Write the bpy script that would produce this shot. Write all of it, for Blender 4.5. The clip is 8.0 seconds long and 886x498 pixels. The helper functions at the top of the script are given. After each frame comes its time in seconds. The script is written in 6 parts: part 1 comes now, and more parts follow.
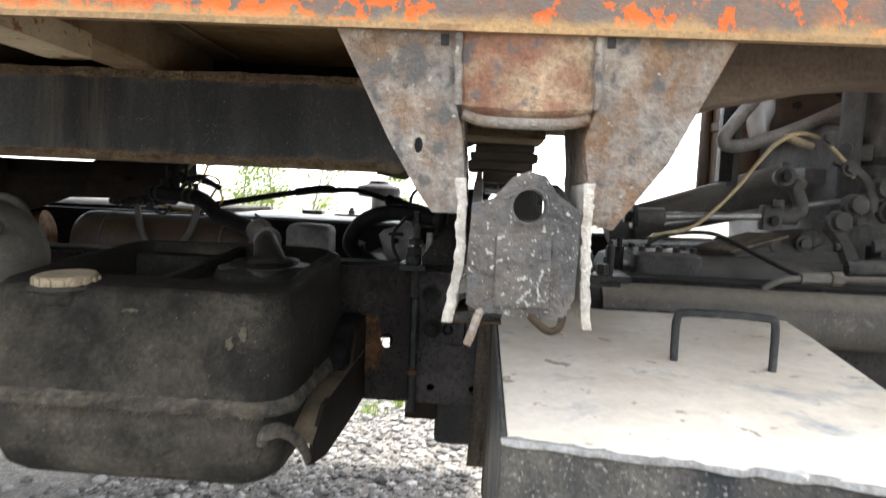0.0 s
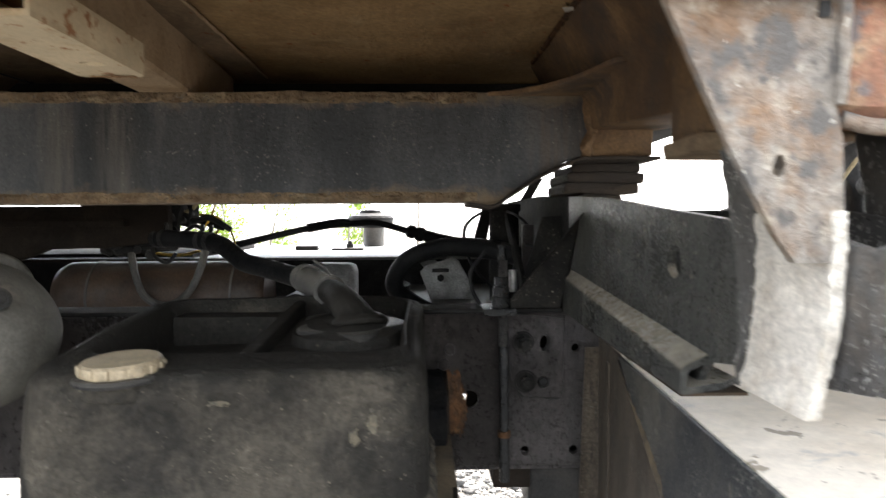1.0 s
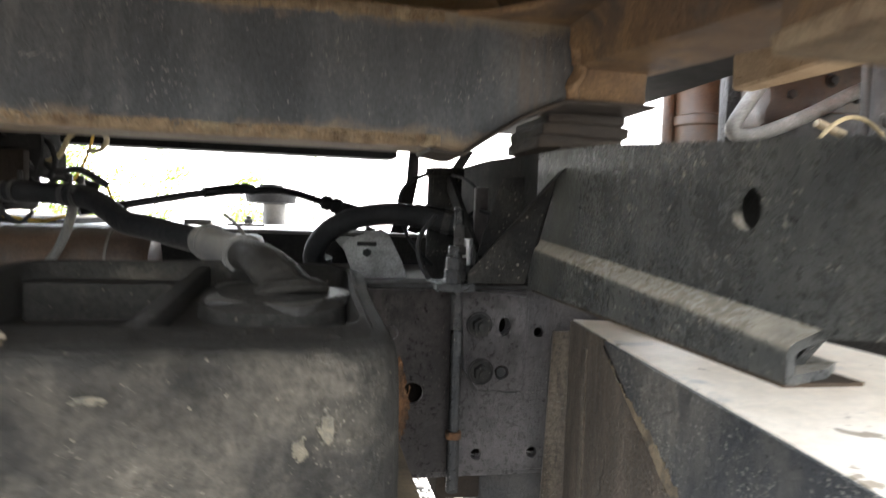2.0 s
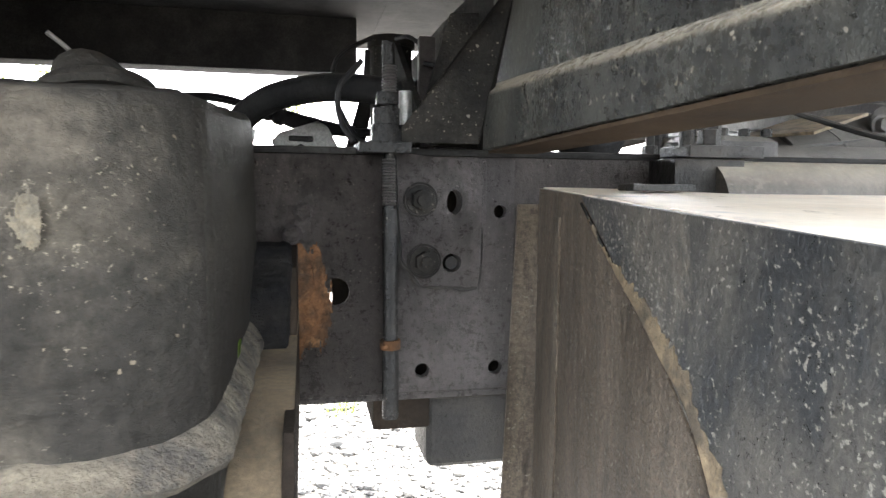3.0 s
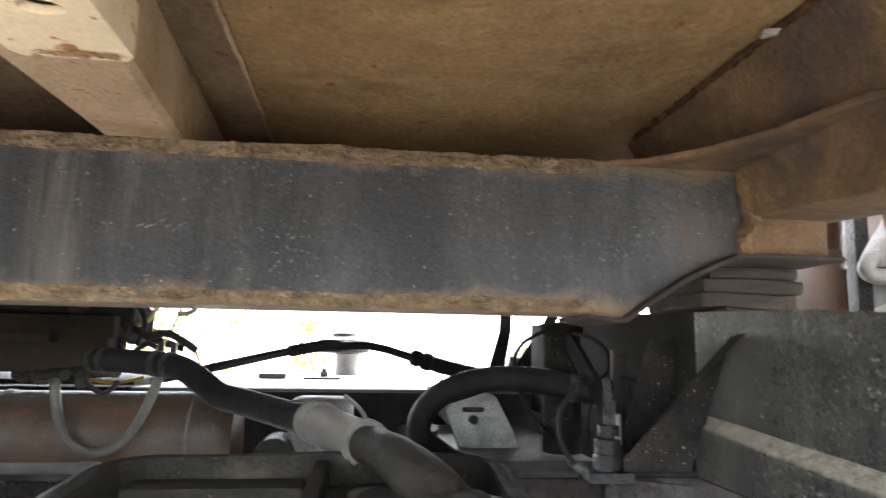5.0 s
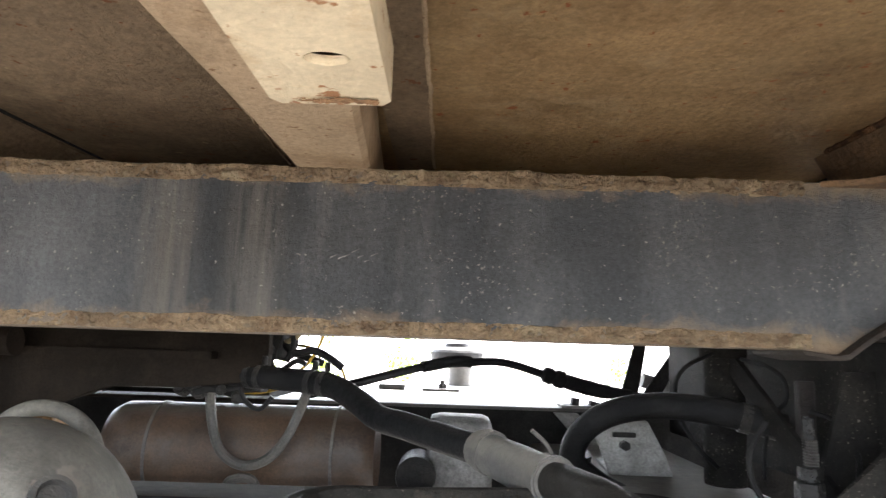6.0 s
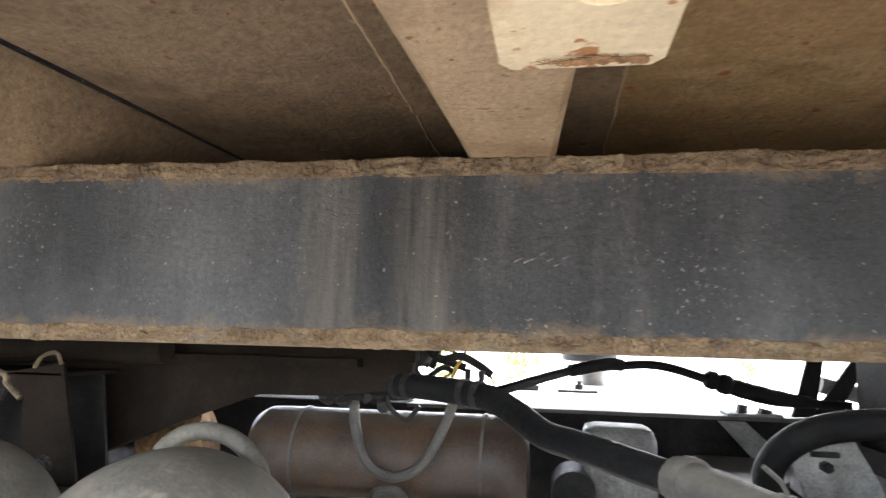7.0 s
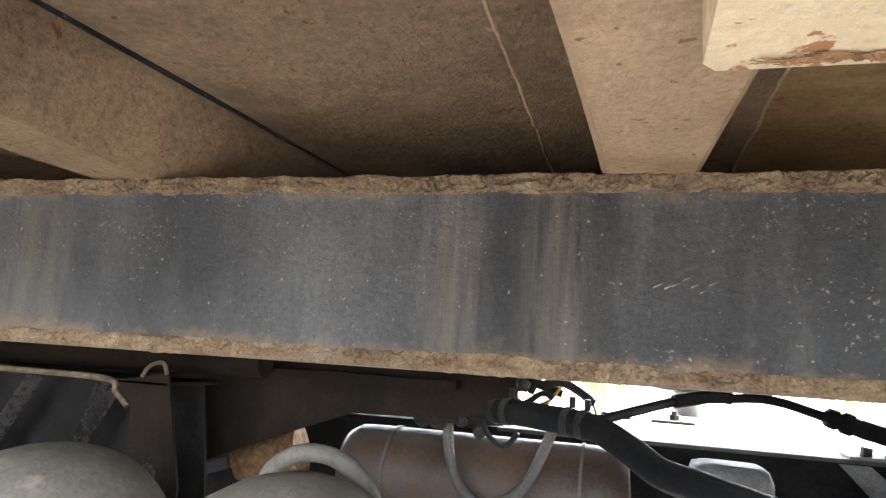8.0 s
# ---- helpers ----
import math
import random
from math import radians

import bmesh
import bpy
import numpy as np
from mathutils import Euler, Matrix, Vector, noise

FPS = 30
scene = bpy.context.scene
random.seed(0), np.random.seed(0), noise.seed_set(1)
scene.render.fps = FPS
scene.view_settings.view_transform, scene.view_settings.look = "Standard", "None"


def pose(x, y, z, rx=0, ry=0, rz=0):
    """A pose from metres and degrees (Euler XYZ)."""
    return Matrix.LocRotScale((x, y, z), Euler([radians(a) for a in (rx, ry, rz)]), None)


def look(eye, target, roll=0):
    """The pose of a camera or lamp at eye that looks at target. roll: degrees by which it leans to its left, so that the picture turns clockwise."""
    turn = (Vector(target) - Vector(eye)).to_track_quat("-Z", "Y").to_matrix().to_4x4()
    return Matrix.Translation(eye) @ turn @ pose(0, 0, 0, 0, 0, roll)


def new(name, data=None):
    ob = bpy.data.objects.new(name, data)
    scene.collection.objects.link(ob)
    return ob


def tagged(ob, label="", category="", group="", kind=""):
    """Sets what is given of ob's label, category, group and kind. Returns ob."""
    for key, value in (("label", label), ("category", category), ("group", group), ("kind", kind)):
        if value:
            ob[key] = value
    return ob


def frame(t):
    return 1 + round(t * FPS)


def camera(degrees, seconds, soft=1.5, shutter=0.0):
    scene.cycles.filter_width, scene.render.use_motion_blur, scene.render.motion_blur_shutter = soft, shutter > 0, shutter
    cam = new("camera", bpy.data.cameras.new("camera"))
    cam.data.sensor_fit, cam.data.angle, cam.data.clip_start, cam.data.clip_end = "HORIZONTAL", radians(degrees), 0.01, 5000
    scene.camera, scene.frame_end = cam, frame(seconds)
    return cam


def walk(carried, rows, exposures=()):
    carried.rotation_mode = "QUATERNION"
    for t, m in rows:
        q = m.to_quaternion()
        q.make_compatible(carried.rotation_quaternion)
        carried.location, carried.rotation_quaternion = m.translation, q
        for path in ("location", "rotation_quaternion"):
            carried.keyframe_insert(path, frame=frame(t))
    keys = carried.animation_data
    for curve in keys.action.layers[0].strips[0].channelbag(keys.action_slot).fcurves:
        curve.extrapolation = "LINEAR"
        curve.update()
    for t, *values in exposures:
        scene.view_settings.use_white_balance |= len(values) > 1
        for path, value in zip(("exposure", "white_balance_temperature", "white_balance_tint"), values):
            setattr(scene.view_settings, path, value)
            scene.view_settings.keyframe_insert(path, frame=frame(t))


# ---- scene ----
cam = camera(67.0, 8.0, soft=1.25, shutter=0.3)
# seconds, x, y, z, then the turn in degrees
ROWS = [
    (0.0, 0.0603, -0.2181, 1.0903, 85.51, -2.69, 3.16),
    (0.2, 0.0370, -0.1835, 1.0917, 87.60, -2.75, 1.77),
    (0.5, -0.0233, -0.1063, 1.0881, 87.32, -0.30, -0.40),
    (0.7, -0.0731, -0.0568, 1.0884, 87.11, 0.39, -0.98),
    (1.0, -0.1809, -0.0408, 1.1019, 87.53, 0.32, -1.95),
    (1.2, -0.2490, -0.0504, 1.1327, 87.58, 3.16, -5.81),
    (1.5, -0.2866, -0.0254, 1.1387, 88.81, 1.91, -8.30),
    (1.8, -0.2816, 0.0469, 1.1017, 87.12, 0.26, -11.93),
    (2.0, -0.2432, 0.1557, 1.0496, 87.20, -1.97, -11.27),
    (2.2, -0.2110, 0.2347, 0.9872, 85.93, -3.22, -9.84),
    (3.3, -0.1265, 0.3512, 0.9163, 84.88, 0.28, -12.49),
    (3.5, -0.1263, 0.3563, 0.9225, 85.89, 0.54, -12.62),
    (4.0, -0.1683, 0.3281, 0.9578, 88.25, -0.71, -13.21),
    (4.5, -0.2448, 0.2964, 1.0299, 92.20, -0.01, -12.06),
    (5.0, -0.3270, 0.2773, 1.0899, 98.60, -0.92, -7.01),
    (6.5, -0.4599, 0.3391, 1.1224, 98.63, -1.35, 3.97),
    (7.0, -0.5016, 0.3869, 1.1360, 97.67, -1.44, 9.28),
    (7.5, -0.5363, 0.4127, 1.1394, 98.83, -2.71, 13.33),
    (8.0, -0.5473, 0.4087, 1.1406, 98.93, -3.60, 15.37),
]
# seconds, stops, kelvin, tint
EXPOSURES = [(0.0, 2.58, 6500, 10), (0.5, 2.88, 6500, 10), (1.0, 3.2, 6500, 10), (1.5, 3.25, 6500, 10), (2.0, 4.02, 6500, 10), (2.2, 4.2, 6500, 10), (3.5, 4.65, 6500, 10), (4.2, 4.55, 6500, 10),
             (5.0, 4.58, 6430, 11), (6.5, 4.6, 6350, 12), (8.0, 4.8, 6350, 12)]
walk(cam, [(r[0], pose(*r[1:])) for r in ROWS], EXPOSURES)

# ---- light ----
world = bpy.data.worlds.new("sky")
scene.world = world
world.use_nodes = True
wt = world.node_tree
sky = wt.nodes.new("ShaderNodeTexSky")
sky.sky_type = "NISHITA"
sky.sun_disc = False
sky.sun_elevation, sky.sun_rotation = radians(54), radians(25)
sky.air_density, sky.dust_density = 1.0, 4.0
wt.nodes["Background"].inputs["Strength"].default_value = 0.15
veil = wt.nodes.new("ShaderNodeMix")
veil.data_type = "RGBA"
veil.inputs[0].default_value = 0.55
veil.inputs[7].default_value = (7.1, 7.3, 7.5, 1)
wt.links.new(sky.outputs["Color"], veil.inputs[6])
wt.links.new(veil.outputs[2], wt.nodes["Background"].inputs["Color"])
sun = new("sun", bpy.data.lights.new("sun", "SUN"))
sun.data.energy, sun.data.angle, sun.data.color = 1.7, radians(4.0), (1.0, 0.965, 0.91)
sun.matrix_world = look((1.2, 2.6, 4.0), (0, 0, 0))


# ---- materials ----
def ramp_node(nt, fac, stops):
    n = nt.nodes.new("ShaderNodeValToRGB")
    els = n.color_ramp.elements
    while len(els) < len(stops):
        els.new(0.5)
    for e, (p, c) in zip(els, stops):
        e.position, e.color = p, (*c, 1) if len(c) == 3 else c
    nt.links.new(fac, n.inputs["Fac"])
    return n.outputs["Color"]


def mix_node(nt, fac, a, b):
    n = nt.nodes.new("ShaderNodeMix")
    n.data_type = "RGBA"
    for sock, v in ((n.inputs[0], fac), (n.inputs[6], a), (n.inputs[7], b)):
        if isinstance(v, (int, float)):
            sock.default_value = v
        elif isinstance(v, tuple):
            sock.default_value = (*v, 1)
        else:
            nt.links.new(v, sock)
    return n.outputs[2]


def noise_node(nt, vec, scale, detail=5.0, rough=0.55, warp=0.0):
    n = nt.nodes.new("ShaderNodeTexNoise")
    n.inputs["Scale"].default_value, n.inputs["Detail"].default_value = scale, detail
    n.inputs["Roughness"].default_value, n.inputs["Distortion"].default_value = rough, warp
    nt.links.new(vec, n.inputs["Vector"])
    return n.outputs["Fac"]


def grey(v):
    return (v, v, v)


def weathered(name, base, other, patch=(9, 0.45, 0.6), dust=None, dusty=(30, 0.5, 0.7), specks=None, speck=(160, 0.66, 0.7), flecks=None,
              rough=0.7, metal=0.0, relief=0.5, grain=220, stretch=(1, 1, 1), top=None, up=(0.3, 0.85), vary=0.0, edges=None, tone=0.3, cloud=0.35, gloss=0.14, pits=0.0016, spec=0.32, slide=None, deep=0.006, island=False, streaks=None):
    """A worn surface: base colour, patches of another, cloudy grime, a film of dust, clustered specks, splashed flecks,
    and a paler tone on what faces up: dust, and on some parts the light from above.
    """
    m = bpy.data.materials.new(name)
    m.use_nodes = True
    nt = m.node_tree
    bsdf = nt.nodes["Principled BSDF"]
    tc = nt.nodes.new("ShaderNodeTexCoord")
    raw = tc.outputs["Object"]
    mp = nt.nodes.new("ShaderNodeMapping")
    mp.inputs["Scale"].default_value = stretch
    nt.links.new(raw, mp.inputs["Vector"])
    v = mp.outputs["Vector"]

    def sums(op, a, b, c=None):
        n = nt.nodes.new("ShaderNodeMath")
        n.operation = op
        for k, x in enumerate((a, b, c)):
            if isinstance(x, (int, float)):
                n.inputs[k].default_value = x
            elif x is not None:
                nt.links.new(x, n.inputs[k])
        return n.outputs[0]

    def times(col, shade):
        n = nt.nodes.new("ShaderNodeMix")
        n.data_type, n.blend_type = "RGBA", "MULTIPLY"
        n.inputs[0].default_value = 1.0
        nt.links.new(col, n.inputs[6])
        nt.links.new(shade, n.inputs[7])
        return n.outputs[2]

    big = noise_node(nt, v, patch[0], 9, 0.66, 0.25)
    if slide:
        # more of the other colour towards one end: from, to, amount, axis
        at = nt.nodes.new("ShaderNodeSeparateXYZ")
        nt.links.new(raw, at.inputs["Vector"])
        sl = nt.nodes.new("ShaderNodeMapRange")
        sl.inputs["From Min"].default_value, sl.inputs["From Max"].default_value, sl.inputs["To Max"].default_value = slide[:3]
        nt.links.new(at.outputs[slide[3] if len(slide) > 3 else "X"], sl.inputs["Value"])
        big = sums("ADD", big, sl.outputs[0])
    col = mix_node(nt, ramp_node(nt, big, [(patch[1], grey(0)), (patch[2], grey(1))]), base, other)
    fine = noise_node(nt, raw, grain, 6, 0.75)
    col = times(col, ramp_node(nt, fine, [(0.34, grey(1 - tone)), (0.66, grey(1 + tone))]))
    drift = noise_node(nt, v, patch[0] * 0.42, 9, 0.7, 0.3)
    if cloud:
        col = times(col, ramp_node(nt, drift, [(0.28, grey(1 - cloud)), (0.72, grey(1 + cloud * 0.9))]))
    if dust:
        d = noise_node(nt, v, dusty[0], 9, 0.7, 0.3)
        col = mix_node(nt, ramp_node(nt, d, [(dusty[1], grey(0)), (dusty[2], grey(1))]), col, dust)
    if streaks:
        # runs of pale dust down a face: from x, to x, softness, colour
        sx = nt.nodes.new("ShaderNodeSeparateXYZ")
        nt.links.new(raw, sx.inputs["Vector"])
        run = nt.nodes.new("ShaderNodeMapping")
        run.inputs["Scale"].default_value = (1, 1, 0.05)
        nt.links.new(raw, run.inputs["Vector"])
        thin = noise_node(nt, run.outputs["Vector"], 62, 7, 0.7)
        for x0, x1, soft, colour in streaks:
            ends = []
            for a, b in ((x0 - soft, x0 + soft), (x1 + soft, x1 - soft)):
                mr = nt.nodes.new("ShaderNodeMapRange")
                mr.interpolation_type = "SMOOTHSTEP"
                mr.inputs["From Min"].default_value, mr.inputs["From Max"].default_value = a, b
                nt.links.new(sx.outputs["X"], mr.inputs["Value"])
                ends.append(mr.outputs[0])
            zone = sums("MULTIPLY", ends[0], ends[1])
            col = mix_node(nt, sums("MULTIPLY", zone, ramp_node(nt, thin, [(0.38, grey(0)), (0.66, grey(0.5))])), col, colour)
    if specks:
        # specks lie in clusters
        s = sums("MULTIPLY_ADD", noise_node(nt, raw, 14, 4, 0.6), 0.34, -0.17)
        s = sums("ADD", noise_node(nt, raw, speck[0], 4, 0.6), s)
        col = mix_node(nt, ramp_node(nt, s, [(speck[1], grey(0)), (speck[2], grey(1))]), col, specks)
    if flecks:
        # splashes of uneven size: scale, share, size, colour
        vo = nt.nodes.new("ShaderNodeTexVoronoi")
        vo.inputs["Scale"].default_value = flecks[0]
        wob = nt.nodes.new("ShaderNodeTexNoise")
        wob.inputs["Scale"].default_value = flecks[0] * 1.6
        nt.links.new(raw, wob.inputs["Vector"])
        mv = nt.nodes.new("ShaderNodeVectorMath")
        mv.operation = "MULTIPLY_ADD"
        nt.links.new(wob.outputs["Color"], mv.inputs[0])
        mv.inputs[1].default_value = (0.9 / flecks[0],) * 3
        nt.links.new(raw, mv.inputs[2])
        nt.links.new(mv.outputs[0], vo.inputs["Vector"])
        sep = nt.nodes.new("ShaderNodeSeparateColor")
        nt.links.new(vo.outputs["Color"], sep.inputs[0])
        keep = ramp_node(nt, sep.outputs[0], [(0.0, grey(1)), (flecks[1], grey(0.0))])
        near = sums("MULTIPLY", keep, flecks[2])
        inside = sums("SUBTRACT", near, vo.outputs["Distance"])
        col = mix_node(nt, ramp_node(nt, inside, [(0.0, grey(0)), (0.05, grey(0.8))]), col, flecks[3])
    if edges:
        # dirt that clings to the lower and upper edge of a beam: lower z, upper z, reach, colour
        xyz = nt.nodes.new("ShaderNodeSeparateXYZ")
        nt.links.new(raw, xyz.inputs["Vector"])
        mr = nt.nodes.new("ShaderNodeMapRange")
        mr.inputs["From Min"].default_value, mr.inputs["From Max"].default_value = edges[0], edges[1]
        mr.inputs["To Min"].default_value, mr.inputs["To Max"].default_value = -1.0, 1.0
        nt.links.new(xyz.outputs["Z"], mr.inputs["Value"])
        ab = sums("ABSOLUTE", mr.outputs[0], None)
        en = sums("MULTIPLY_ADD", noise_node(nt, raw, 16, 9, 0.72, 0.8), 5.0 * edges[2], -2.5 * edges[2])
        col = mix_node(nt, ramp_node(nt, sums("ADD", ab, en), [(1 - edges[2] * 1.6, grey(0)), (1 - edges[2] * 0.3, grey(0.8))]), col, edges[3])
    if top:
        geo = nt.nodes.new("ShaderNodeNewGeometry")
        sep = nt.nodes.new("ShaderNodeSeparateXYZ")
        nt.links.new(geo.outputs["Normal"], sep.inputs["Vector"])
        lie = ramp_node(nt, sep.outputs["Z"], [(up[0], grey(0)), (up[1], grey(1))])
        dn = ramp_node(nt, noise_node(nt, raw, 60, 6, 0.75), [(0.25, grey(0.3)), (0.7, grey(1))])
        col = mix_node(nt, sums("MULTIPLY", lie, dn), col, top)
    if vary:
        info = nt.nodes.new("ShaderNodeNewGeometry" if island else "ShaderNodeObjectInfo")
        col = times(col, ramp_node(nt, info.outputs["Random Per Island" if island else "Random"], [(0, grey(1 - vary)), (1, grey(1 + vary))]))
    nt.links.new(col, bsdf.inputs["Base Color"])
    shine = sums("ADD", sums("MULTIPLY", drift, 0.5), sums("MULTIPLY", fine, 0.5))
    rr = ramp_node(nt, shine, [(0.35, grey(max(0.06, rough - gloss))), (0.65, grey(min(1, rough + gloss)))])
    nt.links.new(rr, bsdf.inputs["Roughness"])
    bsdf.inputs["Metallic"].default_value = metal
    bsdf.inputs["Specular IOR Level"].default_value = spec
    if relief:
        hi = noise_node(nt, raw, grain * 0.6, 8, 0.75)
        lo = noise_node(nt, v, patch[0] * 3, 6, 0.6)
        b = nt.nodes.new("ShaderNodeBump")
        b.inputs["Strength"].default_value, b.inputs["Distance"].default_value = relief, deep
        nt.links.new(sums("MULTIPLY_ADD", hi, pits / 0.0016, lo), b.inputs["Height"])
        nt.links.new(b.outputs["Normal"], bsdf.inputs["Normal"])
    return m


M_ORANGE = weathered("orange_paint", (0.46, 0.082, 0.005), (0.125, 0.080, 0.055), (34, 0.530, 0.555), dust=(0.46, 0.125, 0.013), dusty=(11, 0.54, 0.84), specks=(0.105, 0.083, 0.066), speck=(64, 0.545, 0.562), rough=0.42, relief=0.4, tone=0.08, cloud=0.22, slide=(-0.16, 0.10, 0.09), edges=(1.2175, 2.2, 0.014, (0.33, 0.20, 0.075)), spec=0.25, deep=0.012)
M_TRACE = weathered("worn_white_marking", (0.62, 0.45, 0.32), (0.58, 0.20, 0.05), (70, 0.44, 0.58), rough=0.5, relief=0.2, tone=0.1)
M_EDGE = weathered("rail_edge_primer", (0.25, 0.155, 0.070), (0.16, 0.088, 0.043), (18, 0.52, 0.7), rough=0.75)
M_BRACKET = weathered("flaking_rusty_paint", (0.36, 0.315, 0.265), (0.27, 0.165, 0.095), (21, 0.42, 0.60), dust=(0.55, 0.47, 0.37), dusty=(24, 0.55, 0.68), specks=(0.16, 0.145, 0.13), speck=(55, 0.54, 0.64), flecks=(150, 0.12, 0.35, (0.60, 0.54, 0.45)), rough=0.62, relief=1.0, tone=0.3, cloud=0.45, deep=0.016)
M_RUSTPANEL = weathered("rust_stained_panel", (0.26, 0.125, 0.075), (0.40, 0.29, 0.18), (20, 0.44, 0.62), dust=(0.62, 0.54, 0.41), dusty=(15, 0.53, 0.68), specks=(0.15, 0.12, 0.11), speck=(60, 0.55, 0.66), rough=0.75, relief=0.8, cloud=0.45, deep=0.012)
M_LUG = weathered("chipped_black_forging", (0.098, 0.090, 0.082), (0.215, 0.18, 0.145), (18, 0.44, 0.64), specks=(0.55, 0.53, 0.48), speck=(170, 0.615, 0.655), dust=(0.15, 0.148, 0.142), dusty=(40, 0.5, 0.68), rough=0.36, relief=1.0, grain=140, cloud=0.5, flecks=(330, 0.30, 0.33, (0.62, 0.58, 0.51)), deep=0.022, spec=0.5)
M_BARE = weathered("pale_scraped_steel", (0.60, 0.55, 0.475), (0.36, 0.295, 0.22), (30, 0.50, 0.70), rough=0.65, relief=0.7, cloud=0.25, deep=0.012)
M_BEAM = weathered("dusty_blue_grey_beam", (0.049, 0.0525, 0.0555), (0.102, 0.105, 0.107), (9, 0.42, 0.70), dust=(0.150, 0.145, 0.136), dusty=(15, 0.57, 0.82), specks=(0.20, 0.19, 0.17), speck=(300, 0.66, 0.72), flecks=(210, 0.13, 0.27, (0.28, 0.268, 0.24)), rough=0.5, relief=0.9, stretch=(1, 1, 0.35), edges=(1.127, 1.281, 0.17, (0.235, 0.170, 0.105)), cloud=0.42, deep=0.009, streaks=((-0.705, -0.655, 0.012, (0.21, 0.185, 0.15)), (-0.625, -0.575, 0.014, (0.22, 0.20, 0.17)), (-0.02, 0.05, 0.03, (0.15, 0.10, 0.06)), (-1.12, -1.05, 0.02, (0.18, 0.155, 0.12))))
M_MUD = weathered("dried_mud", (0.30, 0.218, 0.132), (0.150, 0.098, 0.056), (55, 0.42, 0.64), rough=0.95, relief=1.0, grain=110, cloud=0.4, deep=0.012, dust=(0.37, 0.30, 0.19), dusty=(26, 0.55, 0.7))
M_FLOOR = weathered("dusty_rusty_sheet", (0.35, 0.226, 0.108), (0.23, 0.138, 0.064), (6, 0.42, 0.66), dust=(0.43, 0.31, 0.17), dusty=(9, 0.55, 0.8), specks=(0.24, 0.09, 0.035), speck=(70, 0.655, 0.70), rough=0.85, relief=0.7, grain=150, cloud=0.4, spec=0.1, tone=0.24, deep=0.012)
# stained floor again, darker: the fall-off of light leftwards is in its colour
M_FLOORSHADE = weathered("stained_shaded_sheet", (0.235, 0.165, 0.102), (0.140, 0.098, 0.060), (5, 0.42, 0.66), dust=(0.33, 0.24, 0.145), dusty=(8, 0.57, 0.8), specks=(0.17, 0.075, 0.033), speck=(70, 0.655, 0.69), flecks=(60, 0.10, 0.22, (0.36, 0.27, 0.16)), rough=0.85, relief=0.8, grain=150, cloud=0.5, spec=0.1, tone=0.26, deep=0.012)
M_CROSS = weathered("dusty_brown_channel", (0.37, 0.265, 0.165), (0.24, 0.155, 0.085), (8, 0.48, 0.70), specks=(0.20, 0.12, 0.065), speck=(75, 0.645, 0.69), flecks=(55, 0.10, 0.22, (0.46, 0.35, 0.23)), rough=0.85, relief=0.5, cloud=0.35, spec=0.1, tone=0.2)
M_PADPLATE = weathered("cream_painted_plate", (0.56, 0.455, 0.30), (0.40, 0.27, 0.14), (20, 0.54, 0.72), specks=(0.30, 0.14, 0.06), speck=(60, 0.61, 0.65), rough=0.7, relief=0.35, tone=0.12, cloud=0.2)
M_RUSTBEAM = weathered("rust_brown_steel", (0.098, 0.062, 0.037), (0.165, 0.102, 0.052), (11, 0.42, 0.62), dust=(0.06, 0.05, 0.043), dusty=(9, 0.5, 0.68), rough=0.75, relief=0.7, cloud=0.45, spec=0.15)
# tan top tone: dust, brightened to carry the light on the lip
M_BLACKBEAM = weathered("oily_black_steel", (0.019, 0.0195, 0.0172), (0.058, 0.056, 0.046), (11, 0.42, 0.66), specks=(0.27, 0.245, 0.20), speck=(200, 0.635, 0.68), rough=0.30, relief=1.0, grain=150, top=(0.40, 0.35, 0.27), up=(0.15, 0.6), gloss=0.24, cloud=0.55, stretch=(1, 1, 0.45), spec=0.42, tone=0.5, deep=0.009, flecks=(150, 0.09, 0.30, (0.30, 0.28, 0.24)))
M_RAIL = weathered("grimy_grey_rail", (0.028, 0.0250, 0.0245), (0.092, 0.082, 0.079), (7, 0.42, 0.66), dust=(0.021, 0.019, 0.018), dusty=(14, 0.55, 0.68), specks=(0.16, 0.147, 0.13), speck=(300, 0.66, 0.73), rough=0.28, relief=1.0, grain=120, stretch=(1, 1, 0.5), top=(0.10, 0.092, 0.08), gloss=0.15, cloud=0.6, spec=0.34, tone=0.26, deep=0.018)
M_RAILDARK = weathered("dark_brown_rail", (0.027, 0.0235, 0.0220), (0.062, 0.054, 0.050), (7, 0.42, 0.66), dust=(0.016, 0.0145, 0.013), dusty=(14, 0.55, 0.68), specks=(0.12, 0.108, 0.09), speck=(300, 0.66, 0.73), rough=0.30, relief=1.0, grain=120, stretch=(1, 1, 0.5), gloss=0.12, cloud=0.6, spec=0.30, tone=0.3, deep=0.018)
M_GREASE = weathered("greasy_dark_steel", (0.017, 0.0165, 0.016), (0.034, 0.031, 0.027), (20, 0.42, 0.66), rough=0.36, relief=0.7, top=(0.07, 0.064, 0.054), gloss=0.16, spec=0.18)
M_ROD = weathered("black_greased_rod", (0.009, 0.009, 0.0088), (0.018, 0.017, 0.0155), (30, 0.45, 0.66), rough=0.22, relief=0.5, spec=0.28, gloss=0.1, flecks=(300, 0.10, 0.3, (0.12, 0.11, 0.09)))
M_HOSEBLACK = weathered("matt_black_hose", (0.008, 0.008, 0.0084), (0.015, 0.0145, 0.014), (20, 0.45, 0.7), rough=0.55, relief=0.5, top=(0.03, 0.028, 0.025), up=(0.6, 1.0), spec=0.1)
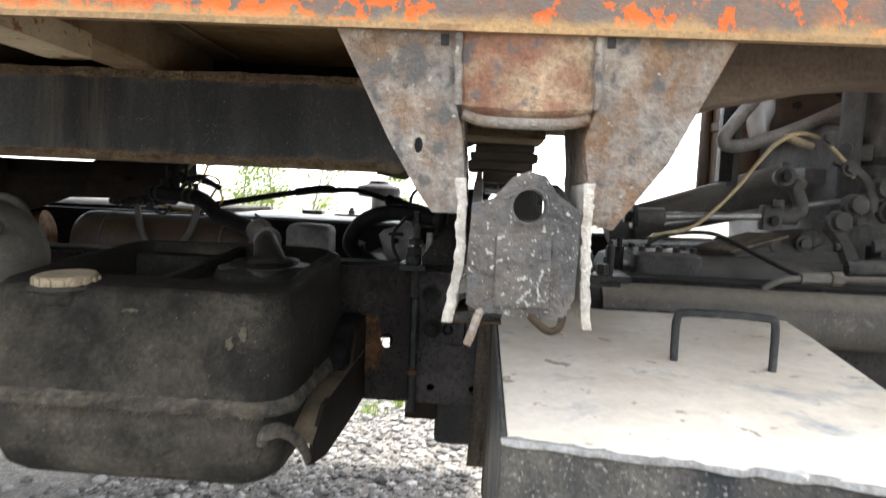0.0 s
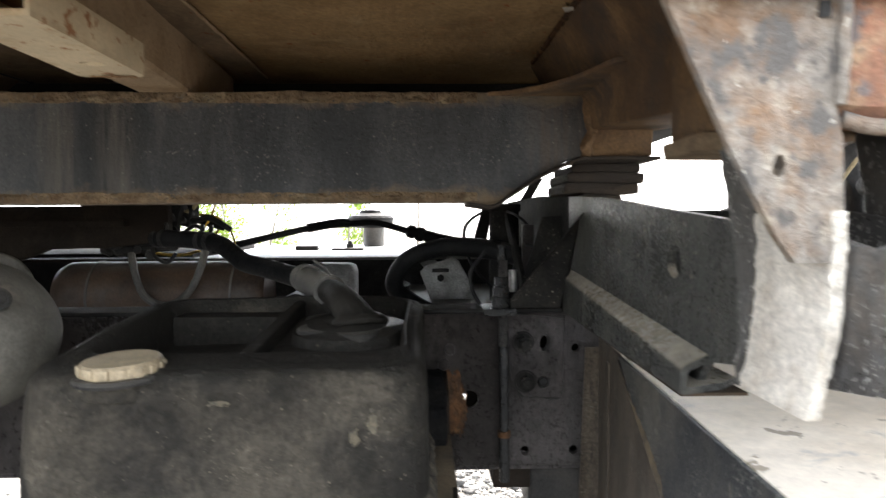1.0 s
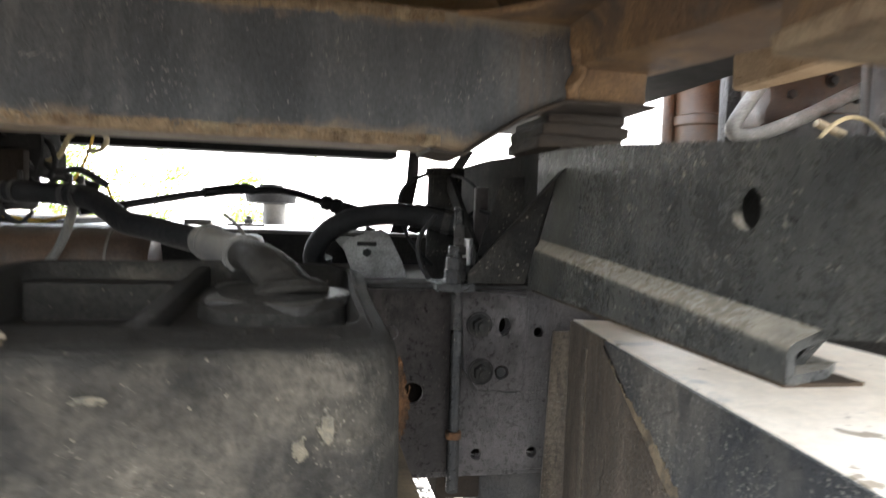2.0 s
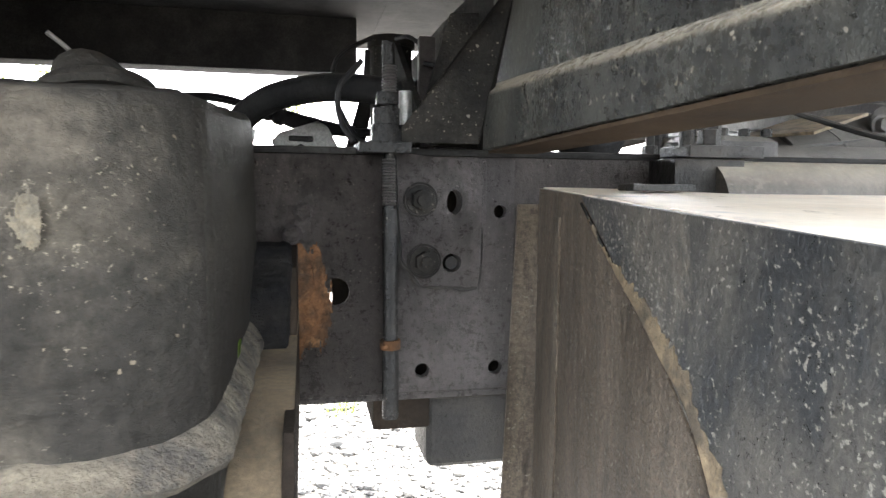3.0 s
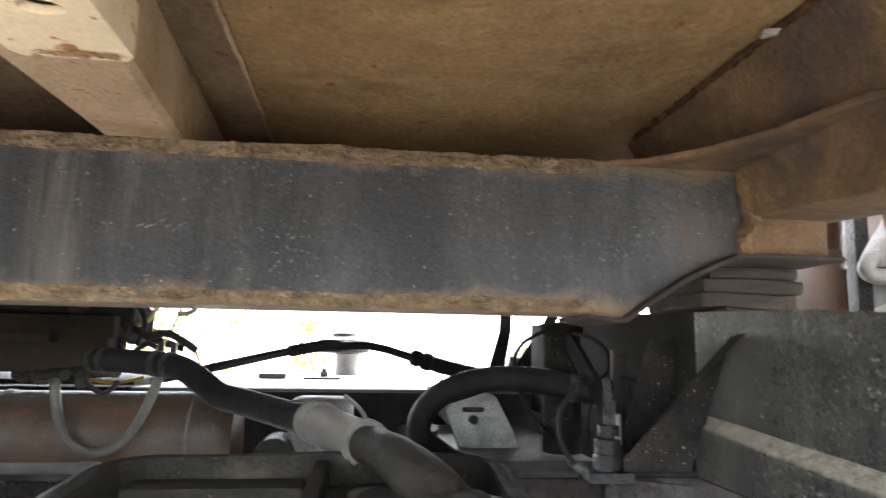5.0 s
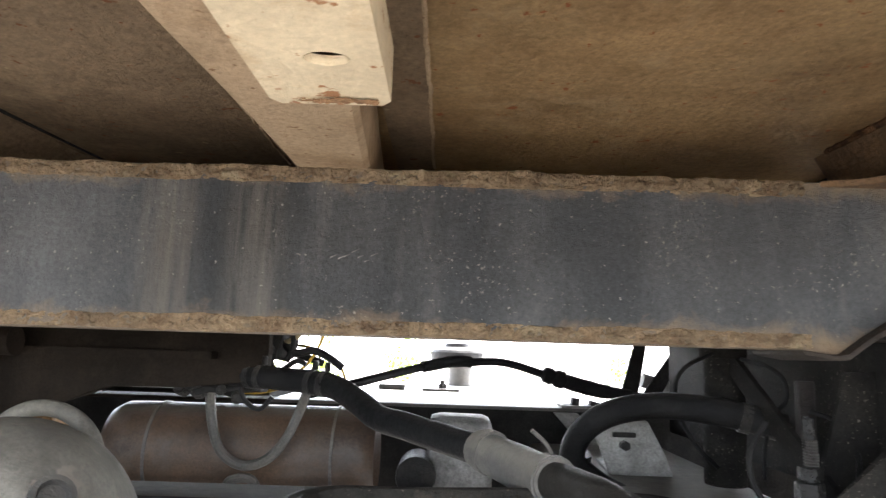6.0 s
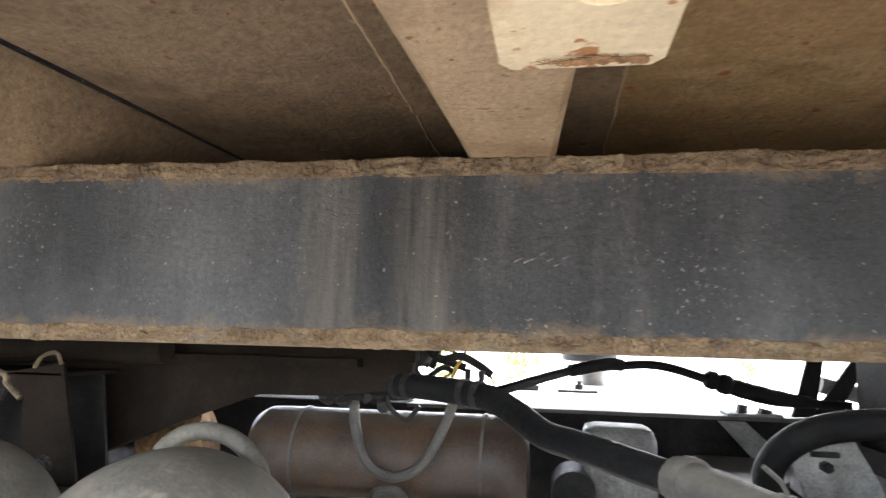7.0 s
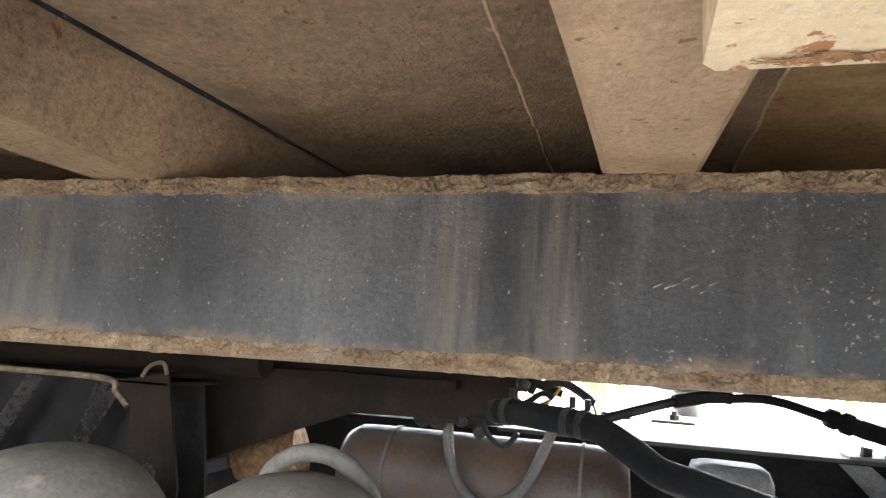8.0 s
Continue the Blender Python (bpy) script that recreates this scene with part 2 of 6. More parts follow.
M_HOSEPALE = weathered("chalky_pale_hose", (0.24, 0.228, 0.21), (0.15, 0.14, 0.125), (16, 0.45, 0.7), rough=0.5, relief=0.4, specks=(0.20, 0.18, 0.15), speck=(90, 0.60, 0.68))
M_RUST = weathered("orange_rust", (0.120, 0.060, 0.029), (0.046, 0.030, 0.020), (40, 0.40, 0.62), rough=0.9, relief=1.0, dust=(0.19, 0.105, 0.050), dusty=(60, 0.55, 0.68), cloud=0.4, spec=0.1)
M_TANK = weathered("dusty_black_tank", (0.0190, 0.0172, 0.0145), (0.060, 0.052, 0.040), (12, 0.60, 0.86), dust=(0.070, 0.059, 0.044), dusty=(10, 0.60, 0.76), specks=(0.14, 0.124, 0.095), speck=(420, 0.66, 0.77), rough=0.58, relief=0.8, grain=150, cloud=0.45, spec=0.10, tone=0.4, deep=0.008, flecks=(220, 0.11, 0.28, (0.135, 0.115, 0.084)), slide=(0.640, 0.595, 0.24, "Y"))
M_SCRATCH = weathered("scraped_grey_paint", (0.26, 0.25, 0.23), (0.12, 0.118, 0.112), (90, 0.42, 0.6), rough=0.6, relief=0.4)
M_SCUFF = weathered("scraped_pale_plastic", (0.115, 0.097, 0.066), (0.07, 0.061, 0.045), (60, 0.42, 0.62), rough=0.8, relief=0.8)
M_SEAM = weathered("dirt_caked_seam", (0.14, 0.118, 0.084), (0.062, 0.054, 0.043), (50, 0.40, 0.62), rough=0.95, relief=1.0, grain=110, cloud=0.5, deep=0.014)
M_ARM = weathered("dusty_tan_iron", (0.108, 0.080, 0.048), (0.050, 0.039, 0.026), (14, 0.42, 0.66), rough=0.8, relief=0.6)
M_STAIN = weathered("brown_rust_stain", (0.30, 0.175, 0.085), (0.16, 0.085, 0.042), (60, 0.42, 0.62), rough=0.9, relief=0.6)
M_CAP = weathered("yellowed_plastic_cap", (0.28, 0.225, 0.145), (0.165, 0.13, 0.085), (24, 0.45, 0.7), rough=0.6, relief=0.3)
M_RUBBER = weathered("dusty_black_rubber", (0.0115, 0.0115, 0.0115), (0.026, 0.0245, 0.0225), (15, 0.45, 0.7), rough=0.6, relief=0.5, top=(0.065, 0.06, 0.052), up=(0.3, 1.0), spec=0.2)
M_PADRUBBER = weathered("perished_black_rubber", (0.010, 0.010, 0.0105), (0.022, 0.020, 0.018), (30, 0.42, 0.66), rough=0.9, relief=1.0, grain=120, spec=0.08, cloud=0.4, deep=0.012)
M_BOXTOP = weathered("chalky_white_paint", (0.70, 0.625, 0.52), (0.53, 0.44, 0.33), (5, 0.46, 0.74), dust=(0.27, 0.29, 0.31), dusty=(9, 0.555, 0.69), specks=(0.30, 0.25, 0.19), speck=(36, 0.64, 0.70), rough=0.5, relief=0.2, grain=60, tone=0.1, cloud=0.14, stretch=(0.7, 1, 1), deep=0.02)
M_BOXSIDE = weathered("tarry_black_box_side", (0.024, 0.026, 0.028), (0.125, 0.112, 0.092), (7, 0.46, 0.64), dust=(0.20, 0.175, 0.135), dusty=(15, 0.585, 0.72), specks=(0.26, 0.245, 0.21), speck=(260, 0.595, 0.67), flecks=(190, 0.26, 0.34, (0.32, 0.305, 0.265)), rough=0.36, relief=0.9, stretch=(1, 1, 0.5), cloud=0.5, gloss=0.18, spec=0.4, tone=0.45, deep=0.012)
M_BOXBROWN = weathered("mud_streaked_board", (0.095, 0.075, 0.055), (0.180, 0.145, 0.109), (24, 0.42, 0.64), dust=(0.040, 0.032, 0.026), dusty=(44, 0.55, 0.68), specks=(0.25, 0.225, 0.18), speck=(200, 0.62, 0.70), rough=0.40, relief=1.0, stretch=(1, 1, 0.16), cloud=0.4, pits=0.003, tone=0.5, deep=0.014, spec=0.3)
M_WEAR = weathered("worn_tan_edge", (0.15, 0.114, 0.070), (0.060, 0.048, 0.034), (40, 0.42, 0.62), rough=0.8, relief=0.6)
M_HANDLE = weathered("dark_bar_handle", (0.030, 0.031, 0.032), (0.085, 0.08, 0.07), (40, 0.52, 0.7), rough=0.5, relief=0.8)
M_AIRTANK = weathered("dusty_pale_reservoir", (0.104, 0.097, 0.080), (0.060, 0.054, 0.045), (8, 0.45, 0.68), specks=(0.13, 0.11, 0.09), speck=(26, 0.62, 0.68), rough=0.7, relief=0.35)
# narrow pale top paints the sky light along the muffler
M_MUFF = weathered("brown_rust_cylinder", (0.092, 0.056, 0.033), (0.045, 0.033, 0.026), (6, 0.42, 0.68), dust=(0.09, 0.08, 0.07), dusty=(5, 0.5, 0.7), rough=0.42, relief=0.3, top=(0.15, 0.135, 0.115), up=(0.75, 1.0), spec=0.35)
M_PALE = weathered("pale_dusty_casting", (0.29, 0.28, 0.263), (0.145, 0.137, 0.126), (14, 0.42, 0.66), rough=0.7, relief=0.6, cloud=0.45)
M_DECK = weathered("bright_galvanised_lid", (0.55, 0.55, 0.54), (0.38, 0.37, 0.35), (8, 0.45, 0.7), rough=0.5, relief=0.3)
# near-black; on the inner sheet, stringers and far beam it stands in for shade
M_DARK = weathered("near_black_steel", (0.014, 0.0135, 0.013), (0.028, 0.0265, 0.025), (9, 0.42, 0.66), rough=0.85, relief=0.4, top=(0.07, 0.065, 0.056), spec=0.06)
# albedo held near black to carry the shading on the hoist arm
M_BROWNDARK = weathered("dark_brown_plate", (0.0135, 0.0108, 0.0085), (0.024, 0.018, 0.0135), (8, 0.42, 0.66), rough=0.8, relief=0.5, cloud=0.45, spec=0.06, dust=(0.030, 0.0235, 0.017), dusty=(7, 0.57, 0.75))
M_ENGINE = weathered("oily_grey_casting", (0.042, 0.039, 0.036), (0.100, 0.092, 0.081), (16, 0.42, 0.64), dust=(0.048, 0.047, 0.045), dusty=(20, 0.5, 0.66), rough=0.45, relief=0.9, top=(0.14, 0.13, 0.112), up=(0.5, 1.0), cloud=0.45, spec=0.4)
# gearbox casting, lighter than the engine's to carry the light that reaches it
M_CASTING = weathered("dusty_lit_casting", (0.062, 0.059, 0.056), (0.036, 0.034, 0.032), (14, 0.42, 0.64), dust=(0.075, 0.072, 0.068), dusty=(30, 0.54, 0.68), rough=0.5, relief=0.9, top=(0.15, 0.137, 0.115), up=(0.5, 1.0), cloud=0.4, spec=0.35)
# dusty tube whose pale upper side also carries light from above
M_TUBELIT = weathered("dusty_lit_tube", (0.075, 0.066, 0.055), (0.045, 0.040, 0.034), (9, 0.42, 0.68), specks=(0.09, 0.08, 0.066), speck=(90, 0.60, 0.68), rough=0.7, relief=0.5, top=(0.24, 0.21, 0.165), up=(0.45, 1.0), cloud=0.4)
M_STRINGER = weathered("dusty_brown_stringer", (0.115, 0.085, 0.062), (0.075, 0.055, 0.041), (9, 0.42, 0.66), rough=0.8, relief=0.5, cloud=0.4, spec=0.15)
M_PIPE = weathered("dusty_grey_pipe", (0.075, 0.071, 0.065), (0.125, 0.113, 0.095), (9, 0.42, 0.68), rough=0.6, relief=0.4, top=(0.21, 0.19, 0.158), up=(0.1, 0.95), cloud=0.4)
M_STEEL = weathered("dull_bright_steel", (0.25, 0.245, 0.235), (0.16, 0.155, 0.145), (18, 0.45, 0.7), rough=0.42, metal=0.6, relief=0.25)
M_TUBE = weathered("yellowed_clear_tube", (0.34, 0.27, 0.15), (0.21, 0.165, 0.095), (20, 0.45, 0.7), rough=0.45, relief=0.1)
M_YELLOW = weathered("yellow_wire", (0.62, 0.38, 0.05), (0.4, 0.25, 0.04), (20, 0.45, 0.7), rough=0.5, relief=0.1)
M_WOOD = weathered("greasy_layered_rubber", (0.024, 0.018, 0.0135), (0.045, 0.033, 0.022), (14, 0.42, 0.66), rough=0.75, relief=0.9, stretch=(1, 1, 4))
M_UNDER = weathered("rust_brown_underside", (0.050, 0.034, 0.021), (0.026, 0.019, 0.013), (10, 0.42, 0.66), rough=0.8, relief=0.7, cloud=0.4, spec=0.12)
M_PITCH = weathered("pitch_black_spattered_steel", (0.012, 0.0115, 0.011), (0.026, 0.024, 0.021), (14, 0.42, 0.66), rough=0.82, relief=0.8, spec=0.08, flecks=(150, 0.10, 0.30, (0.16, 0.148, 0.124)), specks=(0.12, 0.11, 0.09), speck=(240, 0.64, 0.70))
M_GROUND = weathered("gravelly_earth", (0.22, 0.205, 0.18), (0.10, 0.088, 0.07), (3, 0.42, 0.66), dust=(0.32, 0.305, 0.28), dusty=(90, 0.5, 0.62), specks=(0.10, 0.09, 0.08), speck=(150, 0.5, 0.62), rough=0.95, relief=1.0, grain=60)
M_STONE = weathered("pebble", (0.30, 0.29, 0.275), (0.18, 0.17, 0.158), (20, 0.42, 0.66), rough=0.85, relief=0.3, vary=0.65)
M_GRAVEL = weathered("loose_pebbles", (0.26, 0.25, 0.235), (0.15, 0.142, 0.13), (20, 0.42, 0.66), rough=0.85, relief=0.3, vary=0.75, island=True)
M_LEAF = weathered("sunlit_leaf", (0.07, 0.11, 0.022), (0.11, 0.14, 0.03), (3, 0.42, 0.66), rough=0.6, relief=0.0, vary=0.25)
# light shines through leaves
lt = M_LEAF.node_tree
glow = lt.nodes.new("ShaderNodeBsdfTranslucent")
glow.inputs["Color"].default_value = (0.17, 0.25, 0.035, 1)
both = lt.nodes.new("ShaderNodeMixShader")
both.inputs[0].default_value = 0.55
lt.links.new(lt.nodes["Principled BSDF"].outputs[0], both.inputs[1])
lt.links.new(glow.outputs[0], both.inputs[2])
lt.links.new(both.outputs[0], lt.nodes["Material Output"].inputs["Surface"])
M_BARK = weathered("sapling_bark", (0.20, 0.18, 0.15), (0.12, 0.10, 0.08), (30, 0.42, 0.66), rough=0.9, relief=0.5)


# ---- shape helpers ----
def thing(name, base, label, category, group="", kind=""):
    ob = new(name)
    ob.empty_display_size = 0.05
    ob.location = base
    return tagged(ob, label, category, group, kind)


def part(name, bm, material, parent=None, label="", smooth=True, angle=35):
    """One mesh object, built in world metres, under a thing or a part."""
    bmesh.ops.recalc_face_normals(bm, faces=bm.faces)
    me = bpy.data.meshes.new(name)
    bm.to_mesh(me)
    bm.free()
    me.materials.append(material)
    if smooth:
        me.polygons.foreach_set("use_smooth", [True] * len(me.polygons))
        me.set_sharp_from_angle(angle=radians(angle))
    ob = new(name, me)
    if parent is not None:
        ob.parent = parent
        top = parent
        shift = Matrix.Identity(4)
        while top is not None:
            shift = Matrix.Translation(-top.location) @ shift if top.data is None else shift
            top = top.parent
        ob.matrix_parent_inverse = shift if parent.data is None else Matrix.Identity(4)
    return tagged(ob, label) if label else ob


def single(name, bm, material, label, category, group="", kind="", **kw):
    return tagged(part(name, bm, material, None, **kw), label, category, group, kind)


def bevelled(bm, width, segments=2, angle=30):
    edges = [e for e in bm.edges if len(e.link_faces) == 2 and e.calc_face_angle(0) > radians(angle)]
    if edges and width:
        bmesh.ops.bevel(bm, geom=edges, offset=width, segments=segments, affect="EDGES", profile=0.6, clamp_overlap=True)
    return bm


def box(x0, x1, y0, y1, z0, z1, bevel=0.003, bm=None, turn=None):
    own = bmesh.new()
    m = Matrix.Translation(((x0 + x1) / 2, (y0 + y1) / 2, (z0 + z1) / 2))
    if turn is not None:
        m = m @ turn
    bmesh.ops.create_cube(own, size=1, matrix=m @ Matrix.Diagonal((x1 - x0, y1 - y0, z1 - z0, 1)))
    bevelled(own, bevel)
    return merged(bm, own)


def merged(bm, own):
    if bm is None:
        return own
    me = bpy.data.meshes.new("scratch")
    own.to_mesh(me)
    own.free()
    bm.from_mesh(me)
    bpy.data.meshes.remove(me)
    return bm


def circle(cx, cy, r, n=20, squash=1.0):
    return [(cx + r * math.cos(2 * math.pi * i / n), cy + squash * r * math.sin(2 * math.pi * i / n)) for i in range(n)]


def plate(outline, axis, a0, a1, holes=(), bevel=0.0015, bm=None):
    """A sheet cut to an outline, with holes through it, from a0 to a1 along an axis; the outline is in the other two axes, in order."""
    own = bmesh.new()
    def at(p):
        return {"x": (a0, p[0], p[1]), "y": (p[0], a0, p[1]), "z": (p[0], p[1], a0)}[axis]
    edges = []
    for loop in (outline, *holes):
        vs = [own.verts.new(at(p)) for p in loop]
        edges += [own.edges.new((vs[i], vs[(i + 1) % len(vs)])) for i in range(len(vs))]
    bmesh.ops.triangle_fill(own, edges=edges, use_beauty=True, use_dissolve=False)
    bmesh.ops.dissolve_limit(own, angle_limit=radians(1), verts=own.verts, edges=own.edges)
    got = bmesh.ops.extrude_face_region(own, geom=list(own.faces))
    step = {"x": (a1 - a0, 0, 0), "y": (0, a1 - a0, 0), "z": (0, 0, a1 - a0)}[axis]
    bmesh.ops.translate(own, vec=step, verts=[g for g in got["geom"] if isinstance(g, bmesh.types.BMVert)])
    bmesh.ops.recalc_face_normals(own, faces=own.faces)
    if bevel and not holes:
        bevelled(own, bevel)
    return merged(bm, own)


def rod(p, q, r, seg=16, r2=None, bm=None, bevel=0.0):
    own = bmesh.new()
    p, q = Vector(p), Vector(q)
    m = Matrix.Translation((p + q) / 2) @ (q - p).to_track_quat("Z", "Y").to_matrix().to_4x4()
    bmesh.ops.create_cone(own, cap_ends=True, segments=seg, radius1=r, radius2=r if r2 is None else r2, depth=(q - p).length, matrix=m)
    bevelled(own, bevel, angle=50)
    return merged(bm, own)


def smooth_line(points, steps=8):
    """A Catmull-Rom line through points."""
    p = [Vector(a) for a in points]
    p = [p[0] * 2 - p[1], *p, p[-1] * 2 - p[-2]]
    out = []
    for i in range(1, len(p) - 2):
        for k in range(steps):
            t = k / steps
            out.append(0.5 * (2 * p[i] + (p[i + 1] - p[i - 1]) * t + (2 * p[i - 1] - 5 * p[i] + 4 * p[i + 1] - p[i + 2]) * t * t + (3 * p[i] - p[i - 1] - 3 * p[i + 1] + p[i + 2]) * t ** 3))
    out.append(p[-2])
    return out


def hose(points, r, seg=12, steps=8, bm=None, radii=None):
    """A tube that follows points smoothly."""
    own = bmesh.new()
    line = smooth_line(points, steps)
    side, rings = None, []
    for i, c in enumerate(line):
        d = (line[min(i + 1, len(line) - 1)] - line[max(i - 1, 0)]).normalized()
        side = (side - d * side.dot(d)).normalized() if side else d.orthogonal().normalized()
        up = d.cross(side)
        k = r
        if radii:
            f = i / (len(line) - 1) * (len(radii) - 1)
            a = min(int(f), len(radii) - 2)
            k = radii[a] + (radii[a + 1] - radii[a]) * (f - a)
        rings.append([own.verts.new(c + (side * math.cos(2 * math.pi * j / seg) + up * math.sin(2 * math.pi * j / seg)) * k) for j in range(seg)])
    for a, b in zip(rings, rings[1:]):
        for j in range(seg):
            own.faces.new((a[j], a[(j + 1) % seg], b[(j + 1) % seg], b[j]))
    own.faces.new(rings[0][::-1])
    own.faces.new(rings[-1])
    return merged(bm, own)


def sweep(profile, axis, a0, a1, steps=1, bm=None, wobble=0.0, bevel=0.0):
    """A closed profile drawn along an axis; wobble dents it slightly."""
    own = bmesh.new()
    rings = []
    for i in range(steps + 1):
        a = a0 + (a1 - a0) * i / steps
        ring = []
        for u, w in profile:
            c = Vector({"x": (a, u, w), "y": (u, a, w), "z": (u, w, a)}[axis])
            if wobble:
                c += noise.noise_vector(c * 9) * wobble
            ring.append(own.verts.new(c))
        rings.append(ring)
    n = len(profile)
    for p, q in zip(rings, rings[1:]):
        for j in range(n):
            own.faces.new((p[j], p[(j + 1) % n], q[(j + 1) % n], q[j]))
    own.faces.new(rings[0][::-1])
    own.faces.new(rings[-1])
    bmesh.ops.recalc_face_normals(own, faces=own.faces)
    if bevel:
        bevelled(own, bevel, 2, 40)
    return merged(bm, own)


def turned(profile, origin, direction, seg=28, bm=None):
    """A turned shape: (radius, distance) pairs along a direction."""
    own = bmesh.new()
    d = Vector(direction).normalized()
    q = d.to_track_quat("Z", "Y").to_matrix()
    rings = []
    for r, h in profile:
        rings.append([own.verts.new(Vector(origin) + q @ Vector((max(r, 1e-4) * math.cos(2 * math.pi * j / seg), max(r, 1e-4) * math.sin(2 * math.pi * j / seg), h))) for j in range(seg)])
    for a, b in zip(rings, rings[1:]):
        for j in range(seg):
            own.faces.new((a[j], a[(j + 1) % seg], b[(j + 1) % seg], b[j]))
    if profile[0] != profile[-1]:
        own.faces.new(rings[0][::-1])
        own.faces.new(rings[-1])
    return merged(bm, own)


def bolt_shape(c, direction, r=0.009, head=0.008, washer=0.0, stub=0.0, bm=None):
    """A hexagon head, with a washer below it and a stub of thread above it."""
    c, d = Vector(c), Vector(direction).normalized()
    own = None
    if washer:
        own = rod(c, c + d * 0.003, washer, 20, bm=own)
    own = rod(c, c + d * (head + 0.002), r, 6, bm=own, bevel=0.0012)
    if stub:
        own = rod(c, c + d * (head + stub), r * 0.55, 12, bm=own)
    return merged(bm, own)


def roughened(bm, size, amount, seed=0.0):
    for v in bm.verts:
        v.co += noise.noise_vector(v.co * size + Vector((seed, seed, seed))) * amount
    return bm


def lumpy_strip(x0, x1, y, z, width, height, steps, seed, slant):
    """A thin rippled crust of weld and dried mud along a beam's edge; slant tilts its ripples."""
    own = bmesh.new()
    rows = []
    for i in range(steps + 1):
        x = x0 + (x1 - x0) * i / steps
        row = []
        for j in range(13):
            a = math.pi * j / 12
            u = x + slant * width * math.cos(a)
            n1 = noise.noise(Vector((u * 150, j * 0.30, seed)))
            n2 = noise.noise(Vector((x * 30, j * 0.3, seed + 7)))
            n3 = noise.noise(Vector((x * 7, 0, seed + 3)))
            n4 = noise.noise(Vector((u * 420, j * 0.9, seed + 5)))
            k = max(0.0, 0.48 + 0.95 * n1 + 0.45 * n2 + 0.40 * n3 + 0.60 * n4)
            row.append(own.verts.new((x, y - height * math.sin(a) ** 0.6 * k + 0.0006, z - math.cos(a) * width * (1 + 0.30 * n2 + 0.20 * n3 + 0.12 * n1))))
        rows.append(row)
    for a, b in zip(rows, rows[1:]):
        for j in range(12):
            own.faces.new((a[j], a[j + 1], b[j + 1], b[j]))
    return own


# ---- ground and distance ----
def ground_sheet():
    bm = bmesh.new()
    marks = [-400, -120, -40, -15, -8] + [-5 + 0.25 * i for i in range(57)] + [13, 20, 45, 120, 400]
    grid = [[bm.verts.new((x, y, 0.02 * noise.noise(Vector((x, y, 0)) * 0.9) if abs(x) < 12 and abs(y) < 12 else 0)) for x in marks] for y in marks]
    for a, b in zip(grid, grid[1:]):
        for i in range(len(marks) - 1):
            bm.faces.new((a[i], a[i + 1], b[i + 1], b[i]))
    return bm


ground = single("ground", ground_sheet(), M_GROUND, "pale stony ground strewn with grey gravel", "ground", kind="structure")


def blotch(centre, size, axis, side, seed):
    """A thin crust with a ragged outline, lying on a face across an axis."""
    bm = bmesh.new()
    n = 56
    grid = {}
    for i in range(n + 1):
        for j in range(n + 1):
            u, w = 2 * i / n - 1, 2 * j / n - 1
            if math.hypot(u, w) + 0.6 * noise.noise(Vector((u * 1.7, w * 1.7, seed))) + 0.3 * noise.noise(Vector((u * 7, w * 7, seed + 5))) < 0.8:
                a, b = u * size[0] / 2, w * size[1] / 2
                h = 0.0008 + 0.0016 * abs(noise.noise(Vector((u * 6, w * 6, seed + 3))))
                p = Vector(centre)
                p += Vector({"x": (side * h, a, b), "y": (a, side * h, b), "z": (a, b, side * h)}[axis])
                grid[i, j] = bm.verts.new(p)
    for i in range(n):
        for j in range(n):
            q = [grid.get(k) for k in ((i, j), (i + 1, j), (i + 1, j + 1), (i, j + 1))]
            if all(q):
                bm.faces.new(q)
    bmesh.ops.delete(bm, geom=[v for v in bm.verts if not v.link_faces], context="VERTS")
    return bm


# ---- dump bed ----
bed = thing("dump_bed", (-0.5, 0.95, 1.128), "orange steel tipper bed with rusty dusty underside", "truck bed")

# side rail: orange face, pale lower edge, rusty inside
# carried up out of view to 2.2 m, to shade the near ground
rail_profile = [(0.2965, 1.2175), (0.2965, 2.2), (0.3015, 2.2), (0.3015, 1.2175)]
part("side_rail", roughened(sweep(rail_profile, "x", -3.4, 0.6, 60), 6, 0.0008), M_ORANGE, bed, "chipped orange paint over rust")
part("lower_edge", sweep([(0.2948, 1.2150), (0.2948, 1.2198), (0.2962, 1.2198), (0.2962, 1.2172), (0.303, 1.2172), (0.303, 1.2150)], "x", -3.4, 0.6, 60, wobble=0.0008), M_EDGE, bed, "pale primer along the lower edge")

# worn white hatching
for x, n in ((-0.376, 5), (-0.350, 5)):
    for k in range(n):
        u = x + 0.0048 * k
        low = 1.2445 + 0.0035 * noise.noise(Vector((u * 300, 2, 0)))
        part("paint_trace", plate([(u, low), (u + 0.0028, low - 0.001), (u + 0.0105, 1.268), (u + 0.008, 1.27)], "y", 0.2958, 0.2963, bevel=0), M_TRACE, bed, "trace of white paint")
# floor sheets with lapped seams
def seam_x(y):
    """The skewed lap between two of the floor sheets."""
    return -0.932 + 0.095 * (y - 0.735)


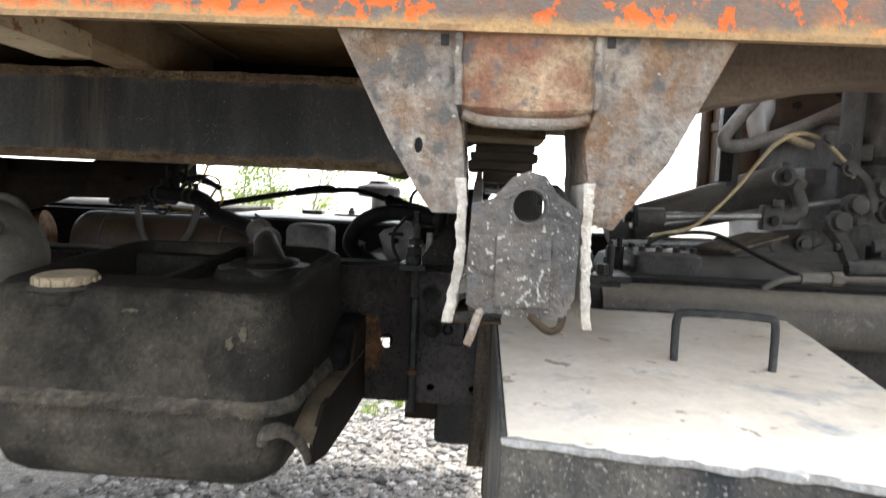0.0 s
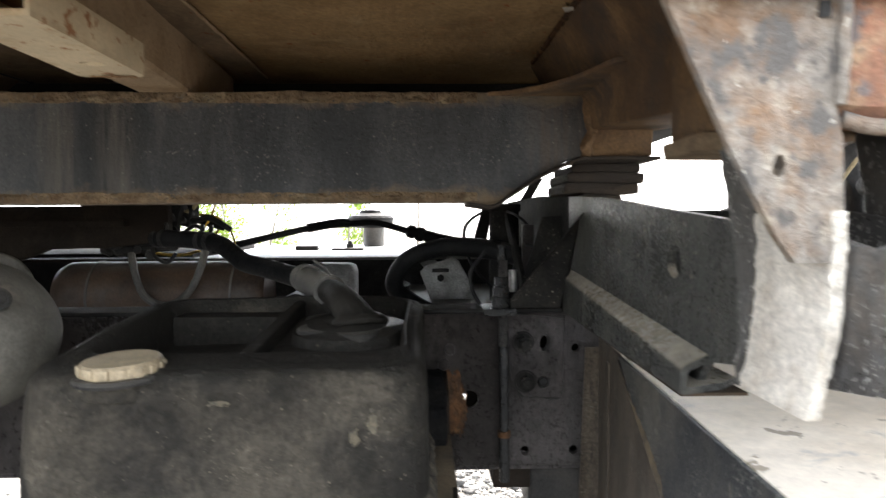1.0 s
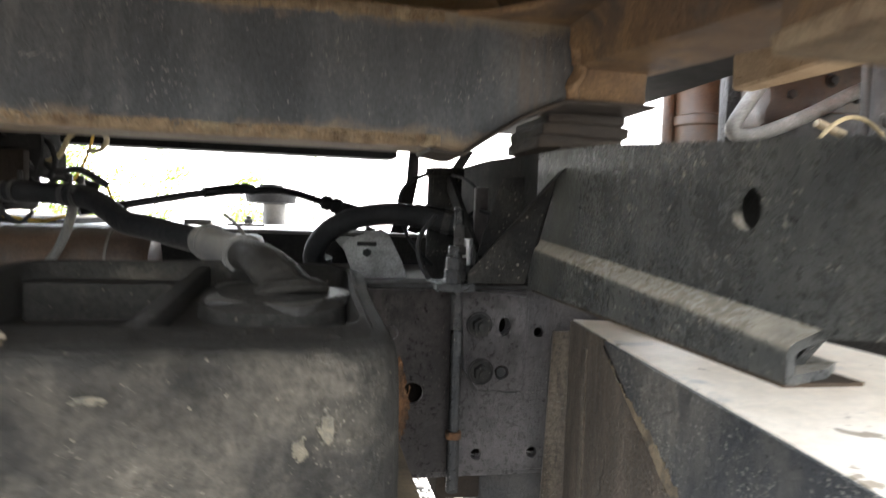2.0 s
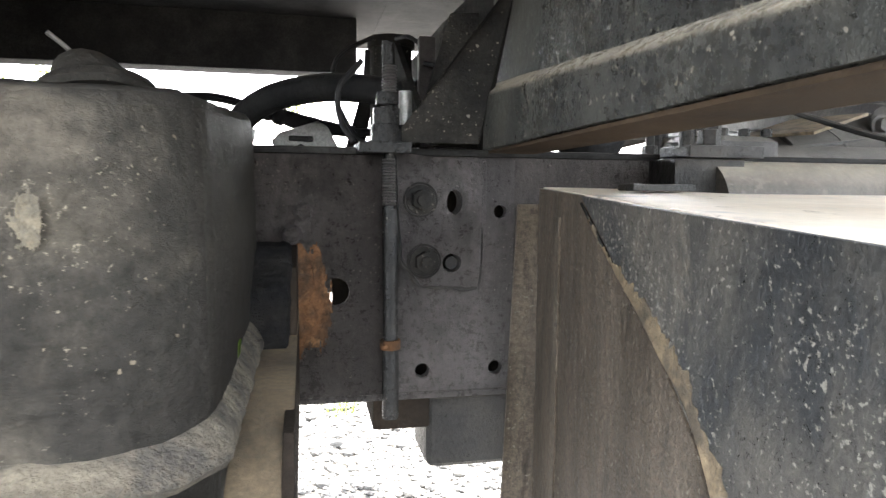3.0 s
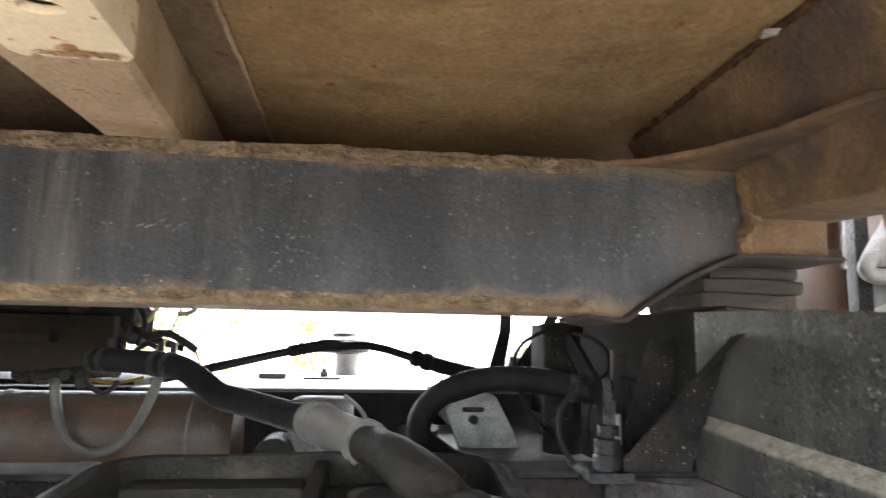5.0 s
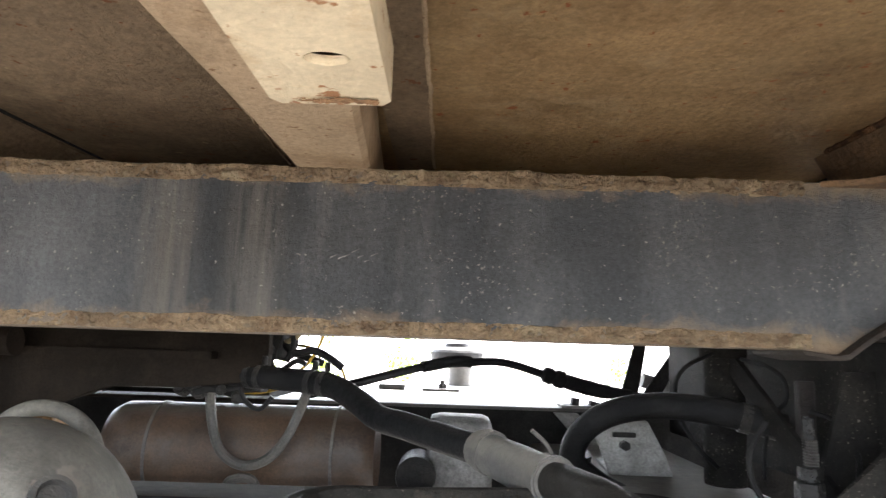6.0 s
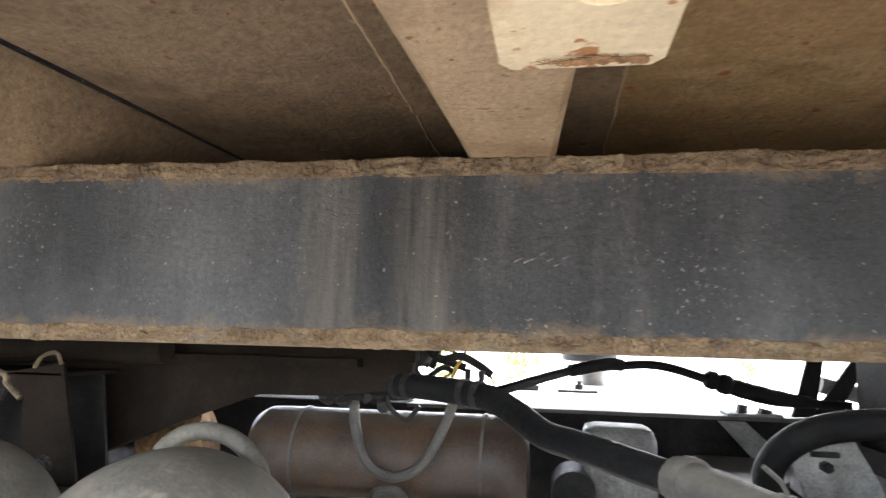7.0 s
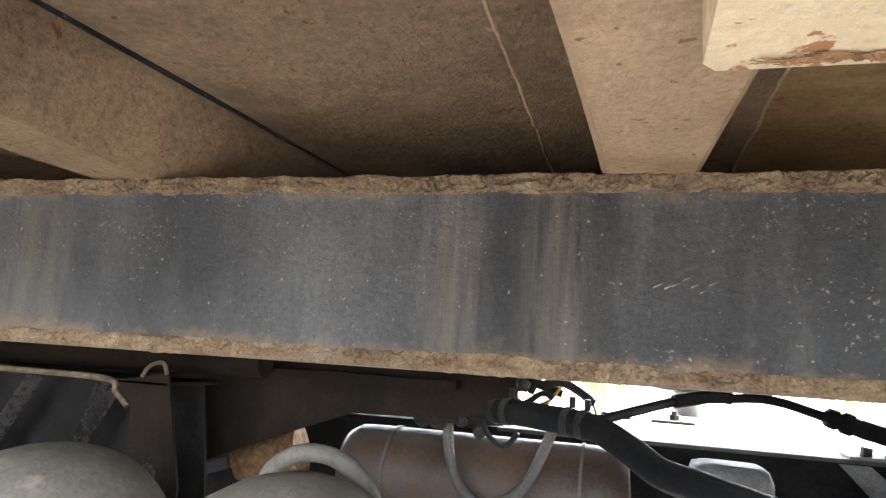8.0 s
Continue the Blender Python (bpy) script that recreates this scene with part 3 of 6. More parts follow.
def floor_sheet(x0, x1, drop, lift):
    """x0 and x1 are numbers or lines along y."""
    bm = bmesh.new()
    nx, ny = 16, 30
    rows = []
    for j in range(ny + 1):
        y = 0.302 + (2.45 - 0.302) * j / ny
        a, b = (e(y) if callable(e) else e for e in (x0, x1))
        row = []
        for i in range(nx + 1):
            f = i / nx
            x = a + (b - a) * f
            row.append(bm.verts.new((x, y, 1.358 + lift - drop * math.sin(math.pi * f) - 0.003 * noise.noise(Vector((x * 5, y * 4, 3))))))
        rows.append(row)
    for p, q in zip(rows, rows[1:]):
        for i in range(nx):
            bm.faces.new((p[i], p[i + 1], q[i + 1], q[i]))
    got = bmesh.ops.extrude_face_region(bm, geom=list(bm.faces))
    bmesh.ops.translate(bm, vec=(0, 0, 0.004), verts=[g for g in got["geom"] if isinstance(g, bmesh.types.BMVert)])
    return bm


# left sheets take the darker tone, which carries the dimmer light there
for x0, x1, drop, lift, m in ((-3.4, -1.42, 0.006, 0.0, M_FLOORSHADE), (-1.425, lambda y: seam_x(y) - 0.0020, 0.0, 0.0, M_FLOORSHADE), (lambda y: seam_x(y) + 0.001, -0.536, 0.002, 0.0, M_FLOORSHADE),
                              (-0.5355, 0.09, 0.004, 0.0, M_FLOOR), (0.085, 0.60, 0.004, 0.0045, M_FLOOR)):
    part("floor_sheet", floor_sheet(x0, x1, drop, lift), m, bed)
part("paper_scrap", roughened(plate([(-0.012, 0.748), (0.000, 0.745), (0.003, 0.756), (-0.006, 0.764)], "z", 1.3490, 1.3500, bevel=0), 80, 0.002), M_BARE, bed, "scrap of white paper stuck to the sheet")
# far side board of the bed
part("far_side_board", sweep([(2.456, 1.29), (2.456, 2.2), (2.450, 2.2), (2.450, 1.29)], "x", -3.4, -0.01, 4), M_RUSTBEAM, bed)

# hat-section crossbeams, a little wider towards the rail
def crossbeam(cx, lean):
    """lean: how far the right flank slopes out."""
    bm = bmesh.new()
    rows = []
    for j in range(23):
        y = 0.303 + (1.19 - 0.303) * j / 22
        wide = 0.9 - y
        low_l, low_r = cx - 0.034 - 0.045 * wide, cx + 0.0355 + 0.06 * wide
        top_l, top_r = low_l - 0.002, low_r + 0.002
        if lean:
            top_r = seam_x(y) - 0.007
        ring = [(top_l, 1.3600), (top_l, 1.3555), (low_l - 0.001, 1.2850), (low_l + 0.004, 1.2805), (low_r - 0.004, 1.2805), (low_r + 0.001, 1.2850), (top_r, 1.3530), (top_r, 1.3600)]
        rows.append([bm.verts.new(Vector((x, y, z)) + noise.noise_vector(Vector((x, y, z)) * 9) * 0.0012) for x, z in ring])
    for p, q in zip(rows, rows[1:]):
        for i in range(8):
            bm.faces.new((p[i], p[(i + 1) % 8], q[(i + 1) % 8], q[i]))
    bm.faces.new(rows[0][::-1])
    bm.faces.new(rows[-1])
    return bm


for cx in (-0.5355, -0.998, -1.476, 0.48):
    hat = part("crossbeam", crossbeam(cx, cx == -0.998), M_FLOORSHADE if cx == -0.998 else M_CROSS, bed)
    if cx == -0.5355:
        for x0, x1 in ((cx - 0.0985, cx - 0.040), (cx + 0.042, cx + 0.0895)):
            strip = part("flange_strip", sweep([(x0, 1.3505), (x0, 1.3545), (x1, 1.3545), (x1, 1.3505)], "y", 0.303, 1.19, 20, wobble=0.0012), M_FLOORSHADE, hat)
            x = x0 if x0 < cx - 0.05 else x1
            line = [(x + 0.0015 * noise.noise(Vector((k * 1.7, x, 0))), 0.33 + 0.043 * k, 1.3515) for k in range(20)]
            part("weld_bead", roughened(hose(line, 0.0022, 6, 4), 130, 0.0014), M_CROSS, strip, "thin pale weld")
# black bar in the open lap: its colour stands in for the gap's shadow
bm = bmesh.new()
rows = [[bm.verts.new((seam_x(y) + dx, y, z)) for dx, z in ((-0.0024, 1.3545), (0.0006, 1.3545), (0.0006, 1.3640), (-0.0024, 1.3640))] for y in (0.303, 1.19, 2.44)]
for p, q in zip(rows, rows[1:]):
    for i in range(4):
        bm.faces.new((p[i], p[(i + 1) % 4], q[(i + 1) % 4], q[i]))
bm.faces.new(rows[0][::-1])
bm.faces.new(rows[-1])
part("lap_strip", bm, M_PITCH, bed, "black bar for the shadow in the open lap")

# cream pad plate under the first crossbeam, with a slotted hole
pad_low = [(-0.524, 0.452), (-0.458, 0.452), (-0.458, 0.650), (-0.463, 0.657), (-0.519, 0.657), (-0.524, 0.650)]
bm = plate(pad_low, "z", 1.249, 1.254, holes=[circle(-0.484, 0.598, 0.0112, 16, 0.66)])
for x0, x1 in ((-0.524, -0.520), (-0.462, -0.458)):
    bm = box(x0, x1, 0.452, 0.652, 1.2535, 1.2815, 0.001, bm=bm)
bm = box(-0.5195, -0.4625, 0.646, 0.651, 1.2542, 1.2815, 0.001, bm=bm)
pad = part("rest_pad", bm, M_PADPLATE, bed, "cream painted plate with an oval hole and rust stains")
part("weld_stain", blotch((-0.487, 0.6475, 1.2486), (0.046, 0.009), "z", -1, 4.0), M_STAIN, pad, "rusty weld bead")
part("weld_stain", blotch((-0.470, 0.6480, 1.2485), (0.018, 0.008), "z", -1, 9.0), M_STAIN, pad, "rusty weld bead")

# longitudinal beam with upswept end
beam_pts = [(-2.6, 1.127), (-0.115, 1.127), (-0.086, 1.1225), (-0.075, 1.1235), (-0.055, 1.138), (-0.012, 1.1655), (0.02, 1.180), (0.045, 1.190), (0.0575, 1.191), (0.0575, 1.281), (-2.6, 1.281)]
bm = plate(beam_pts, "y", 0.905, 0.985, bevel=0.004)
part("long_beam", bm, M_BEAM, bed, "blue-grey steel beam streaked with dust")
sole = [(-0.115, 1.1268), (-0.086, 1.1223), (-0.075, 1.1232), (-0.055, 1.1377), (-0.012, 1.1652), (0.02, 1.1797), (0.045, 1.1897), (0.10, 1.1906), (0.157, 1.1902)]
under = [(x + 0.002, z - 0.0048) for x, z in reversed(sole)]
bm = plate(sole + under, "y", 0.893, 0.992, bevel=0.002)
end = box(0.0580, 0.153, 0.908, 1.05, 1.1912, 1.2370, 0.005)
bmesh.ops.subdivide_edges(end, edges=end.edges, cuts=4, use_grid_fill=True)
part("beam_end", roughened(end, 30, 0.003), M_RUSTBEAM, bed, "rust-brown cast end of the beam")
part("sole_flange", roughened(bm, 30, 0.0012), M_WOOD, bed, "dirty brown flange that bends up over the buffer")
bm = hose([(0.058, 0.907, 1.186), (0.054, 0.902, 1.205), (0.060, 0.900, 1.228), (0.055, 0.901, 1.252), (0.059, 0.904, 1.280)], 0.009, 12, 12)
part("weld_bead", roughened(roughened(bm, 45, 0.006), 130, 0.003), M_RUSTBEAM, bed, "rusty weld")
part("mud_crust", lumpy_strip(-2.3, -0.10, 0.9050, 1.2735, 0.0075, 0.0062, 2400, 3.0, 0.8), M_MUD, bed, "dried mud along the upper edge")
part("mud_crust", lumpy_strip(-2.3, -0.10, 0.9050, 1.1345, 0.0068, 0.0056, 2400, 11.0, 0.25), M_MUD, bed, "dried mud along the lower edge")
for k in range(7):
    x, z = -0.532 + 0.0065 * k + 0.004 * noise.noise(Vector((k * 3.1, 0, 0))), 1.196 + 0.012 * noise.noise(Vector((k * 1.9, 4, 0)))
    w = 0.006 + 0.003 * noise.noise(Vector((k * 2.3, 9, 0)))
    part("scratch", plate([(x, z), (x + w, z + w * 0.55), (x + w + 0.001, z + w * 0.55 + 0.0006), (x + 0.0005, z + 0.0016)], "y", 0.9046, 0.9049, bevel=0), M_SCRATCH, bed, "pale scrape in the grey paint")
# black sheet and plates added between the long beams, for shade and to block light
part("inner_sheet", box(-2.6, 0.0575, 1.2005, 2.449, 1.3475, 1.3510, 0.0), M_DARK, bed, "black sheet added for the shade behind the beam")
part("inner_sheet", box(0.058, 0.57, 1.0715, 2.449, 1.3475, 1.3510, 0.0), M_DARK, bed, "black sheet added for the shade behind the beam")
part("stringer", box(-2.6, 0.0575, 1.194, 1.200, 1.262, 1.351, 0.0), M_DARK, bed, "black plate added to block light behind the beam")
part("stringer_sole", box(-2.6, 0.0575, 0.9855, 1.1935, 1.262, 1.267, 0.0), M_DARK, bed, "black plate added to block light behind the beam")
# second beam on the far side, near-black for its backlit face
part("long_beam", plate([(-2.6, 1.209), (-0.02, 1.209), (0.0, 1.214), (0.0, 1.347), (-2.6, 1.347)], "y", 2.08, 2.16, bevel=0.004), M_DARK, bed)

# bolster: gusseted box channel that carries the side hinge
bm = sweep([(0.058, 1.200), (0.056, 1.262), (0.002, 1.354), (0.165, 1.354), (0.165, 1.200)], "y", 0.515, 1.07, 12, wobble=0.0015, bevel=0.003)
for v in bm.verts:
    if v.co.z < 1.25:
        v.co.z += 0.085 * (v.co.y - 0.515) - 0.0045
part("bolster", bm, M_RUSTBEAM, bed, "rust-brown box channel")
bead = [(0.001 + 0.002 * noise.noise(Vector((k * 1.3, 2, 0))), 0.52 + 0.037 * k, 1.3530) for k in range(15)]
part("weld_bead", roughened(hose(bead, 0.0035, 8, 5), 120, 0.002), M_RUST, bed, "rusty weld where the channel meets the floor")
part("gusset_plate", plate([(-0.085, 0.9042), (-0.055, 0.893), (-0.015, 0.85), (0.015, 0.79), (0.036, 0.70), (0.057, 0.69), (0.057, 0.9042)], "z", 1.2755, 1.2815, bevel=0.001), M_RUSTBEAM, bed)
bm = box(0.028, 0.16, 0.440, 0.514, 1.163, 1.352, 0.004)
for v in bm.verts:
    if v.co.z < 1.2:
        v.co.z += 0.006 * noise.noise(v.co * 40)
end_box = part("hinge_box", bm, M_RUSTBEAM, bed)
part("dirt_clump", roughened(box(0.019, 0.12, 0.438, 0.512, 1.150, 1.1635, 0.003), 70, 0.004), M_MUD, end_box, "caked yellow mud")
# inner strip behind the rail
part("inner_stringer", plate([(0.166, 1.355), (0.166, 1.178), (0.24, 1.178), (0.27, 1.184), (0.367, 1.205), (0.41, 1.209), (0.6, 1.213), (0.6, 1.355)], "y", 0.40, 0.46, bevel=0.002), M_STRINGER, bed, "dusty brown cut-back stringer")

def lean_to_view(bm):
    """The bracket leans in towards its foot, and is scaled about the first camera position to hold its outline there.
    """
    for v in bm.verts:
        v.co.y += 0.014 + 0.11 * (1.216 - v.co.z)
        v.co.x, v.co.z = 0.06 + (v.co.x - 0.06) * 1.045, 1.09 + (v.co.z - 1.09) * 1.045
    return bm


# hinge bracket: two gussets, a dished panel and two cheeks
bracket = part("hinge_bracket", lean_to_view(plate([(-0.054, 1.216), (-0.010, 1.130), (0.012, 1.094), (0.024, 1.078), (0.047, 1.078), (0.0475, 1.105), (0.044, 1.141), (0.039, 1.158), (0.040, 1.216)],
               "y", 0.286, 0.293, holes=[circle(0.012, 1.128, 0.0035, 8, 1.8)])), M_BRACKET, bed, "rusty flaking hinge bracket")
part("gusset_plate", lean_to_view(plate([(0.1405, 1.216), (0.142, 1.160), (0.135, 1.136), (0.141, 1.100), (0.146, 1.074), (0.161, 1.070), (0.198, 1.122), (0.240, 1.213), (0.24, 1.217)], "y", 0.286, 0.293)), M_BRACKET, bracket)
bm = bmesh.new()
rows = []
for j in range(15):
    f = j / 14
    z = 1.216 - 0.066 * f
    out = 0.006 * math.sin(math.pi * f) - (0.010 * max(0, f - 0.8) / 0.2 * -1)
    rows.append([bm.verts.new((0.041 + 0.099 * i / 12 + (0.002 if i == 0 else 0) * f, 0.289 - 0.004 * math.sin(math.pi * i / 12) + (0.012 * max(0, f - 0.86) / 0.14), z - 0.004 * math.sin(math.pi * i / 12) * f + 0.001 * noise.noise(Vector((i, j, 0)) * 0.7))) for i in range(13)])
for a, b in zip(rows, rows[1:]):
    for i in range(12):
        bm.faces.new((a[i], a[i + 1], b[i + 1], b[i]))
got = bmesh.ops.extrude_face_region(bm, geom=list(bm.faces))
bmesh.ops.translate(bm, vec=(0, 0.006, 0), verts=[g for g in got["geom"] if isinstance(g, bmesh.types.BMVert)])
part("dished_panel", lean_to_view(bm), M_RUSTPANEL, bracket, "rust-stained dished panel")
part("panel_lip", lean_to_view(hose([(0.045, 0.291, 1.152), (0.06, 0.287, 1.1475), (0.09, 0.286, 1.1465), (0.12, 0.287, 1.1475), (0.138, 0.291, 1.152)], 0.0042)), M_BRACKET, bracket)


def cheek(x_top, x_mid, x_low, thick, y0, y1, z0=1.158, z1=0.992):
    """A cheek plate that splays at its foot; y0 and y1 give its front and back edge along its length."""
    bm = bmesh.new()
    rows = []
    for j in range(41):
        f = j / 40
        z = z0 - (z0 - z1) * f
        g = max(0.0, (1.158 - z) / 0.166)
        x = x_top + (x_mid - x_top) * min(1, g * 2) + (x_low - x_mid) * max(0, g - 0.55) ** 2 / 0.2025
        front, back = y0(g), y1(g)
        ring = [(x, front), (x + thick, front), (x + thick, back), (x, back)]
        rows.append([bm.verts.new((a + 0.0012 * noise.noise(Vector((a * 30, f * 9, 1))) + 0.0016 * noise.noise(Vector((a * 90, f * 34, b * 20))), b + 0.0016 * noise.noise(Vector((a * 60, f * 40, 5))), z)) for a, b in ring])
    for a, b in zip(rows, rows[1:]):
        for i in range(4):
            bm.faces.new((a[i], a[(i + 1) % 4], b[(i + 1) % 4], b[i]))
    bm.faces.new(rows[0][::-1])
    bm.faces.new(rows[-1])
    bmesh.ops.recalc_face_normals(bm, faces=bm.faces)
    return bevelled(bm, 0.0015, 2, 50)


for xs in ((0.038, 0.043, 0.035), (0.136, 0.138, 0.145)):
    part("cheek", lean_to_view(cheek(*xs, 0.008, lambda g: 0.284, lambda g: 0.372 - 0.008 * g, 1.105)), M_BARE, bracket, "pale scraped steel cheek")
    part("cheek_root", lean_to_view(cheek(*xs, 0.0065, lambda g: 0.2935, lambda g: 0.372, 1.214, 1.1055)), M_BRACKET, bracket, "rust-stained root of the cheek")
    part("cheek_back", lean_to_view(cheek(*xs, 0.0070, lambda g: 0.3735 - 0.008 * g, lambda g: 0.425 - 0.054 * g, 1.214)), M_LUG, bracket, "black chipped back of the cheek")
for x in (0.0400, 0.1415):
    part("folded_edge", lean_to_view(roughened(hose([(x, 0.2862, 1.213), (x - 0.001, 0.2842, 1.195), (x, 0.2845, 1.175), (x + 0.0005, 0.2862, 1.158)], 0.0030, 10), 80, 0.0016)), M_BRACKET, bracket, "rounded cream-and-rust fold")
part("slot", lean_to_view(box(0.026, 0.032, 0.2845, 0.2875, 1.200, 1.208, 0.0005)), M_GREASE, bracket)
part("slot", lean_to_view(box(0.146, 0.152, 0.2845, 0.2875, 1.202, 1.210, 0.0005)), M_GREASE, bracket)


# ---- outrigger beam with the hinge lug ----
outrigger = thing("outrigger_beam", (0.06, 1.0, 0.96), "oily black steel outrigger beam with a pierced hinge lug", "steel beam")
web = [(0.450, 0.992), (0.442, 1.03), (0.442, 1.06), (0.447, 1.092), (0.462, 1.101), (0.60, 1.112), (0.72, 1.1225), (0.80, 1.129), (1.010, 1.138), (1.010, 0.962), (0.52, 0.962), (0.50, 0.984), (0.488, 0.986)]
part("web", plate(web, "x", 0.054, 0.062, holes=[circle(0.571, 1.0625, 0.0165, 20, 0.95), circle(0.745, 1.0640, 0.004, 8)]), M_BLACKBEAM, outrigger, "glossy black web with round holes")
# same web further in; its shade is put into a blacker material
part("web_root", plate([(1.0105, 1.138), (1.28, 1.148), (1.76, 1.148), (1.76, 0.962), (1.0105, 0.962)], "x", 0.0545, 0.0615), M_PITCH, outrigger, "root of the web, blackened for the shade there")
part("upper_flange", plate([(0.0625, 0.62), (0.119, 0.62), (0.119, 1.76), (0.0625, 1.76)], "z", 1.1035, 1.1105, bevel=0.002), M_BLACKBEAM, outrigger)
bm = bmesh.new()
rows = []
for j in range(33):
    y = 0.494 + (0.995 - 0.494) * j / 32
    x, high = 0.031 + 0.010 * j / 32, 0.981 + 0.033 * j / 32
    wide = x + 0.0065 + (0.085 - x) * min(1, max(0, (y - 0.500) / 0.015))
    ring = [(x, 0.9585), (x, high - 0.004), (x + 0.0015, high), (x + 0.005, high + 0.0025), (0.0535, high + 0.010), (0.0535, high + 0.004), (x + 0.007, high - 0.003), (x + 0.0055, high - 0.006), (x + 0.0055, 0.9645), (wide, 0.9645), (wide, 0.9585)]
    rows.append([bm.verts.new(Vector((a, y, b)) + noise.noise_vector(Vector((a, y, b)) * 14) * 0.0010) for a, b in ring])
for p, q in zip(rows, rows[1:]):
    for i in range(11):
        bm.faces.new((p[i], p[(i + 1) % 11], q[(i + 1) % 11], q[i]))
bm.faces.new(rows[0][::-1])
bm.faces.new(rows[-1])
part("lower_lip", bm, M_BLACKBEAM, outrigger, "folded lower lip, dusty and brightened on top")
part("underside", plate([(0.0335, 0.500), (0.090, 0.500), (0.094, 0.992), (0.046, 0.992)], "z", 0.9550, 0.9575, bevel=0), M_UNDER, outrigger, "rust-brown underside")
bm = bmesh.new()
tri_v = [Vector(c) for c in ((0.0530, 0.905, 1.112), (0.0535, 0.935, 1.108), (0.0460, 0.978, 1.016), (0.0360, 0.9965, 0.964), (-0.040, 0.9965, 0.964), (-0.041, 0.994, 0.978))]
back = Vector((0.003, 0.0045, 0.001))
for k in (0, 1):
    ring = [bm.verts.new(c + back * k) for c in tri_v]
    bm.faces.new(ring)
bm.verts.ensure_lookup_table()
for i in range(6):
    bm.faces.new([bm.verts[q] for q in (i, (i + 1) % 6, 6 + (i + 1) % 6, 6 + i)])
# added plate whose black stands in for a triangle of shade
part("rear_gusset", plate([(0.0520, 1.108), (0.020, 1.106), (-0.022, 0.964), (0.0520, 0.964)], "y", 1.058, 1.066, bevel=0.001), M_PITCH, outrigger, "black plate for the dark triangle behind the root")
part("corner_gusset", bm, M_PITCH, outrigger, "black triangular gusset at the root", smooth=False)


def set_back(bm):
    """The lug sits a little further back between the cheeks, scaled about the first camera position to hold its outline
    there.
    """
    for v in bm.verts:
        v.co.x, v.co.y, v.co.z = 0.06 + (v.co.x - 0.06) * 1.05, v.co.y + 0.025, 1.09 + (v.co.z - 1.09) * 1.05
    return bm


# forged lug in front
lug_pts = [(0.094, 1.111), (0.083, 1.106), (0.070, 1.091), (0.055, 1.086), (0.0535, 1.05), (0.054, 1.014), (0.064, 1.010), (0.095, 1.006), (0.124, 1.008), (0.131, 1.022), (0.132, 1.084), (0.115, 1.095), (0.106, 1.108)]
lug = part("lug", set_back(plate(lug_pts, "y", 0.258, 0.272, holes=[circle(0.0955, 1.086, 0.0115, 28)])), M_LUG, outrigger, "pitted lug with a pin hole")
part("boss", set_back(roughened(box(0.074, 0.113, 0.2560, 0.2585, 1.014, 1.066, 0.001), 60, 0.0012)), M_LUG, lug)
part("hole_rim", set_back(turned([(0.0116, 0), (0.0140, 0), (0.0136, 0.0018), (0.0120, 0.0018), (0.0116, 0)], (0.0955, 0.2582, 1.086), (0, -1, 0))), M_LUG, lug, "worn bright rim")
for x0 in (0.0545, 0.123):
    part("lug_cheek", set_back(plate([(0.272, 1.012), (0.272, 1.084), (0.36, 1.10), (0.41, 1.106), (0.41, 0.985), (0.36, 1.0)], "x", x0, x0 + 0.008, bevel=0.001)), M_LUG, lug)
part("split_pin", set_back(hose([(0.066, 0.262, 1.013), (0.062, 0.258, 1.003), (0.059, 0.257, 0.993), (0.056, 0.257, 0.985)], 0.0033)), M_BRACKET, lug)
part("wire_tie", set_back(hose([(0.098, 0.262, 1.010), (0.106, 0.256, 1.003), (0.114, 0.255, 0.998), (0.121, 0.256, 1.001), (0.124, 0.262, 1.008)], 0.0028)), M_UNDER, lug, "bent rusty wire")

part("back_web", plate([(0.49, 0.9695), (0.49, 1.1095), (1.76, 1.1095), (1.76, 0.9695)], "x", 0.120, 0.126, bevel=0), M_GREASE, outrigger)
# layered rubber buffer on the outrigger
buffer = thing("rubber_buffer", (0.10, 1.03, 1.140), "worn layered rubber buffer between beam and bed", "buffer")
for x0, x1, z0, z1 in ((0.064, 0.124, 1.1108, 1.1398), (0.036, 0.150, 1.1402, 1.1565), (0.040, 0.158, 1.1567, 1.1722), (0.048, 0.152, 1.1724, 1.1848)):
    bm = box(x0, x1, 0.960, 1.10, z0, z1, 0.0045)
    bmesh.ops.subdivide_edges(bm, edges=bm.edges, cuts=4, use_grid_fill=True)
    part("layer", roughened(bm, 24, 0.0026, 0.0), M_WOOD, buffer)


# ---- chassis frame ----
frame_ob = thing("chassis_frame", (-0.5, 1.4, 0.69), "grimy grey truck chassis frame with bolted plates", "truck frame")
holes = [circle(-0.015, 0.73, 0.0075, 14), circle(0.064, 0.73, 0.0075, 14), circle(0.067, 0.896, 0.007, 14), circle(0.015, 0.906, 0.0075, 16, 1.6), circle(0.013, 0.844, 0.009, 16),
         circle(-0.104, 0.814, 0.0145, 16), circle(-0.135, 0.895, 0.006, 12), circle(-0.19, 0.88, 0.006, 12)]
rail = part("chassis_rail", plate([(-2.6, 0.706), (2.6, 0.706), (2.6, 0.952), (-2.6, 0.952)], "y", 1.021, 1.029, holes=holes), M_RAILDARK, frame_ob, "grimy dark web pierced with holes")
part("top_flange", box(-2.6, 2.6, 1.0215, 1.095, 0.9525, 0.960, 0.003), M_DARK, rail)
part("bottom_flange", box(-2.6, 2.6, 1.0215, 1.095, 0.698, 0.7055, 0.003), M_RAIL, rail)
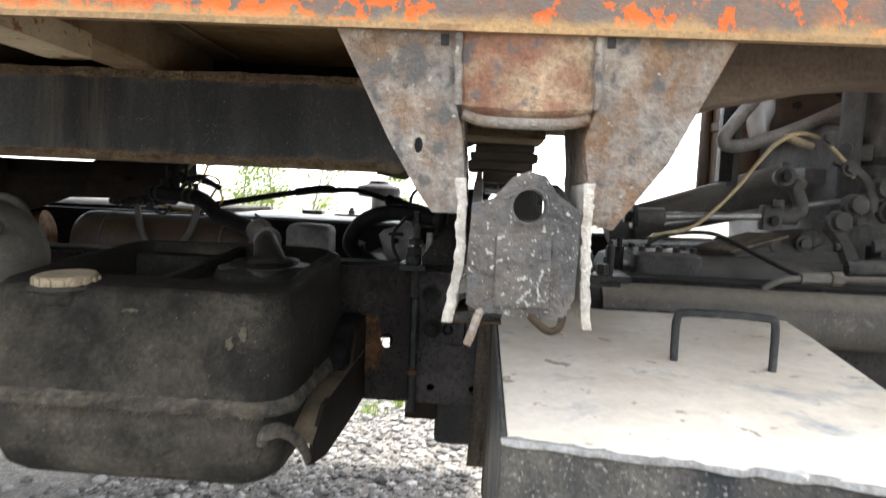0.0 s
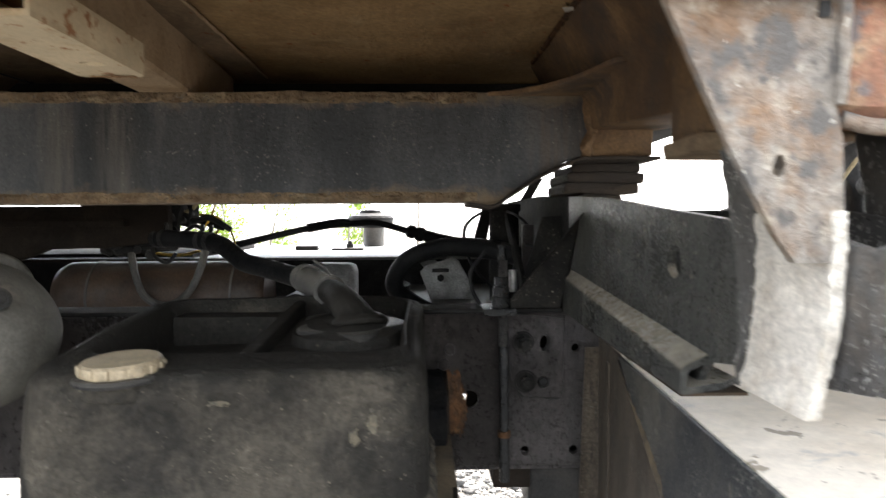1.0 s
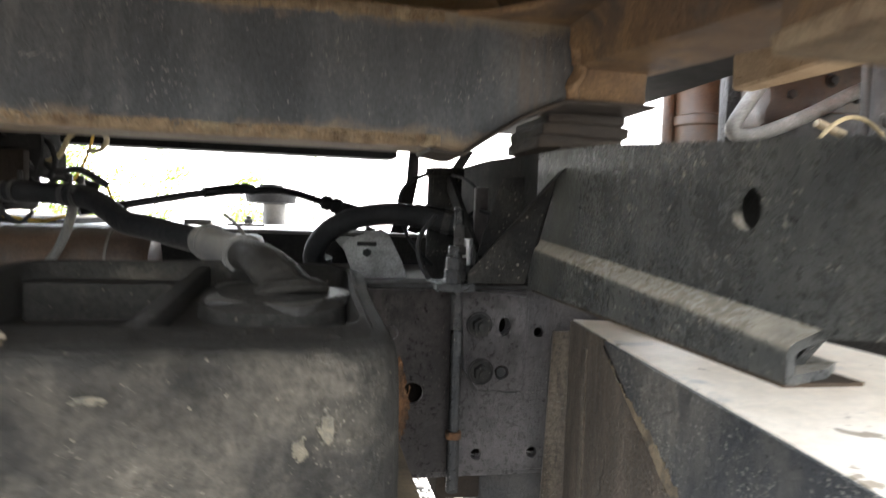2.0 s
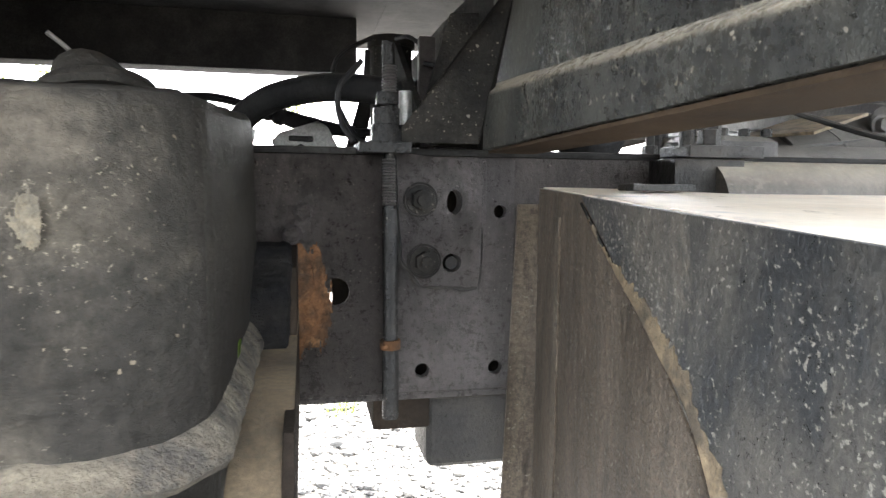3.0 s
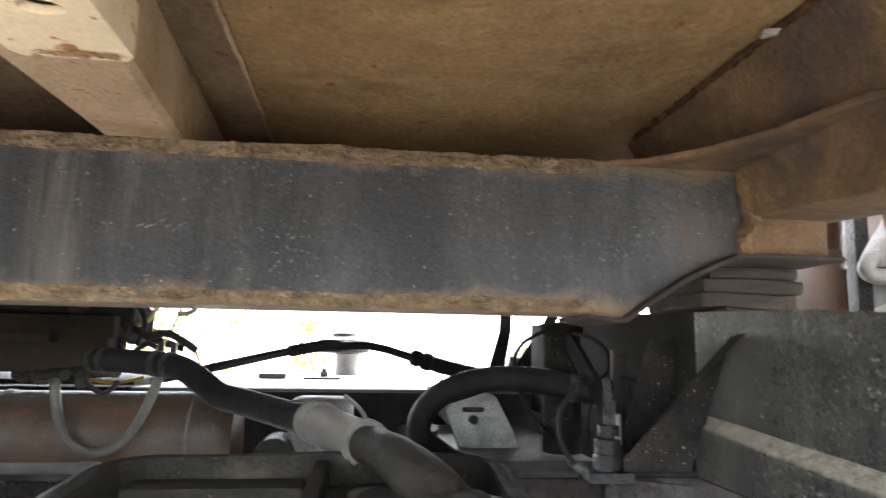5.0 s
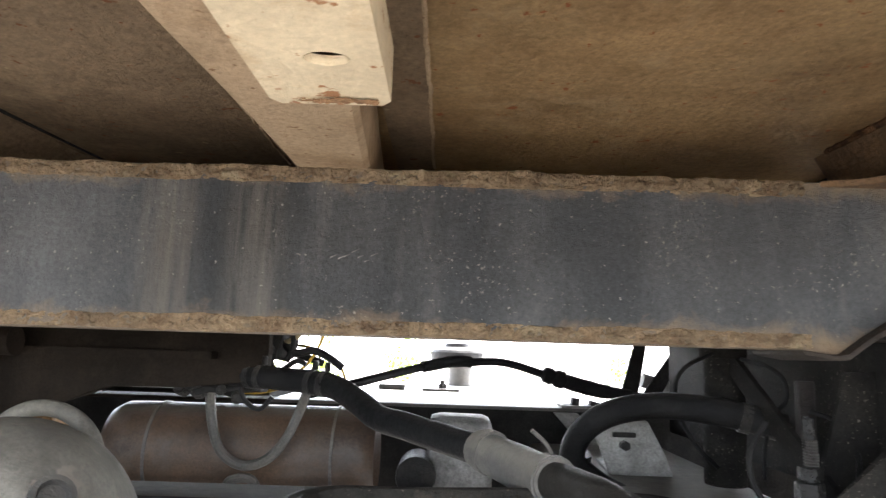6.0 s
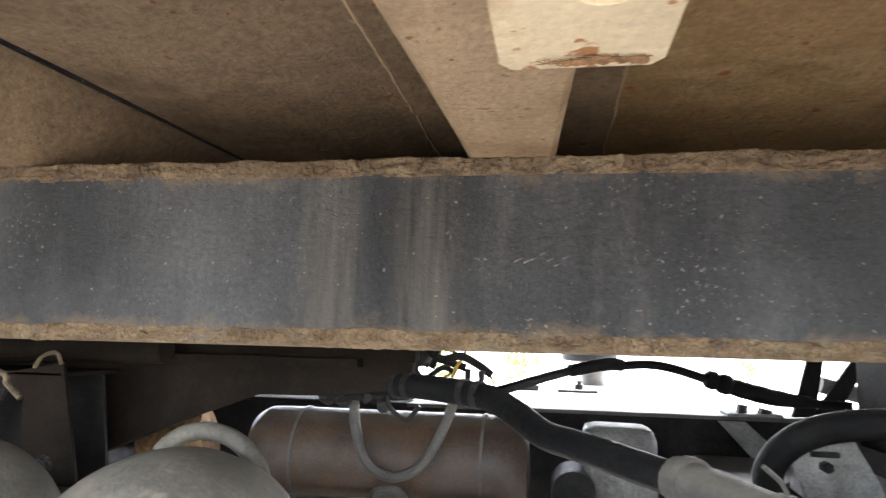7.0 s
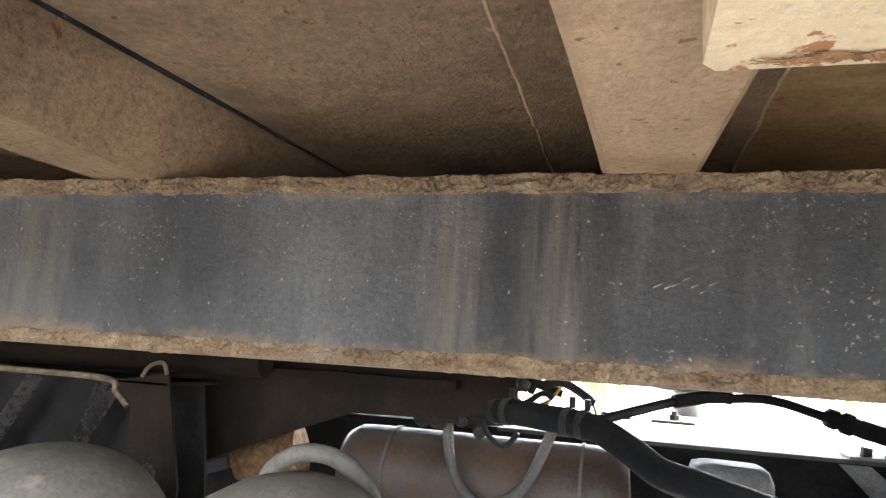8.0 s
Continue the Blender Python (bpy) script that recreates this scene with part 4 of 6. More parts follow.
dbl = [circle(-0.015, 0.73, 0.0078, 14), circle(0.064, 0.73, 0.0078, 14), circle(0.067, 0.896, 0.0072, 14), circle(0.015, 0.906, 0.0078, 16, 1.6), circle(0.013, 0.844, 0.0095, 16)]
part("doubler_plate", plate([(-0.046, 0.708), (0.082, 0.708), (0.082, 0.95), (-0.046, 0.95)], "y", 1.0178, 1.0208, holes=dbl), M_RAIL, frame_ob)
fish = [(-0.045, 0.955), (0.045, 0.945), (0.043, 0.836), (0.040, 0.819), (-0.018, 0.821), (-0.038, 0.848), (-0.042, 0.9)]
part("fish_plate", plate(fish, "y", 1.0060, 1.0176, holes=[circle(0.015, 0.906, 0.0080, 18, 1.6), circle(0.013, 0.844, 0.0098, 18)]), M_RAIL, frame_ob, "five-sided bolted plate")
# dark outline round the plate stands in for contact shade
line = [(-0.0425, 1.0165, 0.95), (-0.0428, 1.0165, 0.90), (-0.0392, 1.0165, 0.849), (-0.030, 1.0165, 0.836), (-0.0185, 1.0165, 0.8200), (0.010, 1.0165, 0.8188), (0.0405, 1.0165, 0.8178), (0.0438, 1.0165, 0.86), (0.0455, 1.0165, 0.90), (0.0458, 1.0165, 0.944)]
part("grease_line", roughened(hose(line, 0.0026, 8, 6), 120, 0.0016), M_GREASE, frame_ob, "dark bead for the contact shade round the plate")
# dark rings in place of the shaded bolt recesses
for c in ((-0.020, 1.0058, 0.908), (-0.016, 1.0058, 0.846)):
    part("bolt_recess", turned([(0.0158, 0), (0.0178, 0), (0.0175, 0.0018), (0.0160, 0.0018), (0.0158, 0)], c, (0, -1, 0), 28), M_PITCH, frame_ob, "dark ring for the recess shade round the washer")
for c in ((-0.020, 1.0060, 0.908), (-0.016, 1.0060, 0.846)):
    part("frame_bolt", bolt_shape(c, (0, -1, 0), 0.0108, 0.012, 0.0150, 0.009), M_PITCH, frame_ob)
part("bolt_stub", rod((0.0135, 1.0195, 0.8435), (0.0135, 1.010, 0.8435), 0.0065, 12, bevel=0.001), M_GREASE, frame_ob)
part("ridge", box(0.047, 0.051, 1.0140, 1.0177, 0.84, 0.948, 0.0012), M_RAIL, frame_ob)
for c in ((-0.135, 1.0205, 0.895), (-0.19, 1.0205, 0.88), (-0.165, 1.0205, 0.845), (-0.26, 1.0205, 0.90)):
    part("rivet", turned([(0.010, 0), (0.010, 0.002), (0.007, 0.006), (0.0, 0.008)], c, (0, -1, 0), 14), M_RAILDARK, frame_ob)
part("rust_scale", blotch((-0.128, 1.0206, 0.800), (0.050, 0.13), "y", -1, 21.0), M_RUST, frame_ob, "flaking orange rust")
# added dark plate that darkens the holes; left edge fitted to the camera's view
part("inner_liner", box(-0.1045, 0.30, 1.0895, 1.0940, 0.7056, 0.952, 0.0), M_BROWNDARK, frame_ob)
# blocks under the rail
part("spring_pad", box(-0.064, -0.002, 1.04, 1.12, 0.660, 0.698, 0.004), M_BROWNDARK, frame_ob)
part("spring_clip", bevelled(box(-0.006, 0.30, 1.04, 1.13, 0.612, 0.6975, 0.0), 0.014, 3), M_GREASE, frame_ob)
# far rail
part("chassis_rail", sweep([(1.785, 0.75), (1.785, 0.995), (1.793, 0.995), (1.793, 0.75)], "x", -2.6, 2.6, 4), M_DARK, frame_ob, "near-black far rail")
# one flange in two tones: grey here, darker to the left
part("top_flange", box(-0.80, 2.6, 1.775, 1.86, 0.9955, 1.003, 0.002), M_PIPE, frame_ob, "grey part of the far flange")
part("top_flange", box(-2.6, -0.8005, 1.775, 1.86, 0.9955, 1.003, 0.002), M_BROWNDARK, frame_ob)
part("bottom_flange", box(-2.6, 2.6, 1.72, 1.793, 0.742, 0.7495, 0.002), M_DARK, frame_ob)
part("cross_member", box(-1.35, -1.22, 1.096, 1.784, 0.78, 0.92, 0.006), M_DARK, frame_ob)
part("cross_member", box(0.30, 0.42, 1.096, 1.50, 0.72, 0.86, 0.006), M_DARK, frame_ob)
# pale gusset of the cross member with two bolts
bm = plate([(-0.182, 0.990), (-0.170, 1.003), (-0.112, 1.022), (-0.098, 1.014), (-0.071, 0.963), (-0.060, 0.931), (-0.160, 0.931)], "y", 1.40, 1.408, bevel=0.002)
bm = plate([(-0.160, 1.408), (-0.060, 1.408), (-0.050, 1.52), (-0.15, 1.54)], "z", 0.930, 0.936, bm=bm)
gus = part("gusset_plate", bm, M_PALE, frame_ob, "pale dusty gusset")
part("strut_plate", plate([(-0.190, 0.994), (-0.140, 0.994), (-0.055, 0.915), (-0.105, 0.900)], "y", 1.768, 1.776, bevel=0.001), M_PALE, frame_ob, "pale dusty slanting strut")
for x, y, z0, z1, r in ((-0.140, 1.80, 1.0035, 1.024, 0.010), (-0.098, 1.80, 1.0035, 1.017, 0.013)):
    part("stud_end", rod((x, y, z0), (x + 0.003, y, z1), r, 8, bevel=0.001), M_GREASE, frame_ob)
part("clamp_plate", roughened(box(-0.170, -0.070, 1.78, 1.85, 1.0032, 1.0085, 0.001), 40, 0.002), M_PALE, frame_ob, "pale bent clamp plate")
part("clamp_strip", box(-0.156, -0.120, 1.390, 1.3995, 0.990, 0.998, 0.002), M_GREASE, gus)
part("gusset_bolt", bolt_shape((-0.138, 1.3995, 0.978), (0, -1, 0), 0.008, 0.014), M_GREASE, gus)
part("cross_member", bevelled(box(-0.24, 0.04, 1.10, 1.78, 0.80, 0.929, 0.0), 0.012, 3), M_PIPE, frame_ob)

# tie rod with clamp and nuts on the rail
tie = thing("tie_rod", (-0.052, 1.008, 0.69), "dark threaded tie rod clamped to the rail", "tie rod")
part("shank", rod((-0.050, 1.006, 0.765), (-0.052, 1.006, 1.06), 0.0055, 14), M_ROD, tie)
part("sleeve", rod((-0.0495, 1.006, 0.685), (-0.050, 1.006, 0.765), 0.0085, 16, bevel=0.002), M_ROD, tie)
part("collar", rod((-0.050, 1.006, 0.757), (-0.050, 1.006, 0.767), 0.0105, 14, bevel=0.001), M_RUST, tie)
part("shank_cover", roughened(rod((-0.050, 1.006, 0.767), (-0.0505, 1.006, 0.90), 0.0078, 16), 60, 0.0008), M_ROD, tie)
for z0, n in ((0.902, 16), (1.0125, 9)):
    bm = None
    for k in range(n):
        bm = turned([(0.0058, 0), (0.0078, 0.0014), (0.0058, 0.0028)], (-0.0515, 1.006, z0 + 0.0029 * k), (0, 0, 1), 14, bm=bm)
    part("thread", bm, M_RAIL, tie, "rusty screw thread")
part("strap_blade", plate([(1.003, 1.03), (1.007, 1.03), (1.006, 1.062), (1.004, 1.062)], "x", -0.059, -0.052, bevel=0.001), M_ROD, tie, "thin bent strip above the nuts")
part("clamp_bar", box(-0.083, -0.032, 0.985, 1.06, 0.953, 0.964, 0.002), M_ROD, tie)
for k, (z0, z1, r) in enumerate(((0.964, 0.981, 0.0155), (0.981, 0.997, 0.0145), (1.000, 1.012, 0.0125))):
    part("nut", rod((-0.056 + 0.001 * k, 1.004, z0), (-0.056 + 0.001 * k, 1.004, z1), r, 6, bevel=0.0015), M_ROD, tie)
part("nut", rod((-0.030, 1.045, 0.964), (-0.030, 1.045, 0.985), 0.012, 6, bevel=0.0015), M_ROD, tie)
part("stud", rod((-0.030, 1.045, 0.985), (-0.030, 1.045, 1.02), 0.007, 12), M_STEEL, tie)

# upright post inside the frame
post = thing("support_post", (-0.01, 1.32, 0.93), "sooty black upright post inside the frame", "post")
part("post_body", rod((-0.010, 1.32, 0.936), (-0.010, 1.32, 1.125), 0.030, 24, bevel=0.003), M_PITCH, post)
part("post_cap", rod((-0.010, 1.32, 1.118), (-0.010, 1.32, 1.134), 0.034, 24, bevel=0.003), M_PITCH, post)
part("side_brace", plate([(1.0, 0.962), (1.06, 0.962), (1.30, 1.10), (1.30, 1.118), (1.27, 1.118)], "x", -0.012, -0.004, bevel=0.001), M_PITCH, post)
part("tan_stub", box(-0.004, 0.016, 1.115, 1.128, 0.961, 1.094, 0.003), M_RAILDARK, post)
# rubber mount on the rail behind the outrigger
single("rubber_mount", roughened(turned([(0.0, 0.0), (0.033, 0.0), (0.036, 0.006), (0.048, 0.036), (0.050, 0.050), (0.046, 0.060), (0.0, 0.062)], (0.182, 1.058, 0.9602), (0, 0, 1), 24), 40, 0.0015), M_HOSEBLACK, "sooty black tapered rubber mount on the rail", "mount")
# far triangular braces
brace = thing("triangular_brace", (0.05, 1.78, 1.003), "black triangular brace on the far rail", "brace")
part("brace_plate", plate([(-0.046, 1.004), (-0.006, 1.004), (0.018, 1.134), (0.020, 1.215), (-0.004, 1.215), (-0.009, 1.134)], "y", 1.800, 1.810, bevel=0.001), M_DARK, brace)
part("brace_plate", plate([(-0.004, 1.010), (0.018, 1.004), (0.040, 1.012), (0.113, 1.137), (0.160, 1.215), (0.135, 1.215), (0.086, 1.137)], "y", 1.811, 1.821, bevel=0.001), M_DARK, brace)
part("light_tube", rod((0.02, 1.84, 1.065), (0.16, 1.84, 1.03), 0.016, 14), M_PALE, brace)


# ---- fuel tank ----
def rounded_loop(x0, x1, y0, y1, r, n=6):
    pts = []
    for cx, cy, a0 in ((x1 - r, y1 - r, 0), (x0 + r, y1 - r, 90), (x0 + r, y0 + r, 180), (x1 - r, y0 + r, 270)):
        for i in range(n + 1):
            a = radians(a0 + 90 * i / n)
            pts.append((cx + r * math.cos(a), cy + r * math.sin(a)))
    return pts


def loft(levels, rough=0.0, side=9):
    """Rounded loops stacked into a skin: x0, x1, y0, y1, corner radius, height, slope along y."""
    bm = bmesh.new()
    out = []
    for x0, x1, y0, y1, r, z, s in levels:
        loop = rounded_loop(x0, x1, y0, y1, r)
        ring = []
        for i in range(len(loop)):
            a, b = Vector(loop[i]), Vector(loop[(i + 1) % len(loop)])
            k = side if i % 7 == 6 else 1
            ring += [a.lerp(b, j / k) for j in range(k)]
        out.append([bm.verts.new((p.x, p.y, z + s * (p.y - 0.6))) for p in ring])
    n = len(out[0])
    for a, b in zip(out, out[1:]):
        for j in range(n):
            bm.faces.new((a[j], a[(j + 1) % n], b[(j + 1) % n], b[j]))
    bm.faces.new(out[0][::-1])
    bm.faces.new(out[-1])
    bmesh.ops.remove_doubles(bm, verts=bm.verts, dist=0.0003)
    if rough:
        roughened(bm, 7, rough)
    return bm


TX0, TX1, TY0, TY1 = -0.582, -0.174, 0.598, 0.985
tank = thing("fuel_tank", (-0.36, 0.79, 0.70), "dusty black moulded fuel tank with a caked seam", "fuel tank")
lower = [(TX0 + 0.055, TX1 - 0.055, TY0 + 0.04, TY1 - 0.04, 0.04, 0.700, 0), (TX0 + 0.028, TX1 - 0.028, TY0 + 0.014, TY1 - 0.014, 0.05, 0.7035, 0), (TX0 + 0.012, TX1 - 0.014, TY0 + 0.005, TY1 - 0.005, 0.055, 0.714, 0),
         (TX0 + 0.003, TX1 - 0.005, TY0 + 0.001, TY1, 0.055, 0.738, 0), (TX0, TX1, TY0, TY1, 0.055, 0.775, 0), (TX0, TX1, TY0, TY1, 0.055, 0.805, 0.0)]
upper = [(TX0, TX1, TY0, TY1, 0.050, 0.812, 0), (TX0, TX1, TY0, TY1, 0.050, 0.86, 0), (TX0 + 0.002, TX1 - 0.001, TY0 + 0.002, TY1, 0.050, 0.915, 0.03), (TX0 + 0.004, TX1 - 0.002, TY0 + 0.004, TY1, 0.050, 0.938, 0.07),
         (TX0 + 0.007, TX1 - 0.004, TY0 + 0.007, TY1 - 0.003, 0.050, 0.948, 0.08), (TX0 + 0.012, TX1 - 0.008, TY0 + 0.013, TY1 - 0.006, 0.048, 0.9535, 0.08), (TX0 + 0.019, TX1 - 0.014, TY0 + 0.022, TY1 - 0.010, 0.045, 0.9555, 0.08),
         (TX0 + 0.026, TX1 - 0.018, TY0 + 0.040, TY1 - 0.014, 0.042, 0.9545, 0.08), (TX0 + 0.032, TX1 - 0.022, TY0 + 0.066, TY1 - 0.018, 0.040, 0.9585, 0.08), (TX0 + 0.037, TX1 - 0.026, TY0 + 0.074, TY1 - 0.022, 0.038, 0.9570, 0.08),
         (TX0 + 0.041, TX1 - 0.029, TY0 + 0.078, TY1 - 0.026, 0.036, 0.948, 0.08), (TX0 + 0.048, TX1 - 0.034, TY0 + 0.086, TY1 - 0.032, 0.034, 0.915, 0.06), (TX0 + 0.056, TX1 - 0.042, TY0 + 0.094, TY1 - 0.040, 0.030, 0.910, 0.06)]
part("tank_body", loft(lower, rough=0.003), M_TANK, tank)
shell = part("tank_shell", loft(upper, rough=0.003), M_TANK, tank)
bm = loft([(TX0 + 0.004, TX1 - 0.004, TY0 + 0.004, TY1 - 0.004, 0.050, 0.799, 0), (TX0 - 0.008, TX1 + 0.008, TY0 - 0.010, TY1, 0.056, 0.801, 0), (TX0 - 0.010, TX1 + 0.010, TY0 - 0.013, TY1, 0.056, 0.806, 0), (TX0 - 0.008, TX1 + 0.008, TY0 - 0.010, TY1, 0.056, 0.812, 0), (TX0 - 0.002, TX1 + 0.002, TY0 - 0.002, TY1, 0.052, 0.819, 0), (TX0 + 0.004, TX1 - 0.004, TY0 + 0.004, TY1 - 0.004, 0.050, 0.822, 0)], side=60)
part("seam", roughened(roughened(bm, 70, 0.0020), 200, 0.0012), M_SEAM, tank, "seam ridge caked with fibrous dirt")
# short fibres of dry dirt that hang from the seam
rnd = random.Random(9)
verts, faces = [], []
for k in range(900):
    x = rnd.uniform(TX0 + 0.02, TX1 - 0.02)
    c = Vector((x, TY0 - 0.011, 0.806 + rnd.uniform(-0.006, 0.008)))
    d = Vector((rnd.gauss(0, 0.7), -0.5 - rnd.random() * 0.5, rnd.gauss(-0.7, 0.5))).normalized() * rnd.uniform(0.003, 0.011)
    w = Vector((rnd.uniform(0.0003, 0.0007), 0, rnd.uniform(-0.0003, 0.0003)))
    i = len(verts)
    verts += [c - w, c + w, c + d]
    faces.append((i, i + 1, i + 2))
me = bpy.data.meshes.new("hanging_dirt")
me.from_pydata([tuple(v) for v in verts], [], faces)
me.materials.append(M_SEAM)
fib = tagged(new("hanging_dirt", me), kind="stuff")
fib.parent = tank
fib.matrix_parent_inverse = Matrix.Translation(-tank.location)
# divider across the hollow, the deck beside it and a step along its back wall
bm = plate([(-0.376, 0.668), (-0.360, 0.668), (-0.352, 0.956), (-0.366, 0.956)], "z", 0.912, 0.9555, bevel=0.003)
for v in bm.verts:
    v.co.z += 0.08 * (v.co.y - 0.6)
part("divider", bm, M_TANK, shell, "moulded rib across the hollow")
bm = loft([(-0.361, -0.206, 0.680, 0.950, 0.03, 0.912, 0.06), (-0.361, -0.206, 0.680, 0.950, 0.03, 0.936, 0.06), (-0.355, -0.212, 0.686, 0.944, 0.03, 0.942, 0.06)], rough=0.0015)
part("raised_deck", bm, M_TANK, shell)
bm = box(-0.530, -0.372, 0.905, 0.952, 0.925, 0.968, 0.006)
part("inner_step", bm, M_TANK, shell)
# ribbed filler cap
cap = part("filler_cap", turned([(0.0, 0.0), (0.036, 0.0), (0.0385, 0.003), (0.0385, 0.012), (0.036, 0.0145), (0.0, 0.0155)], (-0.479, 0.632, 0.9515), (-0.03, -0.06, 1), 36), M_CAP, tank, "yellowed ribbed filler cap")
for k in range(16):
    a = 2 * math.pi * k / 16
    c = Vector((-0.479 + 0.0385 * math.cos(a), 0.632 + 0.0385 * math.sin(a), 0.9575))
    part("cap_rib", box(c.x - 0.0028, c.x + 0.0028, c.y - 0.0042, c.y + 0.0042, c.z - 0.005, c.z + 0.005, 0.002, turn=Matrix.Rotation(a, 4, "Z")), M_CAP, cap)
# dark ring that paints the shaded recess round the cap
part("cap_gasket", turned([(0.039, 0), (0.0465, 0.0), (0.0475, 0.003), (0.045, 0.006), (0.039, 0.006)], (-0.478, 0.633, 0.9475), (-0.03, -0.06, 1), 32), M_GREASE, cap, "dark ring for the recess round the cap")
part("filler_neck", rod((-0.478, 0.633, 0.930), (-0.478, 0.633, 0.9510), 0.040, 28, bevel=0.003), M_TANK, tank)
# outlet flange, elbow and sleeve
bm = loft([(-0.342, -0.204, 0.735, 0.895, 0.060, 0.938, 0.05), (-0.340, -0.206, 0.738, 0.893, 0.060, 0.956, 0.05), (-0.330, -0.216, 0.748, 0.882, 0.055, 0.961, 0.05), (-0.30, -0.232, 0.77, 0.862, 0.04, 0.966, 0.05), (-0.288, -0.240, 0.782, 0.850, 0.03, 0.970, 0.05)], rough=0.002)
flange = part("outlet_flange", bm, M_TANK, tank)
lobes = []
for k in range(48):
    a = 2 * math.pi * k / 48
    r = 0.050 + 0.0065 * math.cos(5 * a)
    lobes.append((-0.271 + r * 1.28 * math.cos(a), 0.816 + r * 1.45 * math.sin(a)))
bm = plate(lobes, "z", 0.9625, 0.9715, bevel=0.003)
for v in bm.verts:
    v.co.z += 0.05 * (v.co.y - 0.8)
part("lobed_plate", bm, M_GREASE, flange, "black lobed flange plate")
part("neck_ring", turned([(0.0, 0), (0.034, 0.0), (0.036, 0.004), (0.033, 0.009), (0.027, 0.013), (0.0, 0.014)], (-0.258, 0.798, 0.970), (-0.1, 0.25, 1), 28), M_TANK, flange)
part("elbow", hose([(-0.256, 0.795, 0.962), (-0.270, 0.825, 0.982), (-0.290, 0.875, 0.995), (-0.306, 0.925, 0.998), (-0.322, 0.977, 0.996)], 0.019, 18, radii=[0.029, 0.022, 0.0185, 0.0185]), M_TANK, flange, "dusty moulded elbow")
part("sleeve", hose([(-0.316, 0.962, 0.996), (-0.333, 1.01, 0.996), (-0.355, 1.055, 1.0), (-0.382, 1.10, 1.006)], 0.023, 18, radii=[0.023, 0.0235, 0.022]), M_PIPE, flange, "dusty rubber sleeve")
for p, q in (((-0.317, 0.966, 0.996), (-0.322, 0.981, 0.996)), ((-0.368, 1.080, 1.004), (-0.375, 1.092, 1.005))):
    part("hose_clip", rod(p, q, 0.0250, 20), M_PIPE, flange)
part("clip_tail", hose([(-0.318, 0.975, 1.020), (-0.326, 0.965, 1.032), (-0.340, 0.96, 1.044)], 0.002), M_PIPE, flange)
# little leaf stuck to the flank, and pale scuff
part("stuck_leaf", roughened(plate([(0.742, 0.812), (0.752, 0.818), (0.760, 0.827), (0.750, 0.826), (0.744, 0.822)], "x", -0.1735, -0.1725, bevel=0), 60, 0.001), M_LEAF, tank, "scrap of green leaf")
part("scuff", blotch((-0.246, 0.5988, 0.893), (0.012, 0.020), "y", -1, 2.0), M_SCUFF, shell, "pale scraped patch")
part("scuff", blotch((-0.228, 0.5988, 0.905), (0.014, 0.026), "y", -1, 12.0), M_SCUFF, shell, "pale scraped patch")
part("scuff", blotch((-0.375, 0.5992, 0.928), (0.022, 0.008), "y", -1, 6.0), M_SCUFF, shell, "pale scraped patch")
# support arm under the tank
arm = thing("tank_support_arm", (-0.155, 0.82, 0.70), "rusty angle-iron arm under the fuel tank", "bracket")
bm = plate([(0.615, 0.735), (0.63, 0.765), (0.68, 0.795), (1.019, 0.80), (1.019, 0.706), (0.90, 0.706), (0.70, 0.715)], "x", -0.146, -0.140, bevel=0.001)
part("side_leg", bm, M_BROWNDARK, arm)
bm = plate([(-0.172, 0.63), (-0.141, 0.62), (-0.140, 1.019), (-0.168, 1.019)], "z", 0.795, 0.800, bevel=0.001)
bmesh.ops.subdivide_edges(bm, edges=bm.edges, cuts=6, use_grid_fill=True)
for v in bm.verts:
    v.co.z -= 0.035 * max(0, (0.74 - v.co.y) / 0.12) ** 1.5
part("top_leg", roughened(bm, 12, 0.001), M_ARM, arm, "tan dust-caked upper leg")
bm = plate([(0.842, 0.806), (0.856, 0.840), (0.90, 0.864), (1.012, 0.868), (1.012, 0.712), (0.90, 0.712), (0.855, 0.735)], "x", -0.184, -0.147, bevel=0.006)
bmesh.ops.triangulate(bm, faces=bm.faces)
bmesh.ops.subdivide_edges(bm, edges=[e for e in bm.edges if e.calc_length() > 0.012], cuts=4, use_grid_fill=True)
part("rubber_pad", roughened(roughened(bm, 30, 0.004), 120, 0.0025), M_PADRUBBER, arm, "crumbling black rubber pad")
bm = plate([(0.895, 0.7065), (0.885, 0.79), (0.915, 0.852), (1.0125, 0.863), (1.0125, 0.7065)], "x", -0.1465, -0.1405, bevel=0.001)
part("upright", roughened(bm, 50, 0.0012), M_BROWNDARK, arm, "dark upright plate")
bm = plate([(-0.1465, 0.866), (-0.136, 0.864), (-0.128, 0.846), (-0.125, 0.822), (-0.130, 0.806), (-0.121, 0.790), (-0.131, 0.774), (-0.136, 0.758), (-0.142, 0.744), (-0.1465, 0.744)], "y", 1.0130, 1.0205, bevel=0.0015)
bmesh.ops.subdivide_edges(bm, edges=bm.edges, cuts=3)
part("foot_flange", roughened(bm, 90, 0.0022), M_RUST, arm, "flaking orange foot flange")
part("rivet", turned([(0.010, 0), (0.010, 0.002), (0.007, 0.006), (0.0, 0.008)], (-0.146, 1.0125, 0.873), (0, -1, 0), 14), M_RAILDARK, arm)
part("bent_end", hose([(-0.200, 0.592, 0.768), (-0.192, 0.588, 0.783), (-0.176, 0.590, 0.788), (-0.160, 0.600, 0.778), (-0.150, 0.615, 0.755), (-0.145, 0.622, 0.735)], 0.008, radii=[0.006, 0.010, 0.009, 0.007, 0.005]), M_SEAM, arm)


